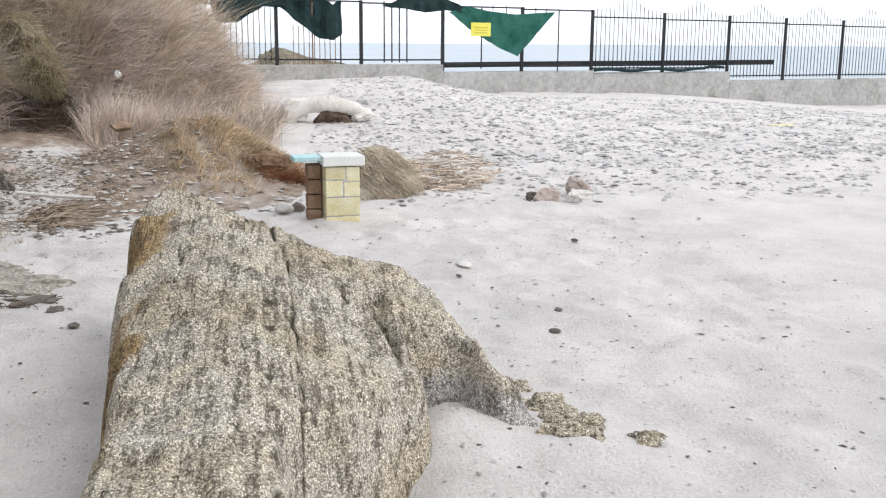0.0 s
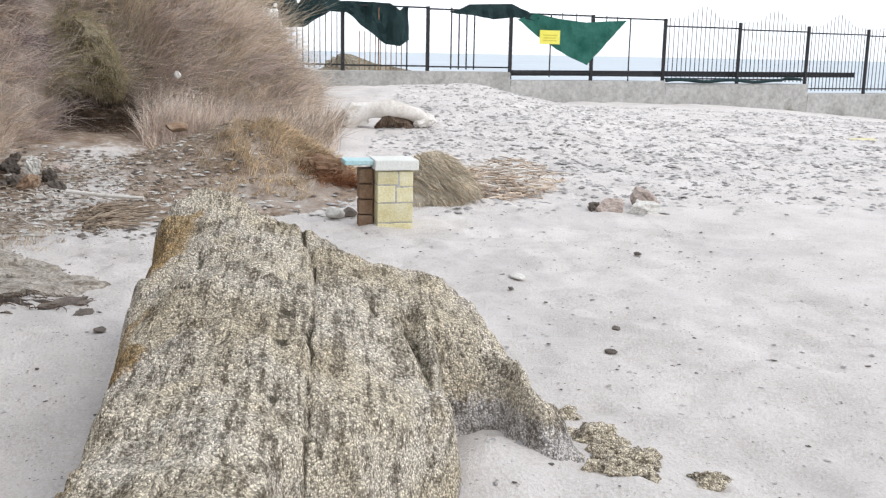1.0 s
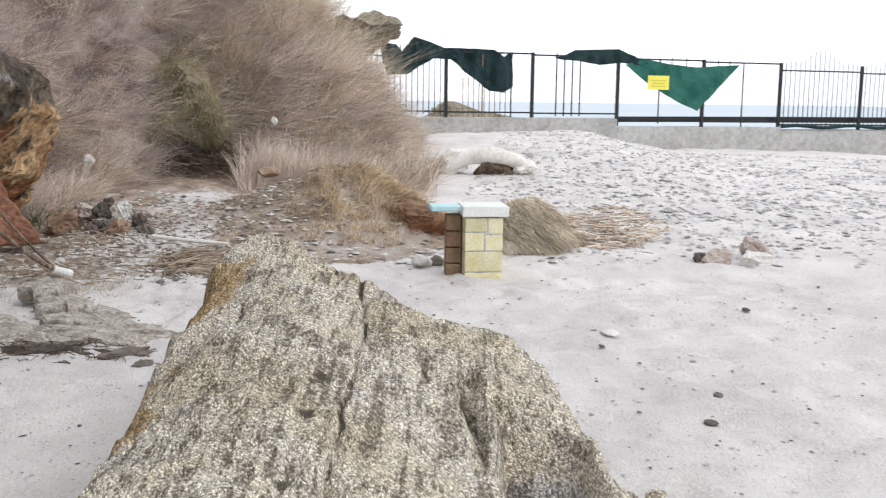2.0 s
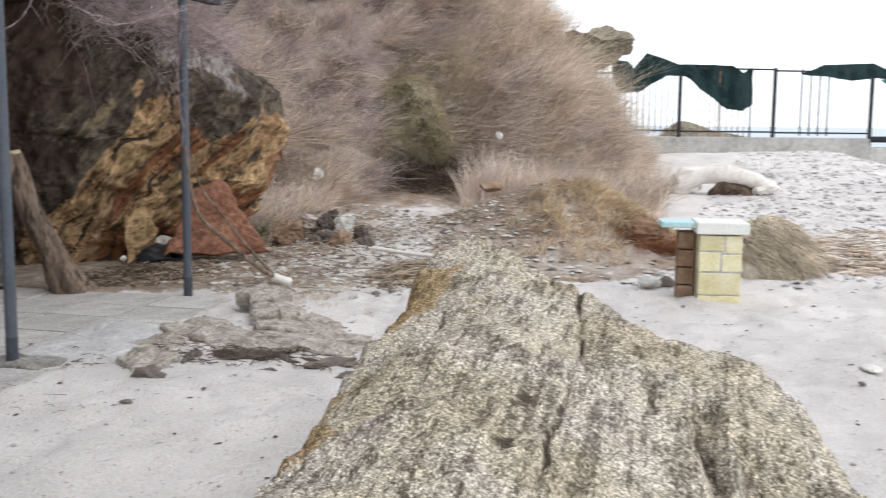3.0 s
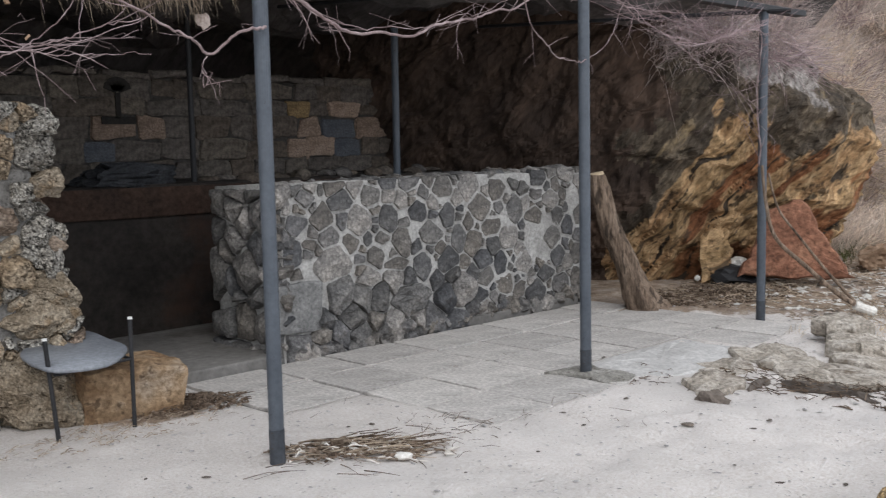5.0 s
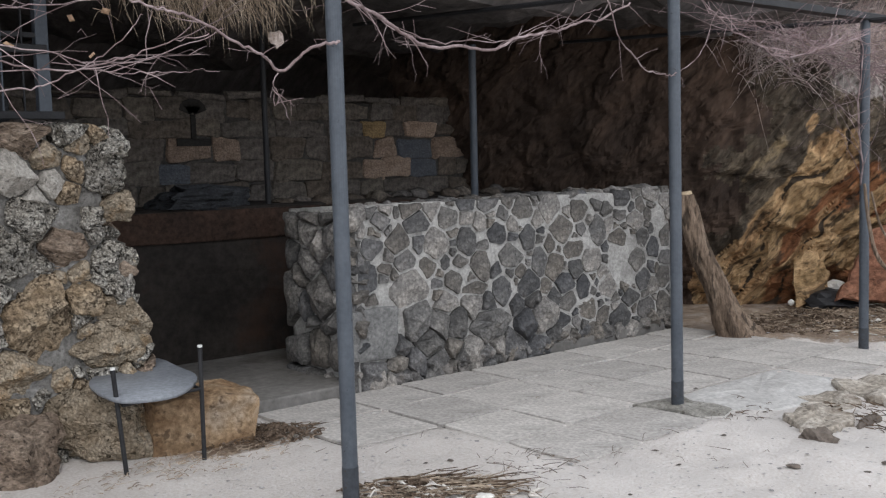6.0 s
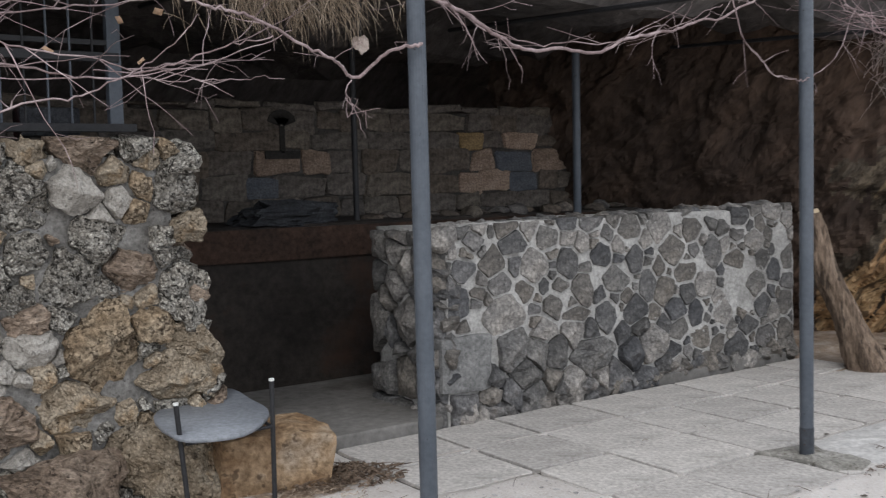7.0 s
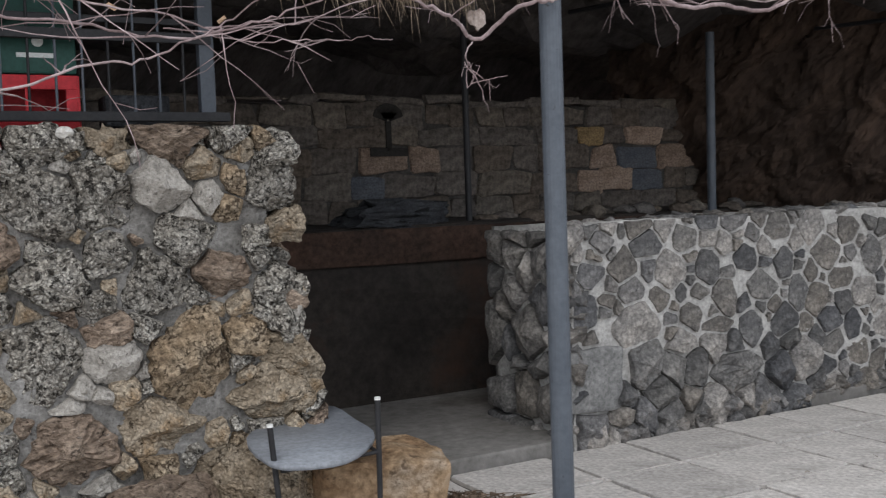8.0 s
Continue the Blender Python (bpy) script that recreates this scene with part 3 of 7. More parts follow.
def blades(name, roots, dirs, length, width, mat, bend, rng, parent=None, label="", segs=3):
    """Thin curved stalks, each a tapering three-sided spike, from roots along dirs and bending towards bend."""
    n = len(roots)
    L = length * rng.uniform(0.55, 1.25, (n, 1))
    dirs = dirs / np.linalg.norm(dirs, axis=1, keepdims=True)
    side = np.cross(dirs, rng.normal(size=(n, 3)))
    side /= np.linalg.norm(side, axis=1, keepdims=True)
    other = np.cross(dirs, side)
    rows = []
    for k in range(segs + 1):
        t = k / segs
        c = roots + dirs * L * t + bend * L * (t * t)
        if k < segs:
            w = width * (1 - 0.75 * t)
            rows += [c + side * w, c - side * w * 0.5 + other * w * 0.87, c - side * w * 0.5 - other * w * 0.87]
        else:
            rows.append(c)
    per = len(rows)
    v = np.stack(rows, 1).reshape(-1, 3)
    tri = []
    for k in range(segs - 1):
        for s in range(3):
            i, j = 3 * k + s, 3 * k + (s + 1) % 3
            tri += [(i, j, j + 3), (i, j + 3, i + 3)]
    top = 3 * (segs - 1)
    tri += [(top + s, top + (s + 1) % 3, per - 1) for s in range(3)]
    f = (np.array(tri)[None] + (np.arange(n) * per)[:, None, None]).reshape(-1, 3)
    me = bpy.data.meshes.new(name)
    me.vertices.add(len(v))
    me.vertices.foreach_set("co", v.astype(np.float32).ravel())
    me.loops.add(f.size)
    me.loops.foreach_set("vertex_index", f.astype(np.int32).ravel())
    me.polygons.add(len(f))
    me.polygons.foreach_set("loop_start", np.arange(0, f.size, 3, dtype=np.int32))
    me.update(calc_edges=True)
    me.materials.append(mat)
    ob = new(name, me)
    if parent:
        ob.parent = parent
    return tagged(ob, label) if label else ob


def step(a, b, x):
    t = np.clip((x - a) / (b - a), 0, 1)
    return t * t * (3 - 2 * t)


def bell(x, y, cx, cy, rx, ry):
    return np.exp(-(((x - cx) / rx) ** 2) - ((y - cy) / ry) ** 2)


def rough_noise(x, y, sc, seed=0.0, octaves=3):
    return noise.fractal(Vector((x * sc + seed, y * sc - seed, seed)), 0.8, 2.0, octaves)


# ---- the ground: sand, shingle bank, soil below the hillside ----
def ground_base(x, y):
    crest = np.interp(y, [-40, -25, -17, -10.5, -8, -2], [-0.5, -0.4, 0.22, 0.35, 0.9, 0.75])
    z = crest * step(8.5, 24.5, x)
    z = z + 0.20 * bell(x, y, -0.9, -4.75, 1.1, 0.8) + 0.10 * bell(x, y, -0.25, -4.45, 0.5, 0.2) + 0.12 * step(-0.5, -5, x) * step(1, -3, y)
    z = z + 0.72 * bell(x, y, 9.7, -2.9, 1.25, 0.95) + 0.30 * bell(x, y, 9.3, -1.7, 1.3, 1.0) + 0.22 * step(6.5, 11, x) * step(-2.5, 0.5, y)
    return np.where(x > 33, z - 0.25 * (x - 33), z)


# joints of the paving: lines across and along the terrace
JX = [0.55, 1.19, 1.73, 2.40, 2.89, 3.43, 4.00, 4.52, 5.05]
JY = [-0.37, 0.20, 0.76, 1.31, 1.85]


def slab_lies(i, j):
    return not ((j == 0 and (i < 1 or 3 < i < 6)) or (i == 0 and j < 2))


def under_slab(x, y):
    for i in range(8):
        for j in range(4):
            if slab_lies(i, j) and JX[i] + 0.03 * (i == 0 or not slab_lies(i - 1, j)) < x < JX[i + 1] and JY[j] + 0.03 < y < JY[j + 1] + 0.3 * (j == 3):
                return True
    return False


def ground_z(x, y):
    z = float(ground_base(np.float64(x), np.float64(y)))
    near = 1.0 if (x < 4.8 and y > -0.3) else 1.6
    if -9 < y < -0.8 and x < 8:
        z -= 0.08 * max(0.0, noise.noise(Vector((x * 3.0, y * 3.0, 6.0))) - 0.2) + 0.05 * max(0.0, noise.noise(Vector((x * 5.5, y * 5.5, 2.0))) - 0.25)
        z -= 0.035 * max(0.0, noise.noise(Vector((x * 8.5, y * 8.5, 9.0))) - 0.12)
    z += (0.012 if y > -1.5 else 0.022) * near * rough_noise(x, y, 2.4, 3.1) + 0.006 * near * rough_noise(x, y, 7.5, 8.7, 2)
    if 0.5 < x < 5.1 and -0.4 < y < 2.2 and under_slab(x, y):
        z -= 0.075
    if x > 6:
        z += 0.05 * min(1, (x - 6) / 5) * rough_noise(x, y, 0.9, 5.5)
    return z


def spaced(*stops):
    out = []
    for a, b, d in stops:
        out += list(np.arange(a, b, d))
    return np.array(out + [stops[-1][1]])


def build_ground():
    xs = spaced((-900, -100, 200), (-100, -10, 15), (-10, -5, 1), (-5, -2, 0.09), (-2, 6, 0.06), (6, 12, 0.12), (12, 33, 0.5), (33, 45, 3), (45, 105, 20), (105, 905, 200))
    ys = spaced((-900, -100, 200), (-100, -30, 14), (-30, -12, 0.75), (-12, -7.6, 0.22), (-7.6, 2.2, 0.06), (2.2, 6, 0.4), (6, 30, 4), (30, 100, 14), (100, 900, 200))
    verts = [(x, y, ground_z(x, y)) for x in xs for y in ys]
    w = len(ys)
    faces = [(i * w + j, i * w + w + j, i * w + w + j + 1, i * w + j + 1) for i in range(len(xs) - 1) for j in range(w - 1)]
    ob = mesh_object("ground", verts, faces, SAND, smooth=True)
    v = np.array(verts)
    x, y = v[:, 0], v[:, 1]
    soil = np.clip(step(4.6, 6.2, x + 0.5 * y) * step(-3.4, -1.6, y) + 1.2 * step(1.35, 0.95, ((x - 8.7) / 1.75) ** 2 + ((y + 2.9) / 1.25) ** 2) + 0.75 * bell(x, y, 0.1, 1.3, 0.5, 0.35)
                   + 0.55 * bell(x, y, 9.6, -6.2, 1.8, 0.9), 0, 1)
    soil = soil * (1 - 0.75 * bell(x, y, 10.4, -0.55, 2.6, 0.7)) * (1 - 0.6 * bell(x, y, 7.8, -1.1, 1.4, 0.6))
    soil = np.maximum(soil, step(11.5, 13.5, x) * step(-4.2, -3.2, y))
    ragged_edge = np.array([0.30 * noise.fractal(Vector((a * 1.7, b * 1.7, 4.0)), 0.8, 2.0, 4) for a, b in zip(x, y)])
    soil = soil * step(0.22, 0.5, soil + ragged_edge)
    at = ob.data.attributes.new("soil", "FLOAT", "POINT")
    at.data.foreach_set("value", soil.astype(np.float32))
    return tagged(ob, "pale grey beach sand running into brown soil", "ground", kind="structure")


build_ground()
sea = mesh_object("water", [(36, -3000, -1.1), (4000, -3000, -1.1), (4000, 3000, -1.1), (36, 3000, -1.1)], [(0, 1, 2, 3)], WATER)
tagged(sea, "hazy blue-grey sea under an overcast sky", "sea", kind="structure")


# ---- the hillside ----
FOOT = [(7.9, 2.6), (9.2, 2.2), (11.0, 1.8), (12.9, 0.7), (14.1, -1.1), (15.2, -2.6), (17.6, -3.3), (21, -2.5), (24.5, -0.4), (27.5, 4)]
FOOT_LINE = smooth_line([(x, y, 0) for x, y in FOOT], 10)


def hill_point(u, v):
    k = u * (len(FOOT_LINE) - 1)
    i = min(int(k), len(FOOT_LINE) - 2)
    p = FOOT_LINE[i].lerp(FOOT_LINE[i + 1], k - i)
    inward = (Vector((18.5, 9, 0)) - p).normalized()
    base = ground_z(p.x, p.y) - 0.25
    q = p + inward * (7.5 * v)
    q.z = base + (6.4 - 0.9 * float(step(14.5, 17.5, p.x))) * (1 - (1 - v) ** 2.1)
    r = 0.75 * noise.fractal(q * 0.42, 0.8, 2.0, 4) + 0.28 * noise.noise(q * 1.3)
    out = Vector((-inward.x, -inward.y, 0.4))
    q += out * r * min(1, v * 5 + 0.25)
    hollow = math.exp(-((q.x - 13.3) / 0.9) ** 4 - ((q.y - 0.05) / 0.40) ** 2) * float(step(1.1, 0.8, q.z + 0.35 * noise.noise(q * 2.5)))
    q += Vector((1.0, 0.35, 0)) * 3.2 * hollow
    bare = 0.6 * math.exp(-((q.x - 13.3) / 1.4) ** 4 - ((q.y - 0.05) / 0.62) ** 4) * float(step(1.15, 1.0, q.z))
    return q, out, max(hollow, bare)


def build_hill():
    nu, nv = 190, 70
    verts = [hill_point(i / nu, (j / nv) ** 1.3)[0] for i in range(nu + 1) for j in range(nv + 1)]
    w = nv + 1
    faces = [(i * w + j, i * w + w + j, i * w + w + j + 1, i * w + j + 1) for i in range(nu) for j in range(nv)]
    ob = mesh_object("hillside", verts, faces, HILL, smooth=True)
    return tagged(ob, "steep earth hillside under dry brush above the beach", "hillside", kind="structure")


build_hill()


def build_brush(count, name, mat, length, width, seed, label, lo=0.0, hi=1.0, vmax=0.75, clump=24, lean=(-0.05, -0.18, -0.05), keep=None):
    rng = np.random.default_rng(seed)
    roots, dirs = [], []
    while len(roots) < count:
        q, out, hollow = hill_point(rng.uniform(lo, hi), rng.uniform(0, 1) ** 1.2 * vmax)
        if hollow > 0.10 or (keep and not keep(q)):
            continue
        spread = rng.uniform(0.3, 0.75)
        lump = noise.noise(q * 0.8)
        d0 = np.array([out.x * 0.6, out.y * 0.6, 0.9 + lump * 0.8]) + np.array(noise.noise_vector(q * 0.6)) * 0.8
        for _ in range(clump):
            roots.append(np.array(q) + rng.normal(0, 0.09, 3))
            dirs.append(d0 + rng.normal(0, spread, 3))
    roots, dirs = np.array(roots[:count]), np.array(dirs[:count])
    bend = np.array(lean) + np.repeat(rng.normal(0, 0.3, (count // clump + 1, 3)), clump, axis=0)[:count] + rng.normal(0, 0.15, (count, 3)) - np.array([0, 0, 0.35])
    ob = blades(name, roots, dirs, length * (0.65 + 0.7 * np.repeat(rng.random((count // clump + 1, 1)), clump, axis=0)[:count]), width, mat, bend, rng, segs=3)
    return tagged(ob, label, "dry brush", kind="stuff")




def build_shrubs(name, mat, shrubs, per, length, width, seed, label, where, vmax=0.85):
    """Separate shrubs on the hillside: each a fan of stalks from one root, swept the same way, with dark earth between them."""
    rng = np.random.default_rng(seed)
    roots, dirs, long_, bend, seats = [], [], [], [], []
    tries = 0
    while len(seats) < shrubs and tries < shrubs * 60:
        tries += 1
        q, out, hollow = hill_point(rng.uniform(0, 0.92), rng.uniform(0, 1) ** 1.25 * vmax)
        if hollow > 0.10 or rng.random() > where(q) or any((q - p).length < 0.30 for p in seats):
            continue
        seats.append(q)
        size = length * rng.uniform(0.65, 1.35)
        main = np.array([out.x * 0.7, out.y * 0.7, 0.95]) + np.array(noise.noise_vector(q * 0.5)) * 0.7
        sweep = np.array(noise.noise_vector(q * 0.35 + Vector((9, 3, 1)))) * np.array([0.5, 0.7, 0.25]) + np.array([0.0, -0.15, -0.35])
        n = int(per * rng.uniform(0.6, 1.4))
        roots.append(np.array(q) + rng.normal(0, 1, (n, 3)) * np.array([0.13, 0.13, 0.05]))
        dirs.append(main + rng.normal(0, 0.48, (n, 3)))
        long_.append(np.full((n, 1), size))
        bend.append(sweep + rng.normal(0, 0.22, (n, 3)))
    roots, dirs, long_, bend = (np.concatenate(a) for a in (roots, dirs, long_, bend))
    ob = blades(name, roots, dirs, long_, width, mat, bend, rng, segs=3)
    return tagged(ob, label, "dry brush", kind="stuff")


build_shrubs("dry_brush", REED, 330, 120, 0.78, 0.0058, 11, "grey-brown dry brush covering the hillside", lambda q: 0.95 if q.y < 0.4 else 0.35)
build_shrubs("mauve_brush", MAUVE, 260, 130, 0.72, 0.0045, 16, "bare mauve twigs of brush over the near hillside", lambda q: 0.95 if q.y > 0.3 else 0.25)
build_shrubs("dark_brush", SHOOT, 90, 60, 0.85, 0.0065, 17, "dark bare stems of brush among the paler stalks", lambda q: 0.8 if q.y > 0.7 else 0.12)
build_shrubs("low_brush", REED, 420, 45, 0.40, 0.0055, 18, "short dry stalks between the shrubs of the hillside", lambda q: 0.9, 0.7)
build_brush(16000, "dry_reeds", STRAW, 0.95, 0.0055, 12, "pale tan dry reeds standing on the hillside", clump=20, lean=(-0.02, -0.06, 0.25), vmax=0.35, keep=lambda q: q.y < 0.2 or q.x < 12)
build_brush(7000, "mossy_brush", MOSS, 0.40, 0.006, 13, "yellow-green mossy growth on the hillside above the hollow", clump=30, lo=0.2, hi=0.55, vmax=0.5,
            keep=lambda q: abs(q.y - 0.2) < 0.6 and 0.9 < q.z < 2.7 and q.x < 15.5)
rng = np.random.default_rng(14)
n = 420
roots = np.stack([rng.uniform(13.2, 14.6, n), rng.normal(0.05, 0.35, n), rng.uniform(0.35, 0.7, n)], 1)
tagged(blades("root_tangle", roots, np.stack([rng.normal(-0.3, 0.5, n), rng.normal(0, 0.9, n), rng.normal(0.2, 0.4, n)], 1), 0.5, 0.007, BARK, rng.normal(0, 0.4, (n, 3)), rng),
       "dark dead roots tangled in the hollow of the hillside", "roots", kind="stuff")

# ---- the rock face beside the cave ----
FACE = [(4.95, 5.5), (5.2, 4.8), (5.5, 4.1), (5.85, 3.4), (6.15, 2.85), (6.45, 2.45), (7.05, 1.75), (7.5, 1.15), (8.0, 0.98), (8.6, 1.45), (9.1, 2.4), (9.5, 3.4)]
FACE_LINE = smooth_line([(x, y, 0) for x, y in FACE], 8)


def build_face():
    nu, nv = 330, 130
    top = 3.3
    verts, crevice = [], []
    for i in range(nu + 1):
        k = i / nu * (len(FACE_LINE) - 1)
        a = min(int(k), len(FACE_LINE) - 2)
        p = FACE_LINE[a].lerp(FACE_LINE[a + 1], k - a)
        d = (FACE_LINE[min(a + 3, len(FACE_LINE) - 1)] - FACE_LINE[max(a - 2, 0)]).normalized()
        out = Vector((-d.y, d.x, 0)) * -1
        if out.x > 0 and out.y > 0:
            out = -out
        u = i / nu
        for j in range(nv + 1):
            z = top * j / nv
            cave = float(step(0.55, 0.25, u))
            nose = float(step(0.48, 0.70, u))
            o = cave * 0.7 * (z / top) ** 1.6 + (1 - cave) * (0.62 * math.sin(min(1, z / 1.9) * math.pi / 2) ** 1.3 - 0.05)
            o -= nose * max(0, z - 1.95) * 1.15
            o -= float(step(0.70, 0.78, u)) * 0.32 * float(step(1.35, 0.75, z))
            q = p + out * o + Vector((0, 0, z - 0.12))
            s = Vector((q.x * 0.8 + q.z * 0.55, q.y * 0.8, q.z * 1.25 - q.x * 0.55))
            s2 = Vector((0.5 * q.x - 0.5 * q.y + 0.7 * q.z, 0.7 * q.x + 0.7 * q.y, -0.5 * q.x + 0.5 * q.y + 0.7 * q.z))
            along, over, deep = 0.56 * q.x - 0.31 * q.y + 0.77 * q.z, -0.67 * q.x + 0.38 * q.y + 0.64 * q.z, 0.49 * q.x + 0.87 * q.y
            warp = 0.55 * noise.fractal(Vector((along * 0.7, over * 0.9, deep * 0.7)), 0.8, 2.0, 4)
            r, dark = 0.16 * noise.fractal(s2 * 0.8, 0.8, 2.1, 4), 0.0
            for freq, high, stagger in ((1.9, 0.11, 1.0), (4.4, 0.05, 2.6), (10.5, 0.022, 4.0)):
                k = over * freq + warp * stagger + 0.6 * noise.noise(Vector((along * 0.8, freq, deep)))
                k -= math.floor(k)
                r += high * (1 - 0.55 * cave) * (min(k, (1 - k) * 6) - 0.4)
                # Painted shade: darker colour wherever one bed steps back from the next.
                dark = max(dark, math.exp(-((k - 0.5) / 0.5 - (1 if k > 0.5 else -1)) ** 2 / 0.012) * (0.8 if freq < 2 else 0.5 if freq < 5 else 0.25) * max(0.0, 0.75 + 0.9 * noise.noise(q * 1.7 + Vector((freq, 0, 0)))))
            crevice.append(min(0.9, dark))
            r += 0.075 * noise.fractal(q * 3.2, 0.75, 2.0, 5)
            q += out * r + Vector((0, 0, 0.10 * noise.noise(s * 2.2)))
            verts.append(q)
    w = nv + 1
    faces = [(i * w + j, i * w + w + j, i * w + w + j + 1, i * w + j + 1) for i in range(nu) for j in range(nv)]
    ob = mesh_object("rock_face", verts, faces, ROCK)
    co = np.array([tuple(v) for v in verts])
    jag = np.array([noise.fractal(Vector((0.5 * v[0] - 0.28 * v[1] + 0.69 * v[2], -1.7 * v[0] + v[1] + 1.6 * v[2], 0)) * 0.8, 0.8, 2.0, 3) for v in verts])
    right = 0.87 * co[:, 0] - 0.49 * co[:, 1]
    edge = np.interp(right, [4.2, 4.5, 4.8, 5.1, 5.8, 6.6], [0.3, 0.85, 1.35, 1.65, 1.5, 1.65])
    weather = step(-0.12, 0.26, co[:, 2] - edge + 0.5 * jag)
    bleach = 0.9 * step(1.95, 2.2, co[:, 2] + 0.35 * jag) * step(5.0, 5.6, right)
    streak = np.array([noise.fractal(Vector((0.25 * v[0] - 0.14 * v[1] + 0.34 * v[2], -1.07 * v[0] + 0.6 * v[1] + 1.02 * v[2], 7.0)), 0.8, 2.0, 3) for v in verts])
    rust = 0.95 * step(-0.12, 0.18, streak + 0.35 * (1.0 - co[:, 2])) * step(1.9, 1.2, co[:, 2]) * step(4.6, 5.2, right) * step(8.2, 7.4, right)
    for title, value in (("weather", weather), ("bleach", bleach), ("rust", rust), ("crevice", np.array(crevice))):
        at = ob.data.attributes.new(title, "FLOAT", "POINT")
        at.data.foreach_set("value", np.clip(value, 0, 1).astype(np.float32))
    # the part inside the cave is browner, with the cave's shade put into its colour
    ob.data.materials.append(SHADED_CAVE_ROCK)
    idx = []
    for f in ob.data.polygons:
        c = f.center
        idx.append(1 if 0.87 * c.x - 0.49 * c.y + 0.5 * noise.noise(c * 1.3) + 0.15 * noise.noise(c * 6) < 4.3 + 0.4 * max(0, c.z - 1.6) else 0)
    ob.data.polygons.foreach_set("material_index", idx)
    return tagged(ob, "layered ochre and rust-brown rock face, undercut at its foot", "rock", kind="structure")


build_face()
# brush rooted on the top of the rock face
rng = np.random.default_rng(51)
rock = bpy.data.objects["rock_face"].data
tops = [v.co for v in rock.vertices if v.co.z > 2.4 and v.co.x > 6.2 and v.co.y < 2.3]
n = 5600
pick = rng.integers(0, len(tops), n // 20 + 1)
roots = np.repeat(np.array([tops[k] for k in pick]), 20, axis=0)[:n] + rng.normal(0, 0.10, (n, 3))
aim = np.repeat(rng.normal(0, 0.45, (n // 20 + 1, 3)), 20, axis=0)[:n] + rng.normal(0, 0.35, (n, 3)) + np.array([-0.15, -0.35, 0.75])
tagged(blades("cliff_brush", roots, aim, 0.5, 0.0032, MAUVE, rng.normal(0, 0.3, (n, 3)) + np.array([-0.05, -0.15, -0.35]), rng), "bare mauve-grey brush growing over the rock face", "dry brush", kind="stuff")


def build_overhang():
    """The rock roof of the cave, a thick mass that closes it above and behind."""
    nx, ny = 60, 34
    x0, x1, y0, y1 = -9.0, 8.8, 0.9, 9.0
    def under(x, y):
        lip = 2.72 + 0.25 * step(1.5, 3.2, y) + 0.5 * step(1.6, 0.9, y)
        return float(lip) + 0.25 * rough_noise(x, y, 0.7, 2.2, 4)
    grid = [(x0 + (x1 - x0) * i / nx, y0 + (y1 - y0) * j / ny) for i in range(nx + 1) for j in range(ny + 1)]
    low = [(x, y + 0.35 * rough_noise(x, 0, 0.8, 7.7) * (y < y0 + 0.5), under(x, y)) for x, y in grid]
    # Unseen upper mass, added this tall to block sky light from the cave.
    high = [(x, y + 0.3 - 0.9 * float(step(2.4, 0.9, y)), 4.2 + 6.0 * float(step(0.9, 3.2, y)) + 0.3 * rough_noise(x, y, 0.6, 4.4)) for x, y in grid]
    w, n = ny + 1, len(low)
    faces = []
    for i in range(nx):
        for j in range(ny):
            a = i * w + j
            faces += [(a, a + 1, a + w + 1, a + w), (n + a, n + a + w, n + a + w + 1, n + a + 1)]
    for i in range(nx):
        a, b = i * w, i * w + ny
        faces += [(a, a + w, n + a + w, n + a), (b, n + b, n + b + w, b + w)]
    for j in range(ny):
        a, b = j, nx * w + j
        faces += [(a, n + a, n + a + 1, a + 1), (b, b + 1, n + b + 1, n + b)]
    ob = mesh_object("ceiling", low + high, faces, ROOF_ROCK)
    return tagged(ob, "dark overhanging rock roof of the cave", "cave roof", kind="structure")


build_overhang()


# ---- masonry ----
def clip(poly, px, py, nx, ny):
    out = []
    for k in range(len(poly)):
        a, b = poly[k], poly[(k + 1) % len(poly)]
        da, db = (a[0] - px) * nx + (a[1] - py) * ny, (b[0] - px) * nx + (b[1] - py) * ny
        if da <= 0:
            out.append(a)
        if (da < 0 < db) or (db < 0 < da):
            t = da / (da - db)
            out.append((a[0] + (b[0] - a[0]) * t, a[1] + (b[1] - a[1]) * t))
    return out


def cells(width, height, size, seed, jitter=0.42, flat=1.25):
    """Irregular stones that fill a rectangle: each the region nearest to one of many scattered seeds."""
    rnd = random.Random(seed)
    seeds, y = [], size * 0.3
    while y < height + size * 0.5:
        x = rnd.uniform(0, size)
        while x < width + size * 0.5:
            k = rnd.uniform(0.65, 1.5)
            seeds.append((x + rnd.uniform(-jitter, jitter) * size, y + rnd.uniform(-jitter, jitter) * size * 0.75, (size * rnd.choice((0.1, 0.25, 0.45, 0.75))) ** 2))
            x += size * flat * k
        y += size * rnd.uniform(0.75, 1.15)
    out = []
    for k, (x, y, r) in enumerate(seeds):
        poly = [(0, 0), (width, 0), (width, height), (0, height)]
        for m, (a, b, r2) in enumerate(seeds):
            if m != k and abs(a - x) + abs(b - y) < size * 6:
                dx, dy = a - x, b - y
                d = math.hypot(dx, dy)
                if d > 1e-6:
                    k2 = 0.5 + (r - r2) / (2 * d * d)
                    poly = clip(poly, x + dx * k2, y + dy * k2, dx / d, dy / d)
                if len(poly) < 3:
                    break
        if len(poly) >= 3:
            out.append(poly)
    return out


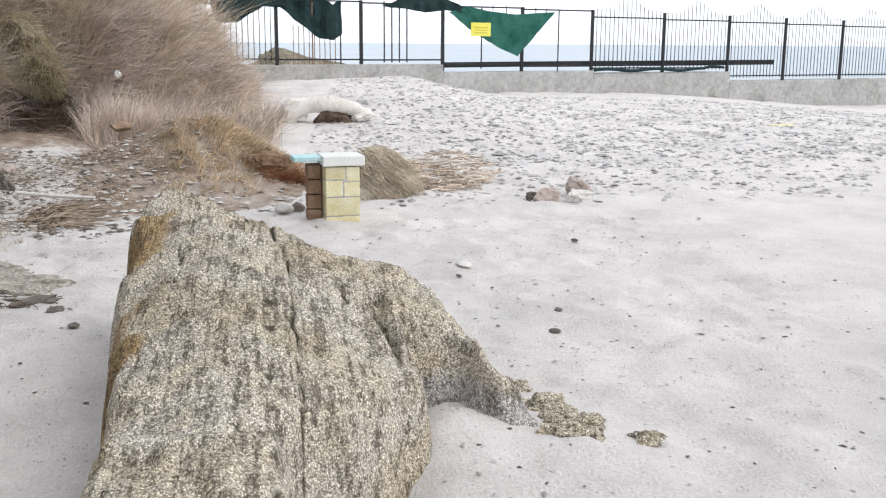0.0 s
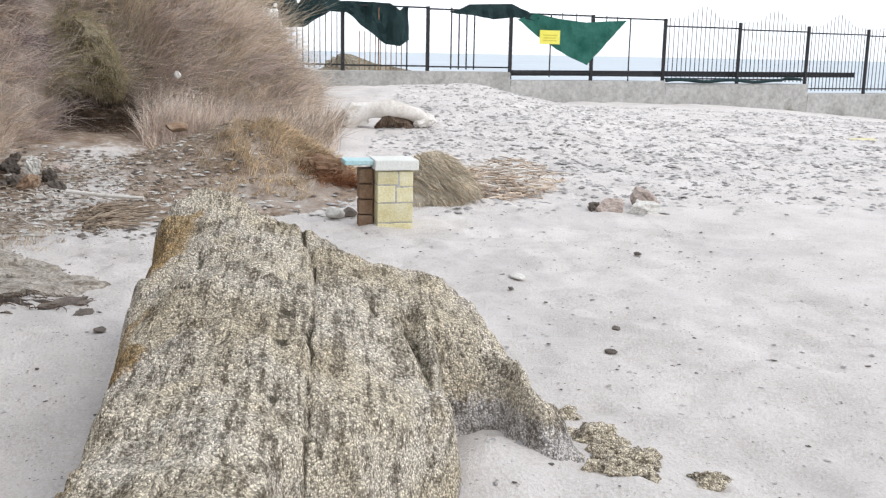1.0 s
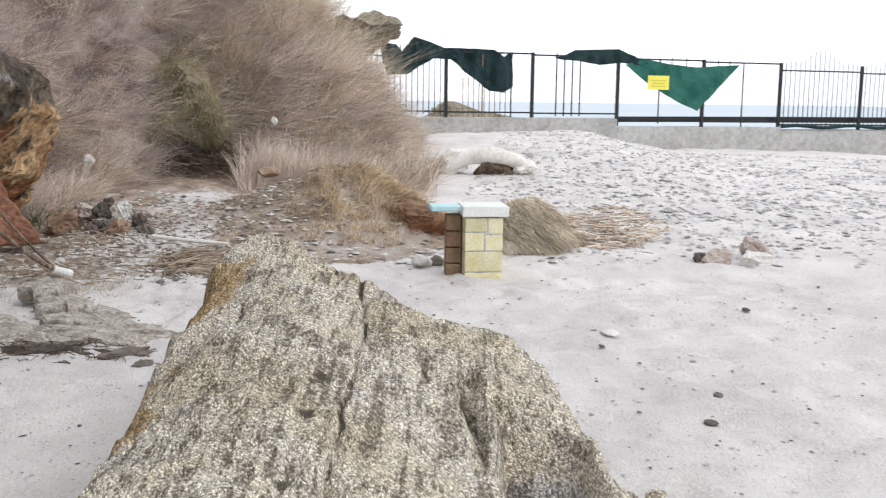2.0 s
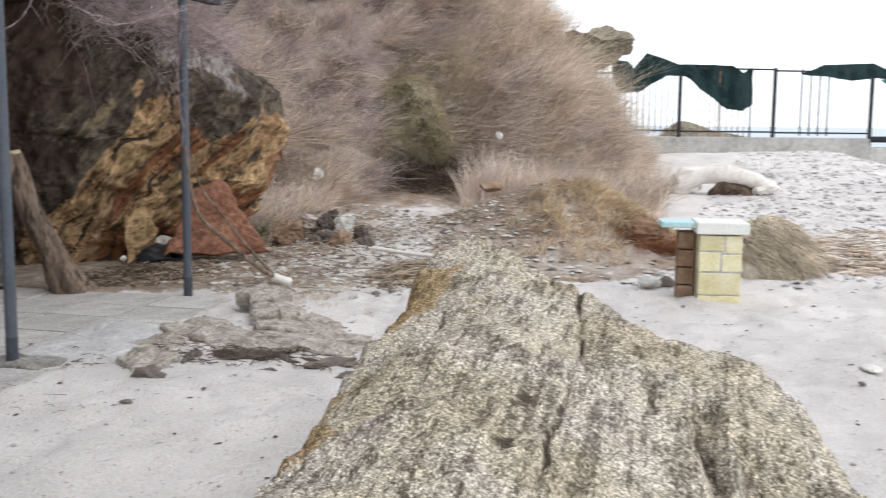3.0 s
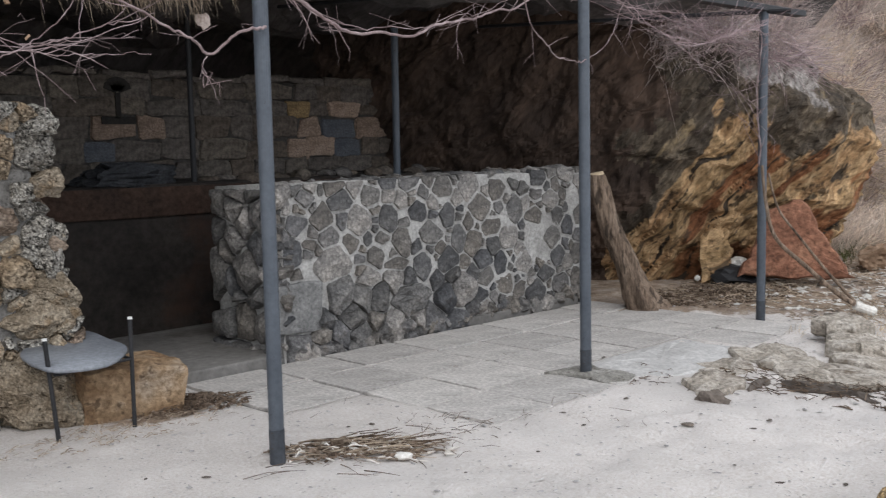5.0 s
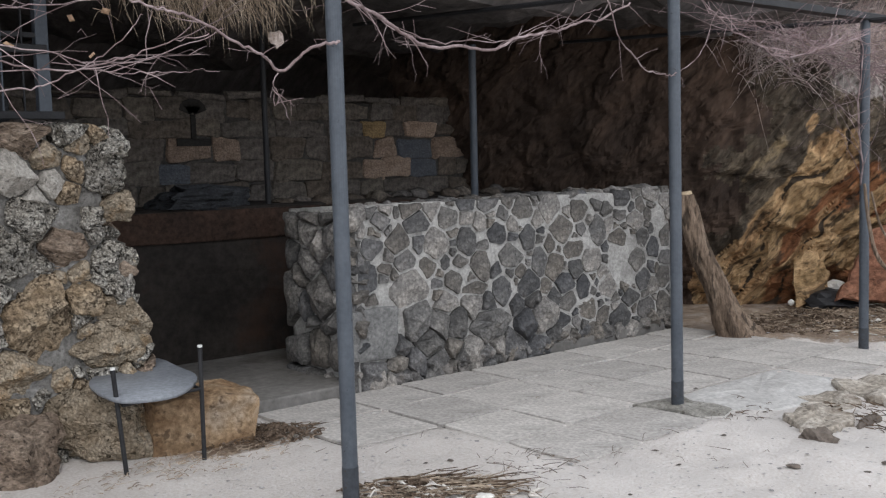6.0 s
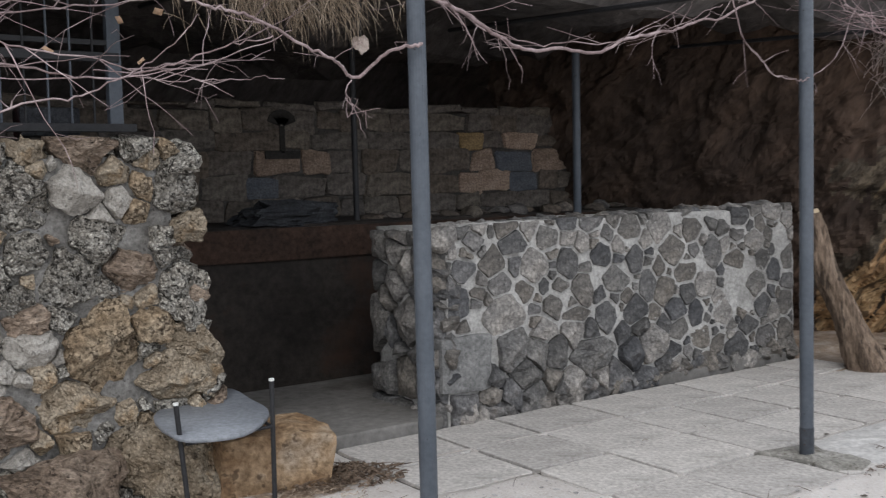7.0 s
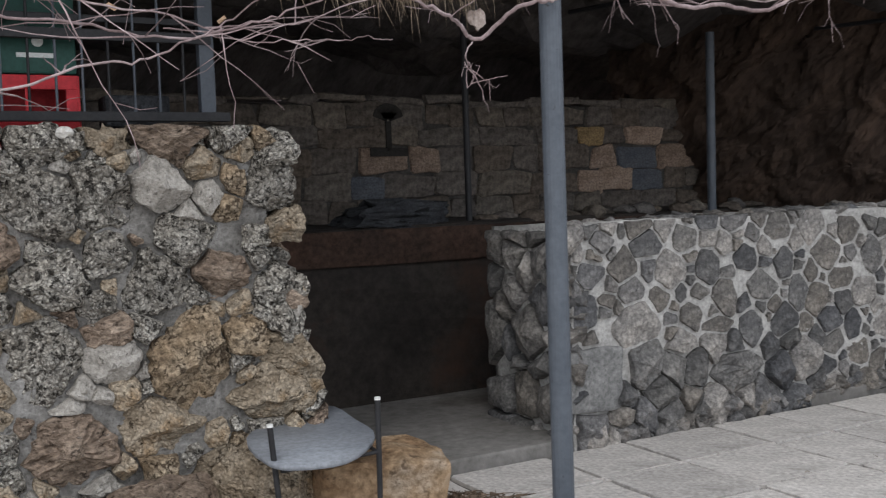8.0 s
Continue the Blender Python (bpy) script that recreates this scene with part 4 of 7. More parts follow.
def stone_mesh(poly, gap, depth, bulge, rnd, rings=2, sink=0.02):
    """One stone of a wall: its outline rounded and drawn in by the joint, its face domed and uneven. Returns centre, verts, faces in wall axes."""
    cx = sum(p[0] for p in poly) / len(poly)
    cy = sum(p[1] for p in poly) / len(poly)
    pts = []
    gap *= rnd.choice((0.6, 0.9, 1.3, 2.2))
    n = len(poly)
    for k in range(n):
        a, b = poly[k], poly[(k + 1) % n]
        if math.hypot(b[0] - a[0], b[1] - a[1]) < gap * 0.8:
            pts.append(((a[0] + b[0]) / 2, (a[1] + b[1]) / 2))
            continue
        L = math.hypot(b[0] - a[0], b[1] - a[1])
        for t in (0.08, 0.36, 0.64, 0.92) if L > 0.09 else (0.1, 0.9):
            w = rnd.uniform(-0.025, 0.025) * L
            pts.append((a[0] + (b[0] - a[0]) * t - w * (b[1] - a[1]) / L, a[1] + (b[1] - a[1]) * t + w * (b[0] - a[0]) / L))
    out = []
    for x, y in pts:
        d = math.hypot(x - cx, y - cy) or 1e-6
        if d < gap * 1.6:
            return None
        k = max(0.2, (d - gap * rnd.uniform(0.9, 1.15)) / d)
        out.append((x * k - cx * k, y * k - cy * k))
    m = len(out)
    off = rnd.uniform(0, 99)
    verts = [(x * 1.04, y * 1.04, sink) for x, y in out]
    for r in range(rings):
        f = (0.96, 0.84, 0.5)[r] if rings > 2 else (0.92, 0.62)[r]
        h = -(depth + bulge * (1 - f ** 2) ** 0.7)
        for x, y in out:
            verts.append((x * f, y * f, h + bulge * 0.7 * noise.noise(Vector((x * 7 + off, y * 7, off)))))
    verts.append((0, 0, -(depth + bulge) + bulge * 0.4 * rnd.uniform(-1, 1)))
    faces = []
    for r in range(rings):
        for k in range(m):
            a, b = r * m + k, r * m + (k + 1) % m
            faces.append((a, b, b + m, a + m))
    top = len(verts) - 1
    faces += [(rings * m + k, rings * m + (k + 1) % m, top) for k in range(m)]
    return (cx, cy), verts, faces


def field_stone(poly, gap, depth, bulge, rnd, rough=0.012, square=3.0, count=26, beds=0.0, sink=0.05, corner=0.06, ragged=0.06, slope=0.3):
    """One undressed stone of a wall: a worn, wavering outline inside its share of the wall, its face swelling out by bulge
    (square: how flat its middle is), split off along slanting planes (slope) and broken by lumps, or with beds by thin layers. Returns centre, verts, faces in wall axes."""
    cx, cy = sum(p[0] for p in poly) / len(poly), sum(p[1] for p in poly) / len(poly)
    soft = []
    for k in range(len(poly)):
        a, b = poly[k], poly[(k + 1) % len(poly)]
        soft += [(a[0] + (b[0] - a[0]) * t - cx, a[1] + (b[1] - a[1]) * t - cy) for t in (corner, 1 - corner)]
    sides = [math.hypot(soft[k][0] - soft[k - 1][0], soft[k][1] - soft[k - 1][1]) for k in range(len(soft))]
    round_ = sum(sides)
    if round_ < 0.12:
        return None
    off = Vector((rnd.uniform(0, 90), rnd.uniform(0, 90), rnd.uniform(0, 90)))
    line, k, run = [], 0, 0.0
    for m in range(count):
        want = round_ * m / count
        while run + sides[(k + 1) % len(soft)] < want and k < len(soft) - 1:
            k += 1
            run += sides[k % len(soft)]
        a, b = soft[k % len(soft)], soft[(k + 1) % len(soft)]
        t = min(1.0, (want - run) / max(1e-6, sides[(k + 1) % len(soft)]))
        x, y = a[0] + (b[0] - a[0]) * t, a[1] + (b[1] - a[1]) * t
        far = math.hypot(x, y) or 1e-6
        shrink = max(0.3, (far - gap) / far) * (1 + ragged * (noise.noise(Vector((x * 9, y * 9, 0)) + off) + 0.7 * noise.noise(Vector((x * 26, y * 26, 5)) + off) - 0.35))
        line.append((x * shrink, y * shrink))
    turn = rnd.uniform(-0.6, 0.6)
    planes = [(rnd.gauss(0, slope), rnd.gauss(0, slope), rnd.uniform(0.55, 1.0)) for _ in range(5)]
    verts = [(x, y, sink) for x, y in line]
    for f in (1.0, 0.965, 0.88, 0.72, 0.50, 0.26):
        for x, y in line:
            h = depth + bulge * (1 - f ** square) ** 0.5
            h = max(0.3 * h, min([h] + [depth + bulge * high + sx * x * f + sy * y * f for sx, sy, high in planes]))
            p = Vector((x * f, y * f, 0)) + off
            lump = 1.3 * noise.fractal(p * 6, 0.8, 2.0, 3) + 0.8 * noise.noise(p * 24)
            if beds:
                q = (x * f * math.sin(turn) + y * f * math.cos(turn)) / beds + noise.noise(p * 5)
                lump += 1.2 * (q - math.floor(q) - 0.5)
            verts.append((x * f, y * f, -h - rough * lump * (1.0 if f < 1 else 0.3)))
    verts.append((0, 0, -depth - bulge - rough * noise.noise(off)))
    n, faces = len(line), []
    for r in range(6):
        for m in range(n):
            a, b = r * n + m, r * n + (m + 1) % n
            faces.append((a, b, b + n, a + n))
    faces += [(6 * n + m, 6 * n + (m + 1) % n, len(verts) - 1) for m in range(n)]
    return (cx, cy), verts, faces


def shares(placed, edges, reach=0.8):
    """Splits a wall between stones (a, h, width, height): each gets what lies nearest to it in units of its own half size.
    edges: (a, h, outward a, outward h) of lines that bound the wall."""
    for k, (a, h, w, d) in enumerate(placed):
        poly = [(a - reach, h - reach), (a + reach, h - reach), (a + reach, h + reach), (a - reach, h + reach)]
        for px, py, nx, ny in edges:
            poly = clip(poly, px, py, nx, ny)
        for m, (p, r, q, e) in enumerate(placed):
            dx, dy = p - a, r - h
            far = math.hypot(dx, dy)
            if m == k or far > reach * 1.2 or len(poly) < 3:
                continue
            mine, other = 1 / math.hypot(dx / far / w, dy / far / d), 1 / math.hypot(dx / far / q, dy / far / e)
            t = mine / (mine + other)
            poly = clip(poly, a + dx * t, h + dy * t, dx / far, dy / far)
        yield k, poly if len(poly) > 2 else None


def apart_enough(placed, a, h, w, d, air):
    return all(math.hypot((a - p) / ((w + q) / 2 + air), (h - r) / ((d + e) / 2 + air)) > 0.97 for p, r, q, e in placed)


def set_stone(owner, name, place, got, mat, label=""):
    """Sets a stone from field_stone into its wall."""
    (a, h), verts, faces = got
    ob = mesh_object(name, [(x, z, y) for x, y, z in verts], [f[::-1] for f in faces], mat, owner, label)
    ob.matrix_basis = place(a, h)
    return ob


def courses(width, height, seed, low=0.11, high=0.20, short=0.15, long=0.42, loose=0.016):
    """Roughly squared blocks laid in uneven courses."""
    rnd = random.Random(seed)
    out, y = [], 0.0
    while y < height - 0.05:
        h, x = min(rnd.uniform(low, high), height - y), -rnd.uniform(0, 0.2)
        while x < width:
            w = rnd.uniform(short, long)
            j = lambda: rnd.uniform(-loose, loose)
            out.append([(x + j(), y + j()), (x + w + j(), y + j()), (x + w + j(), y + h + j()), (x + j(), y + h + j())])
            x += w
        y += h
    return out


def masonry(owner, name, place, width, height, size, seed, mat, gap=0.02, depth=0.012, bulge=0.02, rings=2, skip=0.0, keep=None, smooth=False, flat=1.25, label="", polys=None):
    """Stones of a wall as pieces of their own. place(a, h) gives the point on the wall; its face looks along -Y of that frame."""
    rnd = random.Random(seed)
    for poly in polys or cells(width, height, size, seed, flat=flat):
        got = stone_mesh(poly, gap, depth * rnd.uniform(0.3, 1.6), bulge * rnd.uniform(0.6, 1.5), rnd, rings)
        if not got or rnd.random() < skip:
            continue
        (cx, cy), verts, faces = got
        if keep and not keep(cx, cy):
            continue
        m = place(cx, cy)
        ob = mesh_object(name, [(x, h, z) for x, z, h in verts], [f[::-1] for f in faces], mat, owner, label, smooth)
        ob.matrix_basis = m
    return owner


def rubble_core(name, size, at, rz, mat, rough, cuts, label, category, lean=0.0):
    bm = bmesh.new()
    bmesh.ops.create_cube(bm, size=1.0)
    bmesh.ops.scale(bm, vec=size, verts=bm.verts)
    bmesh.ops.subdivide_edges(bm, edges=list(bm.edges), cuts=cuts, use_grid_fill=True)
    for v in bm.verts:
        v.co += Vector(noise.noise_vector(v.co * 2.5)) * rough + Vector(noise.noise_vector(v.co * 8)) * rough * 0.6 + Vector(noise.noise_vector(v.co * 19)) * rough * 0.35
        if lean and v.co.y < 0:
            v.co.y -= lean * (0.5 - v.co.z / size[2])
    ob = part(name, bm, mat, smooth=True)
    ob.matrix_world = pose(*at, 0, 0, rz)
    return tagged(ob, label, category, kind="structure")


# low wall of dark field stones with a return at its open end
WALL_A, WALL_B = Vector((1.42, 1.86, 0)), Vector((5.05, 1.93, 0))
WALL_TURN = math.degrees(math.atan2(WALL_B.y - WALL_A.y, WALL_B.x - WALL_A.x))
WALL_LEN = (WALL_B - WALL_A).length
wall = rubble_core("wall_low", (WALL_LEN, 0.42, 1.36), ((WALL_A.x + WALL_B.x) / 2, (WALL_A.y + WALL_B.y) / 2 + 0.235, 0.60), WALL_TURN, MORTAR, 0.014, 44,
                   "low wall of dark field stones in pale mortar", "stone wall")
wall_end = rubble_core("wall_return", (0.40, 0.62, 1.34), (1.62, 2.42, 0.59), 0, MORTAR, 0.016, 12,
                       "short return of the dark field stone wall", "stone wall")


# rubble wall on the seaward side of the cave mouth
PILLAR_LEN = 3.6
pillar = rubble_core("wall_rubble", (PILLAR_LEN, 1.2, 1.87), (-0.40 - PILLAR_LEN / 2, 2.40, 0.79), 0, PILLAR_MORTAR, 0.03, 40,
                     "rough retaining wall of pitted brown and grey rubble", "stone wall", 0.10)

# cave floor, bench wall and the coursed wall at the back
floor = part("floor", box((6.4, 3.2, 0.3), 0.015, (1.7, 3.5, -0.09)), FLOOR)
tagged(floor, "dusty concrete floor of the cave", "floor", kind="structure")
bench = part("wall_bench", box((6.5, 1.3, 1.3), 0.04, (1.55, 4.12, 0.62), rough=0.03, cuts=9), SHADED_PLASTER)
tagged(bench, "brown plastered bench wall, its colour darkened for cave shade", "wall", kind="structure")
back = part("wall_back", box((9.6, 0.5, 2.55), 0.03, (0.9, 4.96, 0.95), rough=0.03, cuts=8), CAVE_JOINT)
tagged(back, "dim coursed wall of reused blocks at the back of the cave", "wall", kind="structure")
# Added to close the cave; the black above the back wall is shade.
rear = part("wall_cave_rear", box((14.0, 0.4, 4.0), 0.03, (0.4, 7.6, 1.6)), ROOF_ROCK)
tagged(rear, "rock wall added to close the shaded void behind the back wall", "wall", kind="structure")
# Unseen wall, added to close the cave's end.
side = part("wall_cave_side", box((0.4, 4.2, 3.2), 0.03, (-3.9, 3.9, 1.4)), SHADED_PLASTER)
tagged(side, "unseen plain end wall added to close the cave", "wall", kind="structure")

# ---- foreground boulder ----
EDGE = [(-2.7, -3.3), (-2.2, -3.75), (-1.35, -3.78), (-0.80, -4.20), (-0.55, -4.72), (-0.40, -5.02), (-0.10, -5.02), (0.28, -4.82), (0.62, -4.66), (0.98, -4.50), (1.06, -4.12), (1.55, -3.66),
        (2.12, -3.25), (2.22, -2.95), (1.75, -2.80), (0.3, -2.82), (-0.6, -2.93), (-1.2, -2.97), (-2.2, -2.98)]


def edge_distance(x, y):
    """Signed distance to the boulder's outline, positive inside."""
    best, inside = 9.0, False
    for k in range(len(EDGE)):
        (ax, ay), (bx, by) = EDGE[k], EDGE[(k + 1) % len(EDGE)]
        dx, dy = bx - ax, by - ay
        t = max(0, min(1, ((x - ax) * dx + (y - ay) * dy) / (dx * dx + dy * dy)))
        best = min(best, math.hypot(x - ax - t * dx, y - ay - t * dy))
        if (ay > y) != (by > y) and x < ax + (y - ay) / (by - ay) * dx:
            inside = not inside
    return best if inside else -best


def crack_line(x):
    return -3.745 + 0.075 * float(step(0.5, 1.4, x)) + 0.013 * noise.fractal(Vector((x * 4.6, 3.3, 0)), 0.9, 2.0, 5)


def pit(x, y):
    """The deep hollow worn into the seaward side."""
    w = 0.05 * noise.fractal(Vector((x * 3, 1.0, 2.0)), 0.7, 2.0, 2)
    return math.exp(-((y + 4.20 + w - 0.05 * (x + 0.3)) / 0.040) ** 2 - ((x + 0.02) / 0.42) ** 4)


def crack(x, y):
    open_part = max(0.0, 0.6 + 0.9 * noise.noise(Vector((x * 1.7, 8.0, 1.0))))
    total = min(1.0, open_part * 1.4) * math.exp(-((y - crack_line(x)) / 0.010) ** 2)
    # a second split beside the main one, then shorter ones that run the same way
    deep = float(step(0.25, -0.05, x)) * math.exp(-((y + 3.64 + 0.03 * noise.noise(Vector((x * 4, 2.0, 0.5)))) / 0.032) ** 2)
    total = max(total, 0.7 * min(1.0, deep * (0.6 + 0.9 * noise.noise(Vector((x * 5, y * 9, 3.0))))))
    for shift, seed in ((0.28, 5.0), (0.47, 9.0), (-0.22, 2.0), (-0.38, 7.0), (0.12, 11.0), (0.60, 13.0), (0.37, 15.0), (-0.30, 17.0)):
        w = max(0.0, noise.noise(Vector((x * 2.3, seed, 4.0))) - 0.10)
        line = -3.70 + shift + 0.05 * noise.fractal(Vector((x * 3.0, seed, 1.0)), 0.7, 2.0, 3) + 0.04 * x
        total = max(total, 0.45 * min(1.0, w * 3.0) * math.exp(-((y - line) / 0.013) ** 2))
    return max(0.0, total)


def pocket(x, y):
    """The hollow on the seaward side that the sand has filled, between the slab and its outer rim."""
    yy = y + 0.04 * noise.fractal(Vector((x * 2.5, y * 2.5, 5.0)), 0.8, 2.0, 3)
    return float(step(-4.24, -4.33, yy) * step(-4.66, -4.54, yy - 0.14 * x) * step(0.20, -0.06, x))


def boulder_z(x, y):
    ridge = np.interp(x, [-3, -2, -1, -0.4, 0.2, 0.9, 1.6, 2.05, 2.3], [0.52, 0.67, 0.71, 0.73, 0.80, 0.84, 0.90, 0.95, 0.82])
    mid = np.interp(x, [-3, 0.2, 1.2, 2.0], [-3.45, -3.60, -3.42, -3.08])
    d = y - mid
    z = ridge - (0.42 * d * d if d > 0 else 0.04 * d * d - (0.26 - 0.12 * float(step(0.2, 0.9, x))) * d)
    tail = float(step(-4.25, -4.7, y) * step(0.9, 0.3, x))
    z -= 0.38 * max(0.0, -4.55 - y) * float(step(0.9, 0.2, x)) - 0.05 * tail * noise.fractal(Vector((x * 3.0, y * 3.0, 12.0)), 0.8, 2.0, 4)
    warp = noise.fractal(Vector((x * 1.1, y * 0.9, 4.0)), 0.8, 2.0, 3)
    # thin beds that crop out as low steps across the slab
    for freq, high in ((3.1, 0.030), (8.3, 0.013), (19.0, 0.006)):
        k = x * freq + 1.5 * warp * math.sqrt(freq) + 0.5 * y
        k -= math.floor(k)
        z += high * (min(k, (1 - k) * 5) - 0.4)
    z -= 0.042 * crack(x, y) + 0.09 * pit(x, y) + 0.19 * float(bell(x, y, 1.40, -4.16, 0.42, 0.26))
    z -= 0.02 * float(step(-4.45, -4.75, y) * step(0.6, 0.1, x))
    hollow = pocket(x, y)
    z = z * (1 - hollow) + hollow * (0.07 + 0.03 * noise.noise(Vector((x * 6, y * 6, 2.0))))
    z += 0.03 * warp + 0.028 * noise.fractal(Vector((x * 2.5, y * 2.5, 1.0)), 0.8, 2.0, 4) + 0.020 * noise.fractal(Vector((x * 14, y * 9, 7.0)), 0.7, 2.0, 3)
    return float(z)


def build_boulder():
    xs, ys = np.arange(-3.0, 2.36, 0.022), np.arange(-5.2, -2.7, 0.011)
    verts = []
    for x in xs:
        for y in ys:
            wob = 0.06 * noise.fractal(Vector((x * 2.6, y * 2.6, 9.0)), 0.8, 2.0, 4)
            d = edge_distance(x, y) + wob
            f = float(step(-0.06, 0.14 + 0.16 * float(step(-4.3, -4.8, y)), d)) ** 0.6
            low = -0.35
            verts.append((x, y, low + (boulder_z(x, y) - low) * f))
    w = len(ys)
    faces = []
    for i in range(len(xs) - 1):
        for j in range(w - 1):
            q = (i * w + j, i * w + w + j, i * w + w + j + 1, i * w + j + 1)
            if max(verts[k][2] for k in q) > -0.34:
                faces.append(q)
    used = sorted({k for q in faces for k in q})
    num = {k: n for n, k in enumerate(used)}
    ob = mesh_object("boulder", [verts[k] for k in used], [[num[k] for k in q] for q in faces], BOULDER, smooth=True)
    lich_shade, tan = [], []
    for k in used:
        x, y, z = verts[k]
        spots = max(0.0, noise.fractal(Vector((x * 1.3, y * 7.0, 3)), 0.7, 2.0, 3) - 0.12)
        # Dark lichen spots, plus painted shade in the cracks and the pit.
        lich_shade.append(min(0.85, (0.75 + 0.9 * noise.noise(Vector((x * 9, y * 26, 2.0)))) * (1.0 * crack(x, y) + 0.8 * pit(x, y)) + min(0.30, 0.6 * spots)))
        patch = noise.fractal(Vector((x * 1.3, y * 2.0, 5.0)), 0.8, 2.0, 3)
        tan.append(min(1.0, float(step(-3.30, -3.02, y)) * max(0.0, 0.45 + 1.2 * patch) + 0.7 * float(step(1.35, 1.95, x)) * max(0.0, 0.6 + patch)))
    co = np.array([verts[k] for k in used])
    dust = np.clip(0.9 * step(0.42, 0.18, co[:, 2]) * step(-4.15, -4.4, co[:, 1]), 0, 1)
    at = ob.data.attributes.new("dust", "FLOAT", "POINT")
    at.data.foreach_set("value", dust.astype(np.float32))
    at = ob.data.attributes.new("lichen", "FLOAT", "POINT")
    at.data.foreach_set("value", lich_shade)
    at = ob.data.attributes.new("orange", "FLOAT", "POINT")
    at.data.foreach_set("value", tan)
    return tagged(ob, "long slab of pitted tan shell limestone half buried in sand", "boulder")


build_boulder()

# ---- steel posts and the pergola frame ----
def steel_post(x, y, z0, z1, r, lean=(0, 0), collar=True, label="", paint=None):
    ob = empty("steel_post", (x, y, z0))
    part("pipe", rod((0, 0, -0.03), (lean[0], lean[1], z1 - z0), r, 20), paint or STEEL, ob)
    if collar:
        part("sleeve", rod((0, 0, -0.03), (lean[0] * 0.07, lean[1] * 0.07, 0.17), r * 1.05, 20), STEEL_DARK, ob, "darker pipe sleeve round the foot")
    return tagged(ob, label or "dark grey painted steel pipe post with chipped paint", "post", "pergola posts")


steel_post(0.0, 0.0, 0.0, 2.50, 0.037)
steel_post(2.5, 0.0, 0.0, 2.55, 0.037)
steel_post(5.07, 0.09, 0.0, 2.60, 0.037)
steel_post(1.72, 3.52, 1.27, 2.75, 0.024, collar=False, label="thin black steel post standing on the cave bench", paint=BLACK)
steel_post(3.67, 3.12, 0.05, 2.65, 0.034, (0.02, 0.0), collar=False, label="thin grey steel post behind the low wall")
rail = empty("pergola_rail", (0, 0, 2.52))
for y, x0, x1, dz in ((0.0, -3.2, 5.75, 0.0),):
    part("rail", box((x1 - x0, 0.10, 0.05), 0.004, ((x0 + x1) / 2, 0.05, dz + 0.05), (0, -0.6, 0.6)), BLACK, rail)
for x in (0.0, 2.5, 5.07):
    part("crossbar", rod((x, -0.15, 0.05), (x, 3.3, 0.25), 0.018, 8), BLACK, rail)
tagged(rail, "thin steel rails of a pergola carrying bare vines", "pergola rail")


# ---- bare vines on the pergola ----
def vine_twigs(soup, line, rnd, count, length, up=0.0, r=0.0026, spread=1.0):
    for _ in range(count):
        k = rnd.randrange(len(line) - 1)
        p = line[k].lerp(line[k + 1], rnd.random())
        along = (line[k + 1] - line[k]).normalized() * rnd.choice((1.1, 1.1, -0.9, 0.0))
        d = (along + Vector((rnd.uniform(-0.9, 0.9), rnd.uniform(-1, 1) * spread, rnd.uniform(-0.5, 0.6) + up))).normalized()
        n = rnd.randint(5, 8)
        pts, step_len = [p], length * rnd.uniform(0.4, 1.3) / n
        for m in range(n):
            d = (d + Vector((rnd.uniform(-0.17, 0.17), rnd.uniform(-0.17, 0.17), rnd.uniform(-0.17, 0.15)))).normalized()
            pts.append(pts[-1] + d * step_len)
            if m > 1 and rnd.random() < 0.25:
                e = (d + Vector((rnd.uniform(-1, 1), rnd.uniform(-1, 1), rnd.uniform(-1, 0.6)))).normalized()
                q = pts[-1]
                soup.tube([q, q + e * step_len * 1.2, q + e * step_len * 2 + Vector((0, 0, rnd.uniform(-0.04, 0.03)))], r * 0.55, r * 0.3, 4)
        soup.tube(pts, r * rnd.uniform(0.8, 1.3), r * 0.35, 4)


def vine(points, r0, r1, twigs, length, seed, label, up=0.0, bark=None):
    rnd = random.Random(seed)
    ob = empty("grape_vine", points[0])
    line = smooth_line(points, 5)
    line = [p + Vector(noise.noise_vector(p * 4.5 + Vector((seed, 0, 0)))) * 0.035 + Vector((0, 0, rnd.gauss(0, 0.0035))) for p in smooth_line(line, 2)]
    rel = [p - Vector(points[0]) for p in line]
    cane = Soup()
    cane.tube(rel, r0 * 0.44, r1 * 0.40, 7)
    cane.make("cane", VINE, ob, smooth=True)
    shoots = Soup()
    vine_twigs(shoots, rel, rnd, twigs if bark else int(0.7 * twigs), length, up)
    tagged(shoots.make("shoot_tangle", bark or VINE, ob, "thin tangled shoots"), kind="stuff")
    return tagged(ob, label, "vine", "vines on the pergola")


VL = "bare pinkish-grey grape vine sagging from the pergola"
vine([(0.03, -0.02, 2.30), (0.25, -0.03, 2.22), (0.48, -0.05, 2.13), (0.85, -0.06, 2.12), (1.2, -0.05, 2.20), (1.62, -0.03, 2.30), (2.1, 0.0, 2.46)], 0.021, 0.014, 34, 0.30, 1, VL)
vine([(0.0, 0.0, 2.36), (0.45, 0.05, 2.20), (0.9, 0.03, 2.16), (1.4, 0.02, 2.27), (1.9, 0.05, 2.42)], 0.008, 0.005, 24, 0.28, 2, VL)
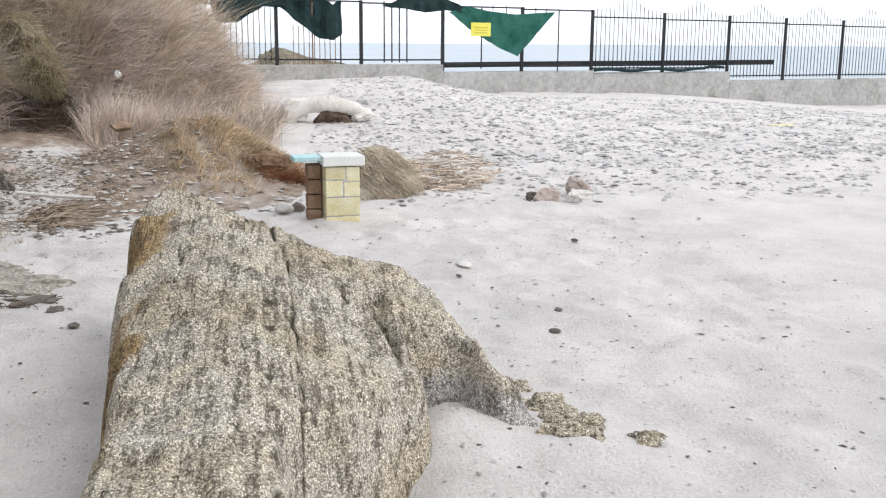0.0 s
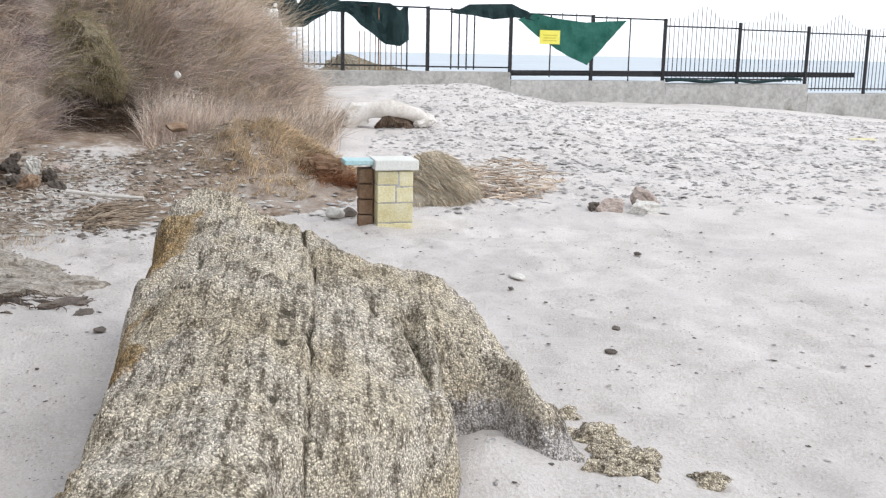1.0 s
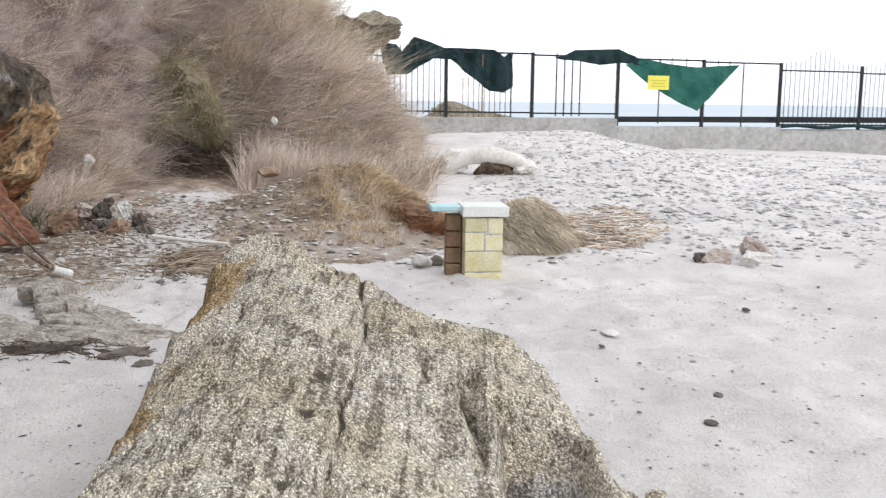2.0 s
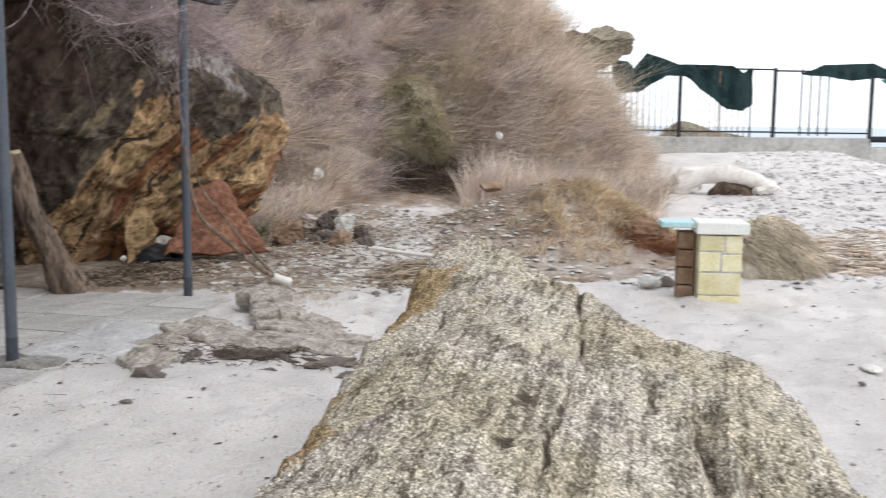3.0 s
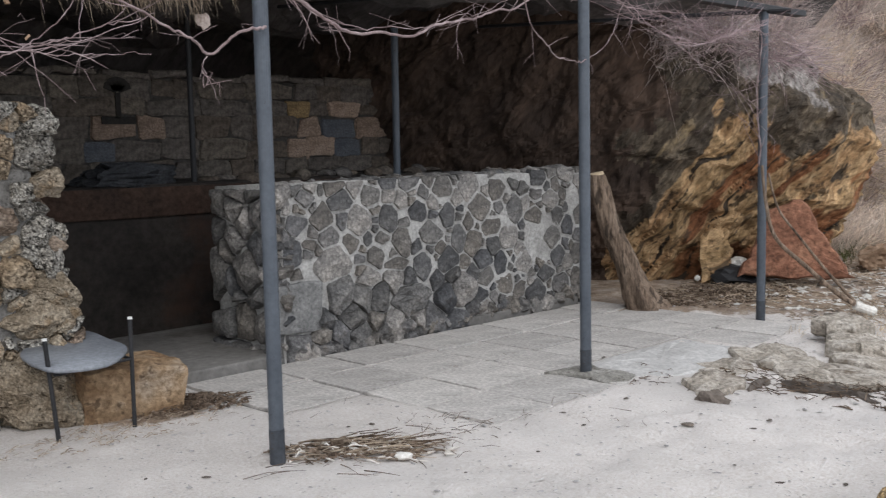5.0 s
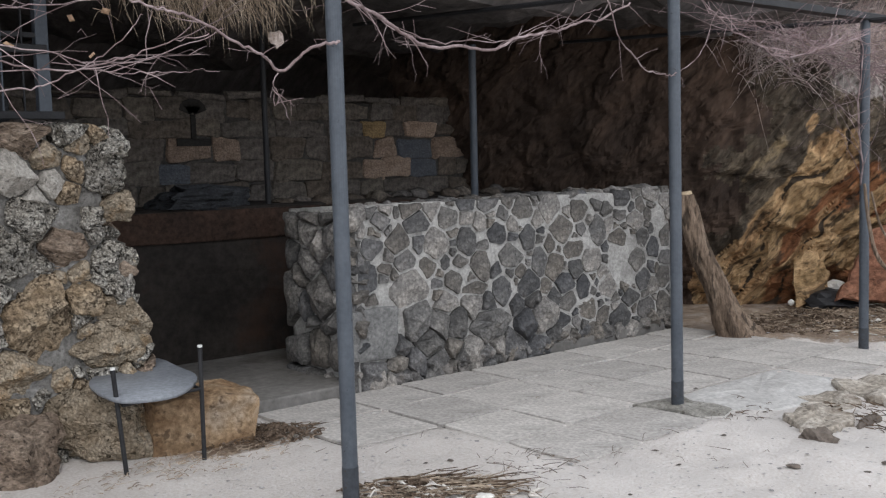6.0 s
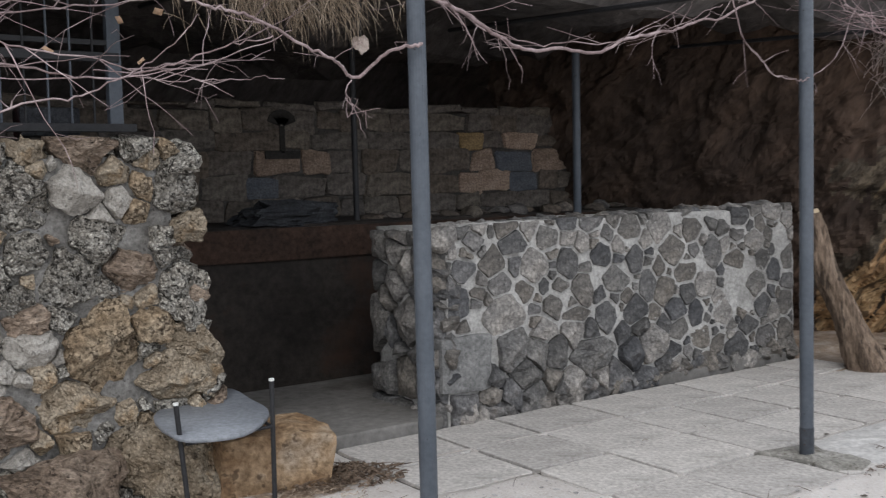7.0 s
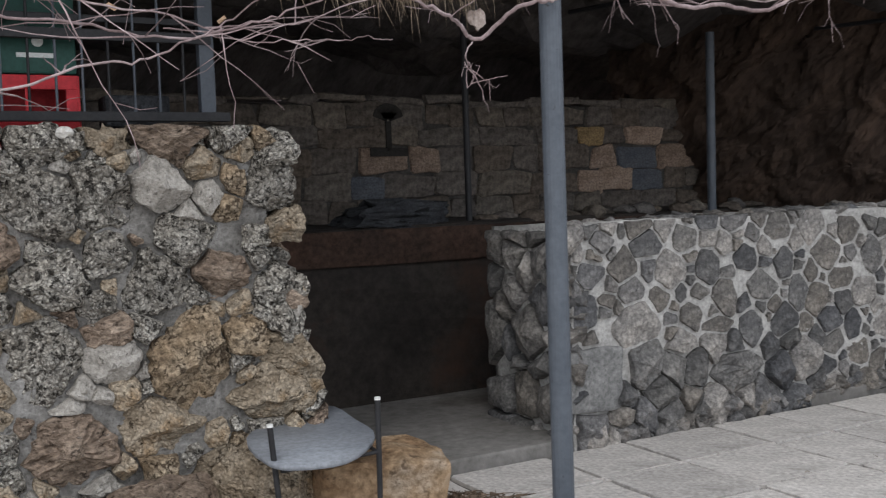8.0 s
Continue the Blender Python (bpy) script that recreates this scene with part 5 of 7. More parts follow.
vine([(0.0, -0.04, 2.12), (-0.16, -0.02, 2.06), (-0.30, 0.0, 1.96), (-0.42, -0.02, 2.02), (-0.60, -0.03, 2.14), (-0.78, -0.02, 2.20), (-1.0, 0.0, 2.24)], 0.017, 0.012, 10, 0.2, 3,
     "bare grape vine bent into a fork beside the post")
vine([(-0.30, 0.0, 1.96), (-0.33, -0.01, 1.92), (-0.30, 0.0, 1.87), (-0.32, 0.01, 1.83)], 0.006, 0.003, 10, 0.10, 4, "short dangling shoot of a bare vine")
vine([(1.86, -0.02, 2.46), (1.93, -0.03, 2.24), (2.1, -0.04, 2.11), (2.33, -0.05, 2.06), (2.55, -0.05, 2.08), (2.78, -0.04, 2.26), (2.98, 0.0, 2.5)], 0.009, 0.006, 12, 0.2, 5,
     "bare vine looped round the second post")
vine([(-2.2, -0.05, 2.12), (-1.8, -0.04, 2.00), (-1.45, -0.05, 1.94), (-1.1, -0.03, 1.94), (-0.85, -0.02, 2.04), (-0.62, -0.02, 2.12)], 0.010, 0.006, 20, 0.34, 6, VL)
vine([(-2.1, 0.05, 2.02), (-1.6, 0.0, 2.06), (-1.25, 0.0, 1.97), (-0.9, 0.05, 2.0), (-0.5, 0.1, 2.16)], 0.008, 0.005, 18, 0.36, 7, VL)
vine([(-1.9, -0.15, 1.72), (-1.6, -0.1, 1.80), (-1.3, -0.05, 1.88), (-1.05, 0.0, 2.02), (-0.85, 0.1, 2.2)], 0.009, 0.005, 10, 0.28, 8, VL)
vine([(-2.4, 0.2, 2.25), (-1.7, 0.2, 2.15), (-1.2, 0.25, 2.2), (-0.6, 0.3, 2.32), (0.2, 0.3, 2.4)], 0.009, 0.005, 26, 0.34, 9, VL)
vine([(-1.25, 0.0, 1.95), (-0.98, -0.03, 1.93), (-0.75, -0.04, 1.97), (-0.6, -0.03, 1.95)], 0.005, 0.003, 8, 0.14, 10, VL)
vine([(2.9, 0.05, 2.5), (3.2, 0.0, 2.36), (3.6, -0.05, 2.24), (4.1, -0.05, 2.30), (4.7, 0.0, 2.4), (5.3, 0.05, 2.36), (6.0, 0.1, 2.2)], 0.012, 0.007, 95, 0.42, 11, VL, 0.2, bark=SHOOT)
vine([(3.3, 0.3, 2.55), (4.0, 0.2, 2.4), (4.6, 0.15, 2.36), (5.1, 0.1, 2.24), (5.6, 0.0, 2.10), (6.2, -0.1, 2.0)], 0.010, 0.005, 110, 0.42, 12,
     "dense tangle of bare vine shoots over the end post", 0.25, bark=SHOOT)
vine([(4.4, 0.4, 2.5), (5.0, 0.35, 2.3), (5.6, 0.3, 2.25), (6.3, 0.3, 2.3)], 0.008, 0.005, 125, 0.55, 13, "dense tangle of bare vine shoots over the end post", bark=SHOOT)
vine([(-2.6, 0.5, 2.15), (-2.0, 0.45, 2.3), (-1.5, 0.5, 2.25), (-1.0, 0.55, 2.4)], 0.008, 0.005, 70, 0.45, 16, VL, bark=SHOOT)
vine([(4.95, 0.05, 1.3), (4.93, 0.06, 1.7), (4.97, 0.07, 2.1), (5.05, 0.12, 2.5)], 0.016, 0.012, 26, 0.5, 14, "vine stem climbing beside the end post", 0.3)
vine([(3.5, 0.02, 2.3), (4.0, 0.0, 2.05), (4.5, 0.02, 1.92), (4.95, 0.05, 1.75)], 0.007, 0.004, 16, 0.4, 15, VL)
rnd = random.Random(5)
leaf = Soup()
for k in range(5):
    p = Vector((rnd.uniform(-1.5, -0.7), rnd.uniform(-0.05, 0.2), rnd.uniform(2.02, 2.25)))
    a, b = Vector((rnd.uniform(-1, 1), rnd.uniform(-1, 1), -0.8)).normalized() * 0.04, Vector((rnd.uniform(-1, 1), rnd.uniform(-1, 1), 0.3)).normalized() * 0.022
    i = len(leaf.v)
    n = a.cross(b).normalized() * 0.006
    leaf.v += [p, p + a * 0.5 + b, p + a, p + a * 0.5 - b, p + a * 0.5 + n]
    leaf.f += [(i, i + 1, i + 4), (i + 1, i + 2, i + 4), (i + 2, i + 3, i + 4), (i + 3, i, i + 4)]
tagged(leaf.make("withered_leaves", BROWN_STONE), "a few withered tan leaves left on the vine", "leaves", kind="stuff")

# dry grass hanging from the rock lip over the cave mouth
rng = np.random.default_rng(21)
n = 800
roots = np.stack([rng.normal(0.22, 0.26, n), rng.normal(1.6, 0.12, n), rng.normal(2.60, 0.07, n)], 1)
tagged(blades("hanging_grass", roots, np.stack([rng.normal(0, 0.35, n), rng.normal(-0.5, 0.3, n), rng.normal(-0.6, 0.3, n)], 1), 0.15, 0.0028, TWIG,
              rng.normal(0, 0.2, (n, 3)) + np.array([0, 0, -0.5]), rng), "dry grass hanging from the lip of the cave roof", "dry grass", kind="stuff")

lump = empty("hanging_lump", (0.68, 1.6, 2.34))
part("lump", crag((0.032, 0.03, 0.058), 31, 0.3, 3), PINK_STONE, lump, "greyish-white lump")
part("cord", rod((0, 0, 0.04), (0.01, 0, 0.55), 0.004, 6), BLACK, lump, "thin dark cord")
tagged(lump, "whitish lump hanging from the cave roof on a cord", "hanging lump")

# ---- things by the low wall ----
def log_thing():
    ob = empty("log", (4.93, 1.42, 0.0))
    bm = bmesh.new()
    line = smooth_line([(0.10, -0.20, -0.02), (0.02, -0.08, 0.35), (-0.10, 0.04, 0.75), (-0.19, 0.15, 1.24)], 14)
    rings = []
    for k, p in enumerate(line):
        t = k / (len(line) - 1)
        r = 0.15 - 0.055 * t + 0.25 * max(0, 0.25 - t)
        ring = []
        for s in range(44):
            w = 2 * math.pi * s / 44
            ridge = abs(noise.noise(Vector((math.cos(w) * 4.2, math.sin(w) * 4.2, t * 5 + 3.0)))) + 0.6 * abs(noise.noise(Vector((math.cos(w) * 9, math.sin(w) * 9, t * 11))))
            root = 0.55 * max(0, 0.35 - t) / 0.35 * math.exp(-((math.atan2(math.sin(w + 0.7), math.cos(w + 0.7))) / 0.5) ** 2)
            rr = r * (1 + root - 0.24 * ridge + 0.24 * noise.noise(Vector((math.cos(w) * 1.6, math.sin(w) * 1.6, t * 3.0))) + 0.09 * noise.noise(Vector((math.cos(w) * 5, math.sin(w) * 5, t * 3))))
            ring.append(bm.verts.new(p + Vector((math.cos(w) * rr, math.sin(w) * rr * 0.9, 0))))
        rings.append(ring)
    for a, b in zip(rings, rings[1:]):
        for s in range(44):
            bm.faces.new((a[s], a[(s + 1) % 44], b[(s + 1) % 44], b[s]))
    part("trunk", bm, LOG_BARK, ob, smooth=True)
    top = line[-1]
    part("cut_end", rod(top - Vector((0, 0, 0.01)), top + Vector((-0.004, 0.004, 0.018)), 0.083, 16, 0.078), CUT, ob, "pale sawn end of the log")
    return tagged(ob, "rough brown tree trunk propped against the stone wall", "log")


log_thing()
def plate(name, outline, thick, seed, mat, label, at, turn=(0, 0, 0), rough=0.03, category="rock"):
    """A flat broken slab: a ragged outline in its own XY plane, thick downwards, its faces uneven."""
    rnd = random.Random(seed)
    ring = []
    for k in range(len(outline)):
        a, b = outline[k], outline[(k + 1) % len(outline)]
        n = max(2, int(math.hypot(b[0] - a[0], b[1] - a[1]) / 0.07))
        for m in range(n):
            t = m / n
            ring.append((a[0] + (b[0] - a[0]) * t + rnd.uniform(-rough, rough), a[1] + (b[1] - a[1]) * t + rnd.uniform(-rough, rough)))
    cx, cy = sum(p[0] for p in ring) / len(ring), sum(p[1] for p in ring) / len(ring)
    bm = bmesh.new()
    rows = []
    for f, z in ((0.86, -thick), (1.0, -thick * 0.75), (1.0, -thick * 0.2), (0.95, 0.0), (0.62, 0.01), (0.3, 0.012)):
        rows.append([bm.verts.new((cx + (x - cx) * f, cy + (y - cy) * f, z + rough * 0.8 * noise.fractal(Vector((x * f * 5 + seed, y * f * 5, z * 4)), 0.8, 2, 3))) for x, y in ring])
    for a, b in zip(rows, rows[1:]):
        for k in range(len(ring)):
            j = (k + 1) % len(ring)
            bm.faces.new((a[k], a[j], b[j], b[k]))
    bm.faces.new(rows[-1])
    bm.faces.new(rows[0][::-1])
    ob = part(name, bm, mat)
    ob.matrix_world = pose(*at, *turn)
    return tagged(ob, label, category)


plate("red_rock_slab", [(-0.62, -0.40), (0.52, -0.42), (0.22, 0.05), (0.02, 0.42), (-0.30, 0.28)], 0.22, 41, RED_ROCK, "rust-red slab of rock tilted against the cliff foot", (7.0, 0.66, 0.52), (82, 0, -62), 0.022)
fallen = part("ochre_rock_slab", crag((0.22, 0.18, 0.30), 43, 0.35), ROCK)
fallen.matrix_world = pose(6.85, 1.55, 0.22, 10, 25, 30)
tagged(fallen, "broken ochre block lying at the cliff foot", "rock")


def branch():
    ob = empty("fallen_branch", (5.66, -0.56, 0.06))
    o = Vector((5.66, -0.56, 0.06))
    main, fork = Soup(), Soup()
    main.tube([p - o for p in smooth_line([(5.68, -0.58, 0.07), (5.50, -0.42, 0.20), (5.22, -0.22, 0.48), (5.02, -0.06, 0.72), (4.95, -0.01, 1.0), (4.93, 0.02, 1.32)], 5)], 0.024, 0.012, 8)
    main.make("branch", LOG_BARK, ob, "bent grey branch leaning on the post", True)
    fork.tube([p - o for p in smooth_line([(5.60, -0.52, 0.12), (5.52, -0.30, 0.38), (5.34, -0.10, 0.72), (5.22, 0.02, 0.95), (5.10, 0.05, 1.25)], 5)], 0.015, 0.008, 8)
    fork.make("side_branch", LOG_BARK, ob, smooth=True)
    part("pale_end", rod(Vector((5.58, -0.50, 0.12)) - o, Vector((5.72, -0.61, 0.055)) - o, 0.036, 10, 0.040), WHITE_STONE, ob, "whitened butt end of the branch")
    return tagged(ob, "forked dead branch leaning on the end post", "branch")


branch()


def stone_thing(name, at, size, seed, mat, label, category="stone", group="", turn=(0, 0, 0), level=2, rough=0.2):
    ob = part(name, stone(size, seed, rough, level) if level < 4 else crag(size, seed, rough), mat)
    ob.matrix_world = pose(*at, *turn)
    return tagged(ob, label, category, group)


stone_thing("white_block", (7.0, 1.36, 0.22), (0.11, 0.10, 0.09), 51, WHITE_STONE, "white broken stone block lying on dark debris")
stone_thing("white_pebble", (6.62, 1.62, 0.07), (0.045, 0.04, 0.035), 52, WHITE_STONE, "small white stone at the cliff foot")
debris = part("dark_sheeting", stone((0.34, 0.30, 0.13), 53, 0.35, 3), BLACK)
debris.matrix_world = pose(6.95, 1.38, 0.07, 0, 0, 20)
tagged(debris, "crumpled black sheeting lying at the cliff foot", "sheeting")

RB = "stones heaped beside the path"
for k, (x, y, z, s, m) in enumerate([
    (8.35, 0.42, 0.26, (0.30, 0.24, 0.20), BROWN_STONE), (8.75, 0.30, 0.32, (0.25, 0.2, 0.13), PINK_STONE), (8.45, -0.03, 0.20, (0.13, 0.12, 0.09), DARK_STONE),
    (8.2, -0.30, 0.20, (0.16, 0.15, 0.16), BROWN_STONE), (8.15, -0.62, 0.16, (0.19, 0.15, 0.11), DARK_STONE), (8.6, -0.20, 0.36, (0.17, 0.15, 0.10), WHITE_STONE),
    (8.65, 0.05, 0.34, (0.12, 0.12, 0.09), DARK_STONE), (8.55, -0.42, 0.24, (0.12, 0.13, 0.09), DARK_STONE), (8.3, 0.10, 0.17, (0.10, 0.09, 0.07), DARK_STONE),
    (8.9, -0.5, 0.30, (0.11, 0.1, 0.07), PINK_STONE), (8.25, 0.86, 0.18, (0.12, 0.10, 0.08), DARK_STONE), (9.2, 0.2, 0.36, (0.1, 0.12, 0.08), DARK_STONE)]):
    what = {"brown_stone": "brown", "dark_stone": "dark", "pink_stone": "pinkish", "white_stone": "white"}[m.name]
    stone_thing("stone", (x, y, z - 0.03), [0.82 * c for c in s], 60 + k, m, what + " stone in the heap beside the soil path", group=RB, turn=(k * 20, 0, k * 47), level=4, rough=0.35)


def ragged(rx, ry, seed, n=9):
    rnd = random.Random(seed)
    return [(rx * math.cos(2 * math.pi * k / n) * rnd.uniform(0.7, 1.1), ry * math.sin(2 * math.pi * k / n) * rnd.uniform(0.7, 1.1)) for k in range(n)]


LB = "pale broken rock ledge at the edge of the paving"
for k, (x, y, z, rx, ry, th, tilt, rz) in enumerate([
    (4.25, -1.08, 0.10, 0.34, 0.26, 0.14, 3, 20), (4.62, -0.80, 0.17, 0.26, 0.22, 0.12, -4, 60), (4.05, -1.35, 0.035, 0.46, 0.30, 0.10, 2, 0),
    (2.75, -0.80, 0.035, 0.28, 0.18, 0.10, -3, 40), (3.42, -1.22, 0.040, 0.30, 0.50, 0.06, -2, -15), (3.50, -1.80, 0.035, 0.40, 0.42, 0.06, 2, -30),
    (3.75, -0.75, 0.022, 0.5, 0.3, 0.08, 1, 30), (3.20, -0.66, 0.025, 0.28, 0.20, 0.08, -2, 10)]):
    plate("rock_ledge", ragged(rx, ry, 200 + k), th, 81 + k, LEDGE, LB, (x, y, z), (tilt, tilt * 0.7, rz), 0.045)
for k, (x, y, rx, ry) in enumerate([(3.05, -1.52, 0.085, 0.42), (2.95, -1.02, 0.20, 0.07), (2.42, -0.98, 0.05, 0.10), (3.0, -2.0, 0.07, 0.2)]):
    ob = part("root_clod", stone((rx, ry, 0.07), 90 + k, 0.5, 3), DARK_STONE)
    ob.matrix_world = pose(x, y, -0.012, 0, 0, k * 10)
    tagged(ob, "dark soil and roots showing under the rock ledge", "soil clod")

plate("cement_patch", [(-0.64, 0.34), (-0.66, -0.02), (-0.36, -0.32), (0.08, -0.42), (0.42, -0.26), (0.68, -0.12), (0.74, 0.34), (0.05, 0.36)], 0.06, 95, SCREED, "grey cement patch with cracked edges beside the paving", (3.22, -0.18, 0.006), (0, 0, 0), 0.014, "cement patch")

plate("dirt_patch", [(-0.16, 0.22), (-0.12, -0.02), (-0.14, -0.24), (0.0, -0.32), (0.16, -0.26), (0.14, 0.0), (0.22, 0.16), (0.08, 0.18)], 0.03, 97, DAMP, "dark damp dirt round the foot of a steel post", (2.52, 0.0, 0.012), (0, 0, 0), 0.02, "dirt")

# ---- chair and stones at the foot of the rubble wall ----
def chair():
    ob = empty("broken_chair", (-0.34, 1.45, 0.0))
    o = Vector((-0.34, 1.45, 0))
    bm = bmesh.new()
    corners = smooth_line([(-0.64, 1.34, 0.40), (-0.56, 1.63, 0.42), (-0.08, 1.95, 0.42), (-0.05, 1.62, 0.405), (-0.10, 1.30, 0.40), (-0.34, 1.06, 0.385), (-0.57, 1.10, 0.385), (-0.64, 1.2, 0.395)], 4)[:-1]
    low = [bm.verts.new(p - o) for p in corners]
    high = [bm.verts.new(p - o + Vector((0, 0, 0.022))) for p in corners]
    c1 = bm.verts.new((0, 0.03, 0.385))
    c2 = bm.verts.new((0, 0.03, 0.412))
    for a in range(len(low)):
        b = (a + 1) % len(low)
        bm.faces.new((low[a], low[b], high[b], high[a]))
        bm.faces.new((high[a], high[b], c2))
        bm.faces.new((low[b], low[a], c1))
    part("seat", bm, SEAT, ob, "grey-blue moulded seat", True)
    for x, y, x2, y2, h in ((-0.57, 1.20, -0.62, 1.19, 0.555), (-0.155, 1.15, -0.13, 1.19, 0.605)):
        leg = part("leg", rod(Vector((x, y, -0.02)) - o, Vector((x2, y2, h)) - o, 0.0125, 10), BLACK, ob, "thin black tube leg")
        part("cap", rod(Vector((x2, y2, h)) - o, Vector((x2, y2, h + 0.012)) - o, 0.0135, 10), WHITE_TIP, leg, "white rubber cap")
    for x, y in ((-0.48, 1.62), (-0.08, 1.80)):
        part("leg", rod(Vector((x, y, -0.02)) - o, Vector((x, y, 0.40)) - o, 0.012, 8), BLACK, ob)
    for a, b in (((-0.57, 1.20, 0.36), (-0.155, 1.16, 0.385)), ((-0.57, 1.2, 0.36), (-0.48, 1.62, 0.385)), ((-0.155, 1.16, 0.385), (-0.08, 1.80, 0.385))):
        part("seat_bar", rod(Vector(a) - o, Vector(b) - o, 0.009, 8), BLACK, ob)
    return tagged(ob, "broken chair with grey-blue seat and black tube legs", "chair")


chair()
rusty = part("tan_boulder", box((0.60, 0.40, 0.36), 0.03, rough=0.035, cuts=5), RUSTY_BLOCK)
rusty.matrix_world = pose(-0.02, 1.50, 0.13, 3, 4, -10)
tagged(rusty, "flat-topped orange-brown block of rock under the broken chair", "boulder")
stone_thing("tan_boulder", (-0.42, 1.66, 0.10), (0.36, 0.22, 0.24), 102, RUBBLE_TAN, "weathered boulder at the foot of the rubble wall", "boulder", level=4, rough=0.34)
stone_thing("tan_boulder", (-1.05, 1.56, 0.12), (0.42, 0.24, 0.32), 103, RUBBLE_BROWN, "weathered brown boulder at the foot of the rubble wall", "boulder", level=4, rough=0.34)
stone_thing("tan_boulder", (-1.85, 1.50, 0.10), (0.45, 0.26, 0.30), 104, RUBBLE_TAN, "weathered boulder at the foot of the rubble wall", "boulder", level=4, rough=0.34)

# ---- rail, cage and crates on top of the rubble wall ----
cage = empty("metal_railing", (-0.5, 2.2, 1.905))
part("lower_rail", box((3.4, 0.05, 0.045), 0.004, (-1.62, 0.0, 0.0)), BLACK, cage)
part("upper_rail", box((3.2, 0.04, 0.05), 0.004, (-1.6, 0.0, 0.38)), BLACK, cage)
part("middle_rail", box((3.2, 0.03, 0.03), 0.004, (-1.6, 0.02, 0.46)), BLACK, cage)
part("end_post", box((0.075, 0.06, 0.9), 0.006, (-0.02, 0.03, 0.43)), STEEL, cage, "grey square steel post")
for k in range(26):
    part("bar", rod((-0.14 - k * 0.118, 0.0, 0.02), (-0.14 - k * 0.118 + 0.004, 0.0, 0.72), 0.0065, 6), STEEL if k % 3 else BLACK, cage)
tagged(cage, "dark steel railing with thin bars on the rubble wall", "railing")


def crate(name, at, size, mat, label, print_rows):
    ob = empty(name, at)
    w, d, h = size
    t = 0.018
    part("front", box((w, t, h * 0.34), 0.004, (0, -d / 2, h * 0.17)), mat, ob)
    part("front", box((w, t, h * 0.20), 0.004, (0, -d / 2, h * 0.90)), mat, ob)
    for x in (-w / 2 + 0.03, 0, w / 2 - 0.03):
        part("upright", box((0.05 if x else 0.012, t, h), 0.003, (x, -d / 2 + 0.001, h / 2)), mat, ob)
    for x in (-w / 2, w / 2):
        part("side", box((t, d, h), 0.004, (x, 0, h / 2)), mat, ob)
    part("back", box((w, t, h), 0.004, (0, d / 2, h / 2)), mat, ob)
    part("base", box((w, d, t), 0.004, (0, 0, t / 2)), mat, ob)
    for x, z, bw, bh in print_rows:
        part("print", box((bw, 0.004, bh), 0.001, (x, -d / 2 - t / 2 - 0.002, z)), PRINT, ob, "pale printed bar")
    return tagged(ob, label, "crate")


crate("red_crate", (-1.35, 2.45, 1.77), (0.46, 0.30, 0.335), RED_CRATE, "red plastic bottle crate standing behind the railing", [(0.02, 0.03, 0.22, 0.018), (0.0, 0.055, 0.12, 0.012)])
green = empty("green_crate", (-1.35, 2.45, 2.11))
part("body", box((0.46, 0.32, 0.44), 0.012, (0, 0, 0.22)), GREEN_CRATE, green)
part("emblem", rod((0.06, -0.165, 0.15), (0.06, -0.160, 0.15), 0.026, 14), PRINT, green, "pale round emblem")
part("print", box((0.17, 0.004, 0.022), 0.001, (0.05, -0.163, 0.085)), PRINT, green, "pale printed bar")
tagged(green, "dark green plastic crate stacked on a red one", "crate")
part_box = part("grey_box", box((0.32, 0.2, 0.16), 0.02, (-0.82, 2.5, 1.95)), SLATE)
tagged(part_box, "dusty grey box behind the railing", "box")

# ---- litter of twigs and leaves ----
def pebble(soup, x, y, z, s, rnd):
    i = len(soup.v)
    w = rnd.uniform(0, 6.28)
    a, b, c = s * rnd.uniform(0.7, 1.5), s * rnd.uniform(0.6, 1.0), s * rnd.uniform(0.25, 0.5)
    ca, sa = math.cos(w), math.sin(w)
    for k in range(6):
        t = k * math.pi / 3 + rnd.uniform(-0.3, 0.3)
        px, py = a * math.cos(t), b * math.sin(t)
        soup.v.append(Vector((x + px * ca - py * sa, y + px * sa + py * ca, z + c * rnd.uniform(-0.1, 0.3))))
    soup.v.append(Vector((x + rnd.uniform(-0.2, 0.2) * s, y, z + c)))
    soup.f += [(i + k, i + (k + 1) % 6, i + 6) for k in range(6)]


def litter(name, cx, cy, rx, ry, count, length, r, seed, mat, label, turn=0.0, lift=0.02, spread=0.9, lie=0.0):
    rnd = random.Random(seed)
    soup = Soup()
    for _ in range(count):
        a, q = rnd.uniform(0, 2 * math.pi), rnd.random() ** 0.7
        u, v = rx * q * math.cos(a), ry * q * math.sin(a)
        x, y = cx + u * math.cos(lie) - v * math.sin(lie), cy + u * math.sin(lie) + v * math.cos(lie)
        w = turn + rnd.gauss(0, spread)
        n = length * rnd.uniform(0.3, 1.3)
        z = ground_z(x, y) + rnd.uniform(0.002, lift) * (1.2 - q)
        d = Vector((math.cos(w), math.sin(w), rnd.uniform(-0.12, 0.18)))
        p = Vector((x, y, z + 0.008))
        soup.tube([p, p + d * n * 0.5 + Vector((rnd.uniform(-0.01, 0.01), rnd.uniform(-0.01, 0.01), rnd.uniform(0, 0.012))), p + d * n], r * rnd.uniform(0.5, 1.4), r * 0.4, 4)
    return tagged(soup.make(name, mat), label, "twigs", kind="stuff")


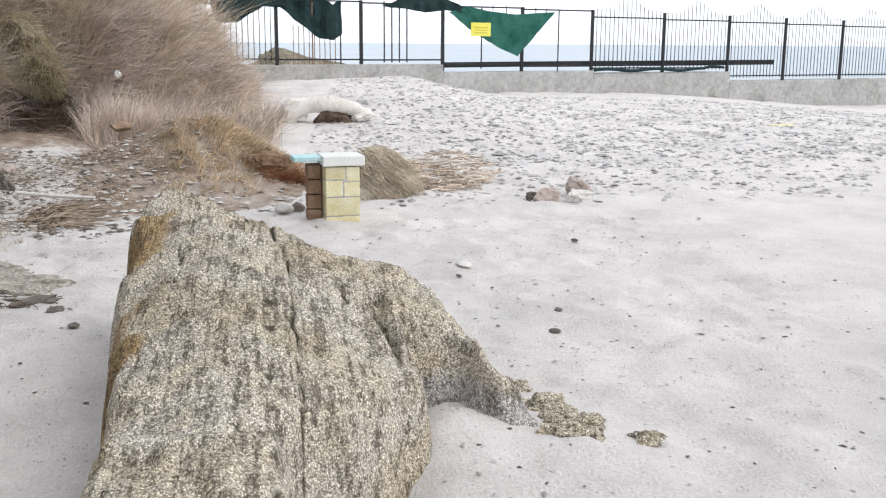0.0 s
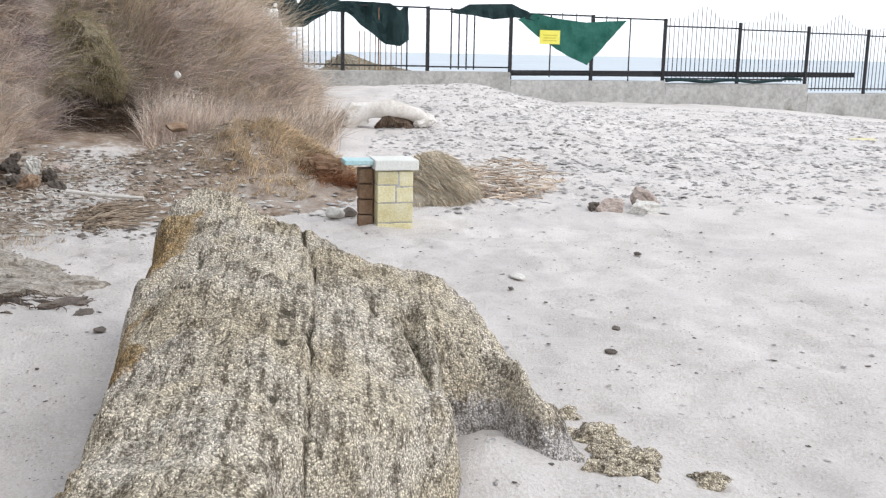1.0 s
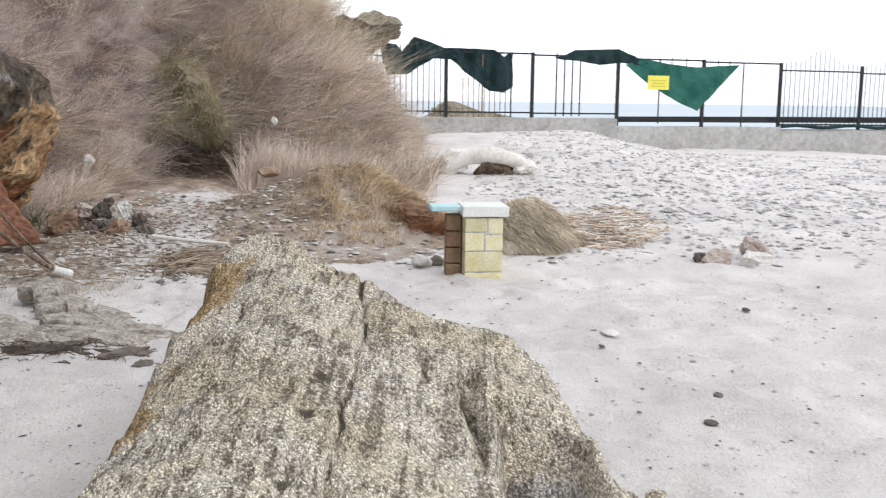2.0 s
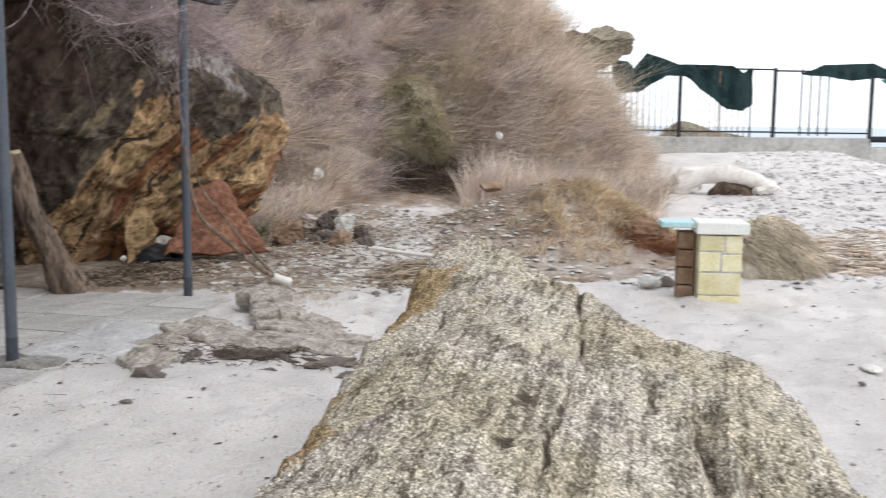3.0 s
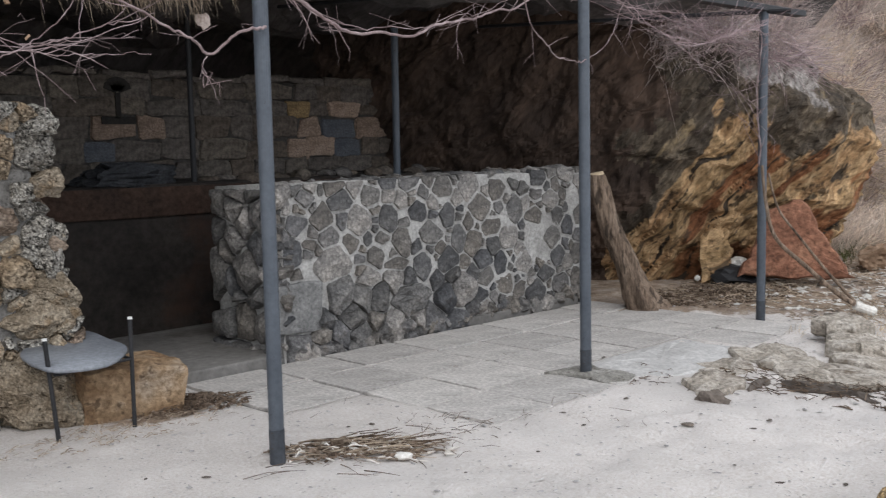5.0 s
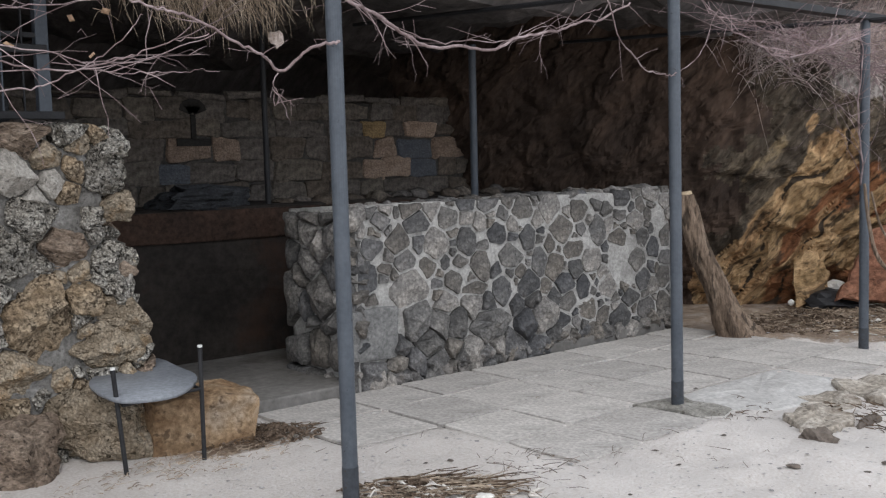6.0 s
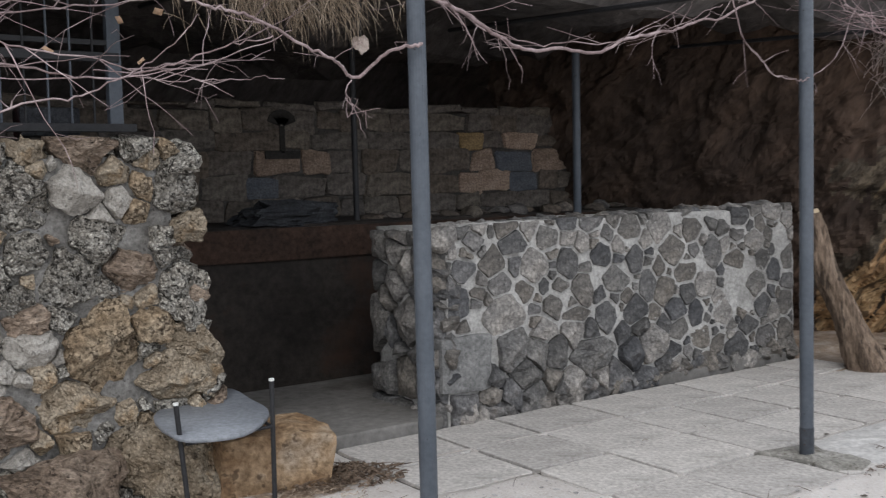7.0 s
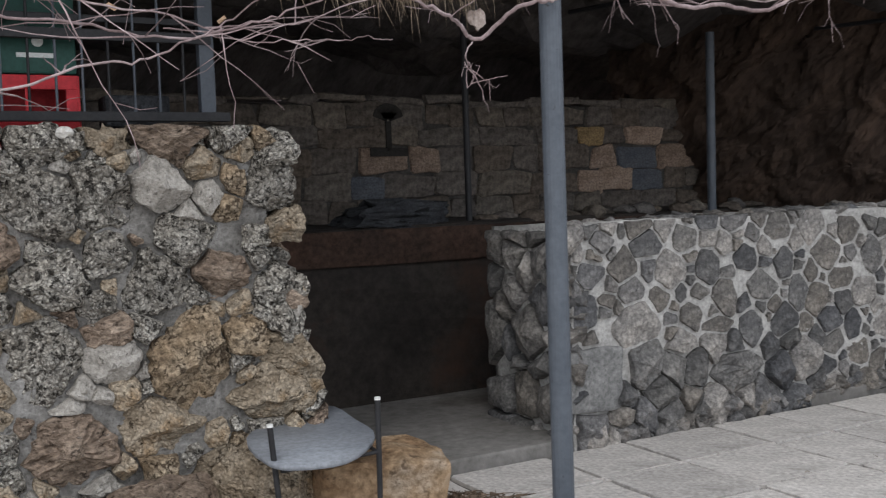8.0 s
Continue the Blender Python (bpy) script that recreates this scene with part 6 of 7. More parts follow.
litter("bark_chips", 0.33, -0.16, 0.44, 0.17, 150, 0.06, 0.007, 18, LOG_BARK, "brown bark chips and splinters beside the first post", -0.75, 0.05, 0.6, lie=-0.75)
litter("bark_chips", 0.38, -0.20, 0.46, 0.20, 75, 0.08, 0.007, 19, BLEACHED, "whitish wood splinters beside the first post", -0.75, 0.05, 0.6, lie=-0.75)
litter("twig_heap", 0.33, -0.14, 0.40, 0.16, 150, 0.17, 0.0034, 1, TWIG, "heap of dead twigs and bark beside the first post", -0.75, 0.06, 0.45, lie=-0.75)
litter("twig_heap", 0.36, -0.12, 0.38, 0.13, 60, 0.24, 0.005, 30, BARK, "dark brown sticks lying in the twig heap", -0.75, 0.07, 0.3, lie=-0.75)
litter("twig_scatter", 0.42, -0.22, 0.75, 0.32, 50, 0.20, 0.0024, 20, BARK, "long dark twigs strewn beside the first post", -0.75, 0.04, 0.8)
litter("twig_scatter", 0.8, -0.25, 0.7, 0.4, 60, 0.08, 0.002, 2, BARK, "loose twigs scattered on the sand", 0.3)
litter("twig_scatter", 0.28, 1.30, 0.42, 0.22, 200, 0.10, 0.0035, 3, BARK, "dark twigs and leaf litter by the cave step", 0.4, 0.03)
litter("twig_scatter", -0.25, 1.08, 0.75, 0.24, 260, 0.05, 0.0026, 4, TWIG, "dark twigs and leaf litter by the broken chair", 0.2, 0.03)
litter("leaf_litter", 0.36, 1.28, 0.34, 0.22, 260, 0.055, 0.008, 28, LOG_BARK, "brown dead leaves blown against the cave step", 0.4, 0.03, 2.0)
litter("twig_scatter", 1.6, 0.1, 1.6, 1.2, 70, 0.10, 0.0017, 5, BARK, "fine twigs scattered over the paving", 0.6, 0.01)
litter("leaf_litter", 3.05, -1.4, 0.30, 0.75, 260, 0.10, 0.004, 16, BARK, "dark roots and litter in the cracks of the rock ledge", 1.4, 0.05)
litter("leaf_litter", 2.62, -0.25, 0.35, 0.3, 110, 0.06, 0.003, 17, BARK, "dark dirt and litter round the second post", 0.4, 0.012)
litter("path_litter", 8.6, -0.7, 2.4, 1.6, 750, 0.12, 0.006, 25, TWIG, "broken stalks and dead leaves over the soil", 0.6, 0.03)
litter("path_litter", 8.0, -0.5, 2.6, 1.6, 550, 0.09, 0.008, 26, BLEACHED, "pale chips and broken stalks over the soil", 0.6, 0.03)
litter("leaf_litter", 6.2, 1.05, 1.0, 0.6, 1100, 0.05, 0.009, 29, BARK, "dark rotting leaves and bark below the cliff", 0.8, 0.03, 2.0)
litter("leaf_litter", 6.4, 0.9, 1.1, 0.9, 700, 0.12, 0.005, 6, TWIG, "litter of twigs and dead leaves below the cliff", 0.8, 0.05)
litter("leaf_litter", 6.0, -0.5, 1.0, 0.6, 500, 0.12, 0.004, 7, TWIG, "litter of twigs and dead leaves by the end post", 0.8, 0.04)
litter("stick_heap", 6.55, -1.45, 0.65, 0.40, 240, 0.34, 0.010, 8, TWIG, "heap of broken pale sticks on the soil", -0.9, 0.14)
litter("stick_heap", 8.6, 0.2, 1.3, 1.0, 380, 0.20, 0.006, 9, TWIG, "broken sticks among the heaped stones", 0.5, 0.05)
chips, dark_chips = Soup(), Soup()
rnd = random.Random(71)
for _ in range(3200):
    x, y = rnd.uniform(5.6, 11.5), rnd.gauss(-1.1, 1.3)
    if y < -4.1 or y > 1.2 or (x < 6.6 and y < -2.3):
        continue
    pebble(chips if rnd.random() < 0.68 else dark_chips, x, y, ground_z(x, y) + 0.004, 0.015 + 0.045 * rnd.random() ** 2, rnd)
tagged(chips.make("pale_chips", WHITE_STONE), "pale stone chips strewn over the soil path", "stone chips", kind="stuff")
tagged(dark_chips.make("dark_chips", DARK_STONE), "dark stone chips strewn over the soil path", "stone chips", kind="stuff")
pole = Soup()
pole.tube([(7.6, -0.85, 0.16), (7.45, -1.35, 0.13), (7.35, -1.75, 0.12)], 0.025, 0.018, 8)
tagged(pole.make("pale_pole", BLEACHED), "pale bleached pole lying on the soil", "pole")

# small stones lying on the sand and paving
rnd = random.Random(77)
peb = Soup()
for _ in range(2600):
    x, y = rnd.uniform(-3, 6), rnd.uniform(-8.5, 1.2)
    pebble(peb, x, y, ground_z(x, y) + 0.003, rnd.choice((0.005, 0.006, 0.008, 0.01, 0.016)), rnd)
for _ in range(1600):
    x, y = rnd.uniform(-1.2, 5.5), rnd.uniform(-3.2, 0.9)
    pebble(peb, x, y, ground_z(x, y) + (0.08 if 0.5 < x < 5.1 and y > -0.4 and under_slab(x, y) else 0.003), rnd.choice((0.004, 0.005, 0.007, 0.009)), rnd)
tagged(peb.make("pebbles", SHINGLE), "small pebbles scattered on the sand", "pebbles", kind="stuff")
dark = Soup()
for _ in range(520):
    x, y = rnd.uniform(-2.5, 7), rnd.uniform(-8.5, 0.3)
    pebble(dark, x, y, ground_z(x, y) + 0.002, rnd.choice((0.005, 0.007, 0.010, 0.013, 0.02)), rnd)
tagged(dark.make("dark_flakes", DARK_STONE), "dark flakes of stone and driftwood on the sand", "stone flakes", kind="stuff")
for k, (x, y, s) in enumerate([(2.21, -5.72, 0.06), (1.67, -5.53, 0.06), (2.9, -5.39, 0.02), (2.75, -2.15, 0.11), (2.3, -2.35, 0.07), (-0.15, -5.12, 0.065), (1.9, -1.15, 0.045), (4.6, -6.6, 0.06), (3.3, -5.2, 0.04)]):
    stone_thing("flat_stone", (x, y, ground_z(x, y) + 0.012), (s, s * 0.62, s * 0.25), 120 + k, DARK_STONE, "dark flat stone lying on the pale sand", group="dark stones on the sand", turn=(0, 0, k * 50))
stone_thing("flat_stone", (3.7, -5.32, 0.02), (0.10, 0.08, 0.03), 131, WHITE_STONE, "pale flat stone lying on the sand")
stone_thing("flat_stone", (0.44, -0.43, 0.02), (0.055, 0.05, 0.02), 132, WHITE_STONE, "pale flat stone beside the twig heap")
stone_thing("white_stone", (6.72, -3.88, 0.05), (0.13, 0.11, 0.09), 133, WHITE_STONE, "white stone lying on the sand near the pedestal")
stone_thing("dark_clod", (6.85, -4.02, 0.04), (0.12, 0.10, 0.06), 134, DARK_STONE, "dark clod lying beside a white stone", "soil clod")


# ---- the yellow block pedestal ----
def pedestal():
    ob = empty("pedestal", (6.27, -4.47, -0.05), 6)
    for k, (y0, y1, z0, z1) in enumerate([(-0.185, 0.185, 0.0, 0.10), (-0.185, 0.185, 0.108, 0.305), (-0.185, -0.01, 0.313, 0.47), (0.0, 0.185, 0.313, 0.49), (-0.185, -0.04, 0.478, 0.635), (-0.03, 0.185, 0.498, 0.635)]):
        part("block", box((0.36, y1 - y0, z1 - z0), 0.009, (0, (y0 + y1) / 2, (z0 + z1) / 2), rough=0.006, cuts=2), YELLOW_BLOCK, ob)
    part("core", box((0.352, 0.362, 0.63), 0.0, (0.0, 0, 0.315)), MORTAR, ob, "grey mortar core")
    part("cap", box((0.44, 0.45, 0.105), 0.012, (0, -0.01, 0.70), rough=0.004, cuts=2), CAP, ob, "white painted concrete cap")
    for k in range(4):
        part("side_block", box((0.17, 0.15, 0.155), 0.014, (0.09, 0.272, 0.08 + k * 0.162), rough=0.008, cuts=2), BROWN_BLOCK, ob, "bare brown block")
    part("side_cap", box((0.30, 0.30, 0.05), 0.01, (0.05, 0.36, 0.715), rough=0.004, cuts=2), CAP_BLUE, ob, "pale blue painted cap slab")
    return tagged(ob, "yellow block pedestal with white and blue cap slabs", "pedestal")


pedestal()

# ---- mound, brush heaps and driftwood ----
def grass_patch(name, count, fn, length, width, mat, seed, label, lean, upright=1.0):
    rng = np.random.default_rng(seed)
    roots, dirs = [], []
    while len(roots) < count:
        x, y, spread = fn(rng)
        c = rng.normal(0, 0.35, 3)
        for _ in range(12):
            px, py = x + rng.normal(0, 0.05), y + rng.normal(0, 0.05)
            roots.append((px, py, ground_z(px, py) - 0.01))
            dirs.append(np.array([0, 0, upright]) + c * spread + rng.normal(0, 0.35, 3) * spread + np.array(lean))
    roots, dirs = np.array(roots[:count]), np.array(dirs[:count])
    bend = rng.normal(0, 0.2, (count, 3)) + np.array([lean[0], lean[1], -0.3])
    return tagged(blades(name, roots, dirs, length, width, mat, bend, rng), label, "dry grass", kind="stuff")


grass_patch("mound_grass", 2600, lambda r: (r.normal(9.5, 0.35), r.normal(-3.5, 0.42), 0.8), 0.20, 0.007, TAN_GRASS, 31, "tan dry grass drooping over the earth mound", (-0.35, -0.25, 0), 0.8)
grass_patch("mound_grass", 420, lambda r: (r.normal(8.9, 0.3), r.normal(-2.8, 0.25), 0.7), 0.30, 0.005, TAN_GRASS, 32, "tall tan dry grass on the side of the earth mound", (-0.2, -0.1, 0), 1.0)
grass_patch("mound_grass", 500, lambda r: (r.choice([7.9, 8.2, 8.0, 8.4]) + r.normal(0, 0.10), r.choice([-3.0, -2.6, -3.4]) + r.normal(0, 0.10), 1.0), 0.16, 0.005, TAN_GRASS, 39, "tufts of tan dry grass on the bare soil of the mound", (-0.1, -0.1, 0), 0.7)
grass_patch("path_weeds", 900, lambda r: (r.normal(9.4, 0.4), r.normal(1.25, 0.25), 0.7), 0.22, 0.006, GREEN, 33, "low green weeds by the cliff foot", (0, 0, 0), 1.0)
grass_patch("path_grass", 2600, lambda r: (r.uniform(8.8, 11.5), r.uniform(0.9, 1.9), 0.6), 0.55, 0.006, REED, 34, "dry tan grass at the foot of the hillside", (-0.1, -0.2, 0), 1.0)
grass_patch("path_grass", 2600, lambda r: (r.uniform(12.5, 15.5), r.uniform(-3.9, -1.6), 0.6), 0.65, 0.007, REED_STEM, 35, "dry brush at the foot of the hillside", (-0.1, -0.2, 0), 1.0)
grass_patch("sand_grass", 420, lambda r: (r.normal(5.2, 0.35), r.normal(-0.95, 0.2), 0.8), 0.10, 0.003, STRAW, 36, "short dry grass in the sand by the rock step", (0, 0, 0), 1.0)
grass_patch("standing_reeds", 3800, lambda r: (r.normal(13.2, 0.45), -0.85 - abs(r.normal(0, 1.0)), 0.6), 0.85, 0.0055, REED, 38, "pale dry reeds standing at the foot of the hillside", (0, -0.03, 0.3), 1.4)
grass_patch("rust_grass", 1700, lambda r: (r.normal(8.95, 0.22), r.normal(-3.9, 0.20), 0.6), 0.22, 0.006, RUST, 37, "rust-brown matted grass drooping from the mound", (-0.45, -0.2, 0), 0.55)
hollow = part("mound_hollow", crag((0.22, 0.38, 0.17), 141, 0.7), BROWN_BLOCK)
hollow.matrix_world = pose(8.80, -3.80, 0.24, 0, 0, 10)
tagged(hollow, "rust-red lump of eroded earth in the mound", "soil clod")
stone_thing("ochre_stone", (9.9, -1.75, 0.72), (0.2, 0.17, 0.09), 142, BROWN_STONE, "ochre stone lying on the earth mound")


def brush_heap():
    ob = empty("brush_heap", (8.2, -5.05, 0.0))
    bm = crag((0.45, 0.41, 0.49), 151, 0.3)
    part("core", bm, HEAP, ob)
    rng = np.random.default_rng(41)
    n = 12000
    a = rng.normal(size=(n, 3))
    a[:, 2] = np.abs(a[:, 2]) - 0.15
    a /= np.linalg.norm(a, axis=1, keepdims=True)
    roots = a * np.array([0.58, 0.54, 0.58]) * (1 + 0.14 * np.array([noise.noise(Vector(q) * 2.5) for q in a]))[:, None] * rng.uniform(0.82, 1.0, (n, 1))
    dirs = a * 0.12 + np.array([-0.45, -0.75, -0.55]) + rng.normal(0, 0.28, (n, 3))
    blades("stalk_thatch", roots, dirs, 0.19, 0.0048, HEAP, rng.normal(0, 0.15, (n, 3)) + np.array([0, 0, -0.25]), rng, ob, "combed grey-tan stalks")
    return tagged(ob, "heap of matted grey-tan brush behind the pedestal", "brush heap")


brush_heap()
litter("reed_litter", 9.3, -6.0, 1.25, 0.70, 760, 0.26, 0.014, 21, REED_STEM, "washed-up red-brown reed stems lying on the shingle", 0.6, 0.20, 2.0)
litter("reed_litter", 10.4, -6.6, 1.3, 0.6, 480, 0.20, 0.010, 22, REED_STEM, "washed-up broken reeds lying on the shingle", 0.4, 0.05, 2.0)
litter("reed_litter", 9.6, -6.1, 1.4, 0.8, 300, 0.26, 0.013, 27, BLEACHED, "pale washed-up reed stems lying on the shingle", 0.4, 0.20, 2.0)
litter("mound_litter", 9.2, -2.5, 1.3, 1.0, 700, 0.12, 0.006, 23, TWIG, "broken stalks and litter over the earth mound", 0.6, 0.04)
litter("path_litter", 8.8, -1.6, 1.4, 1.0, 420, 0.12, 0.006, 24, TWIG, "broken stalks and litter on the soil path", 0.6, 0.03)

def driftwood():
    z = ground_z(15.4, -5.0)
    ob = empty("driftwood_log", (15.4, -5.0, z))
    trunk = Soup()
    trunk.tube(smooth_line([(0.1, 0.84, 0.05), (0.05, 0.66, 0.22), (0, 0.3, 0.34), (0, -0.1, 0.34), (0.05, -0.45, 0.26), (0.1, -0.76, 0.06)], 5), 0.19, 0.12, 14)
    for v in trunk.v:
        v += Vector(noise.noise_vector(v * 3.0)) * 0.05
    trunk.make("trunk", BLEACHED, ob, smooth=True)
    part("broken_end", crag((0.15, 0.20, 0.14), 67, 0.4, 3), BLEACHED, ob, "broken bleached end of the trunk").location = (0.08, -0.66, 0.12)
    part("broken_end", crag((0.20, 0.30, 0.24), 68, 0.4, 3), BLEACHED, ob, "broken bleached end of the trunk").location = (0.08, 0.62, 0.18)
    # Dark lump set in the opening to stand for the shade beneath the arch.
    under = crag((0.15, 0.46, 0.20), 66, 0.4, 3)
    part("rotten_heart", under, BARK, ob, "dark lump standing for the shade under the trunk").location = (0.08, -0.12, 0.10)
    return tagged(ob, "bleached white driftwood trunk lying on the shingle", "driftwood")


driftwood()
for k, (x, y, s, m) in enumerate([(7.25, -7.12, (0.13, 0.17, 0.10), PINK_STONE), (7.15, -7.45, (0.14, 0.20, 0.10), WHITE_STONE), (7.45, -7.55, (0.14, 0.18, 0.13), PINK_STONE), (7.35, -6.92, (0.08, 0.09, 0.06), DARK_STONE)]):
    stone_thing("rubble_block", (x, y, ground_z(x, y) + s[2] * 0.6), s, 160 + k, m, "worn " + m.name.split("_")[0] + "ish block of rubble lying on the beach", "stone", "blocks on the beach", (0, 0, k * 11), 4, 0.3)
yb = part("yellow_rag", stone((0.22, 0.30, 0.05), 171, 0.4, 2), YELLOW_BLOCK)
yb.matrix_world = pose(16.4, -15.2, ground_z(16.4, -15.2) + 0.02)
tagged(yb, "faded yellow scrap lying on the shingle", "scrap")

rnd = random.Random(99)
near_s, dark_s = Soup(), Soup()
for _ in range(21500):
    x = 6.9 + 17.6 * rnd.random() ** 1.5
    y = rnd.uniform(-2.9 - 0.12 * x, -6 - 0.75 * x)
    if rnd.random() > min(1, (x - 6.8) / 7):
        continue
    pebble(near_s if rnd.random() < 0.78 else dark_s, x, y, ground_z(x, y) + 0.002, 0.014 + 0.055 * rnd.random() ** 2.2, rnd)
tagged(near_s.make("shingle", SHINGLE), "pale grey shingle covering the beach bank", "shingle", kind="stuff")
tagged(dark_s.make("dark_shingle", SHINGLE_DARK), "dark stones among the pale shingle", "shingle", kind="stuff")

# boulders showing through the brush
def mossy_rock(x, y, z, size, seed, turn):
    ob = empty("hillside_rock", (x, y, z))
    body = part("rock_body", crag(size, seed, 0.35, 4), MOSS_ROCK, ob)
    lie = pose(0, 0, 0, 6, 8, turn)
    body.matrix_local = lie
    rng = np.random.default_rng(seed)
    co = np.array([lie @ v.co for v in body.data.vertices])
    co = co[rng.integers(0, len(co), 2600)]
    out = co / np.linalg.norm(co, axis=1, keepdims=True)
    coat = blades("moss_coat", co, out * 0.5 + np.array([-0.2, -0.1, -0.5]) + rng.normal(0, 0.4, (len(co), 3)), 0.16, 0.006, MOSS, rng.normal(0, 0.2, (len(co), 3)) + np.array([0, 0, -0.3]), rng, ob, "matted olive moss and dead grass")
    tagged(coat, kind="stuff")
    return tagged(ob, "olive mossy rock bulging out of the hillside above the hollow", "rock")


for k, (x, y, z, size) in enumerate([(14.1, 0.35, 1.78, (0.50, 0.62, 0.55)), (14.0, 0.05, 1.30, (0.42, 0.40, 0.42))]):
    mossy_rock(x, y, z, size, 480 + k, 25 * k)
for k, (x, y, z, s) in enumerate([(19.4, -2.75, 3.3, (0.8, 0.65, 0.28)), (19.0, -2.2, 3.05, (0.7, 0.7, 0.5))]):
    ob = stone_thing("hillside_rock", (x, y, z), s, 180 + k, MOSSY, "lichened tan rock jutting out of the hillside brush", "rock", turn=(0, 0, k * 33), level=4, rough=0.4)
stone_thing("white_scrap", (12.6, -1.4, 1.35), (0.06, 0.06, 0.07), 190, WHITE_STONE, "white scrap caught in the hillside brush", "scrap")
stone_thing("white_scrap", (11.5, 1.2, 0.75), (0.10, 0.09, 0.12), 191, WHITE_STONE, "white scrap caught in the brush by the path", "scrap")

# a scrubby bank behind the fence
far = part("far_bank", crag((1.6, 2.8, 1.5), 195, 0.4), MOSSY)
far.matrix_world = pose(33.0, -4.7, 0.5)
tagged(far, "brown scrubby bank of earth behind the fence", "earth bank")

# ---- fence along the sea wall ----
FA, FB = Vector((24.8, -4.2, 0)), Vector((31.9, -26.5, 0))
FD = (FB - FA).normalized()
FN = Vector((-FD.y, FD.x, 0))
F_TURN = math.degrees(math.atan2(FD.y, FD.x))


def on_fence(a, z, off=0.0):
    return FA + FD * a + FN * off + Vector((0, 0, z))


def sea_wall(a0, a1, top, thick, name, label, mat=CONCRETE):
    bm = box((a1 - a0, thick, top + 1.6), 0.03, rough=0.03, cuts=5)
    ob = part(name, bm, mat)
    c = on_fence((a0 + a1) / 2, (top - 1.6) / 2, thick / 2 - 0.1)
    ob.matrix_world = pose(c.x, c.y, c.z, 0, 0, F_TURN)
    return tagged(ob, label, "sea wall", kind="structure")


FOOT_Z = [(-6, 1.28), (5.3, 1.22), (5.32, 1.10), (11.0, 0.95), (17.0, 0.93), (17.02, 0.64), (40, 0.62)]


def fence_foot(a):
    return float(np.interp(a, [p[0] for p in FOOT_Z], [p[1] for p in FOOT_Z]))


sea_wall(-9, 5.3, 1.24, 0.5, "sea_wall_1", "weathered concrete sea wall under the fence")
sea_wall(5.3, 11.0, 1.0, 0.45, "sea_wall_2", "weathered concrete sea wall under the fence")
sea_wall(11.0, 17.1, 0.93, 0.45, "sea_wall_3", "weathered concrete sea wall under the fence")
sea_wall(17.1, 40, 0.60, 0.9, "sea_wall_4", "crumbling mossy concrete sea wall under the fence")
POSTS = [-5.6, -2.8, 0.0, 2.6, 5.32, 8.2, 10.95, 14.0, 17.0, 19.8, 22.85, 25.8, 28.8, 31.8]
fence = empty("sea_fence", on_fence(0, 1.2))
FO = on_fence(0, 1.2)
for a in POSTS:
    z0 = fence_foot(a - 0.02)
    c = on_fence(a, 0) - FO
    top = 3.12 - 0.012 * max(0, a)
    part("post", box((0.09, 0.09, top - z0 + 0.2), 0.006, (c.x, c.y, (top + z0 - 0.2) / 2 - 1.2), (0, 0, F_TURN)), BLACK, fence)
for a0, a1 in zip(POSTS, POSTS[1:]):
    z0, top = fence_foot(a0 + 0.1), 3.05 - 0.012 * max(0, a0)
    mid = on_fence((a0 + a1) / 2, 0) - FO
    full = a0 < -1 or a0 >= 10.9
    part("rail", box((a1 - a0 - 0.1, 0.035, 0.045), 0.004, (mid.x, mid.y, top - 1.2 - (0.16 if full else 0.0)), (0, 0, F_TURN)), BLACK, fence)
    part("rail", box((a1 - a0 - 0.1, 0.035, 0.045), 0.004, (mid.x, mid.y, z0 + 0.14 - 1.2), (0, 0, F_TURN)), BLACK, fence)
    if full and a0 < 24:
        n = 17
        for k in range(1, n):
            t = k / n
            a = a0 + (a1 - a0) * t
            p, q = on_fence(a, z0 + 0.06) - FO, on_fence(a, top + (0.10 + 0.42 * max(0, math.sin(math.pi * t)) ** 6 if a0 > 0 else 0.15)) - FO
            part("picket", rod(p, q, 0.015, 5, 0.012), BLACK, fence)
for a, z0, z1, m in ((1.08, 1.25, 3.0, BROWN_BLOCK), (1.95, 1.25, 3.08, BLACK), (3.35, 1.3, 3.08, BLACK), (3.6, 1.3, 3.0, BLACK), (3.85, 1.3, 3.0, BLACK), (4.1, 1.3, 3.08, BLACK), (6.7, 1.1, 3.0, BLACK), (9.6, 1.0, 2.95, BLACK), (7.1, 2.6, 3.05, BLACK), (7.6, 2.6, 3.05, BLACK), (8.7, 2.6, 3.02, BLACK), (9.1, 2.6, 3.0, BLACK)):
    part("stake", rod(on_fence(a, z0) - FO, on_fence(a, z1) - FO, 0.022 if z0 < 2 else 0.014, 6), m, fence)
for k in range(9):
    part("stake", rod(on_fence(0.5 + k * 0.16, 1.25) - FO, on_fence(0.5 + k * 0.16, 2.35) - FO, 0.014, 5), BROWN_BLOCK, fence)
tagged(fence, "black iron picket fence standing on the sea wall", "fence")


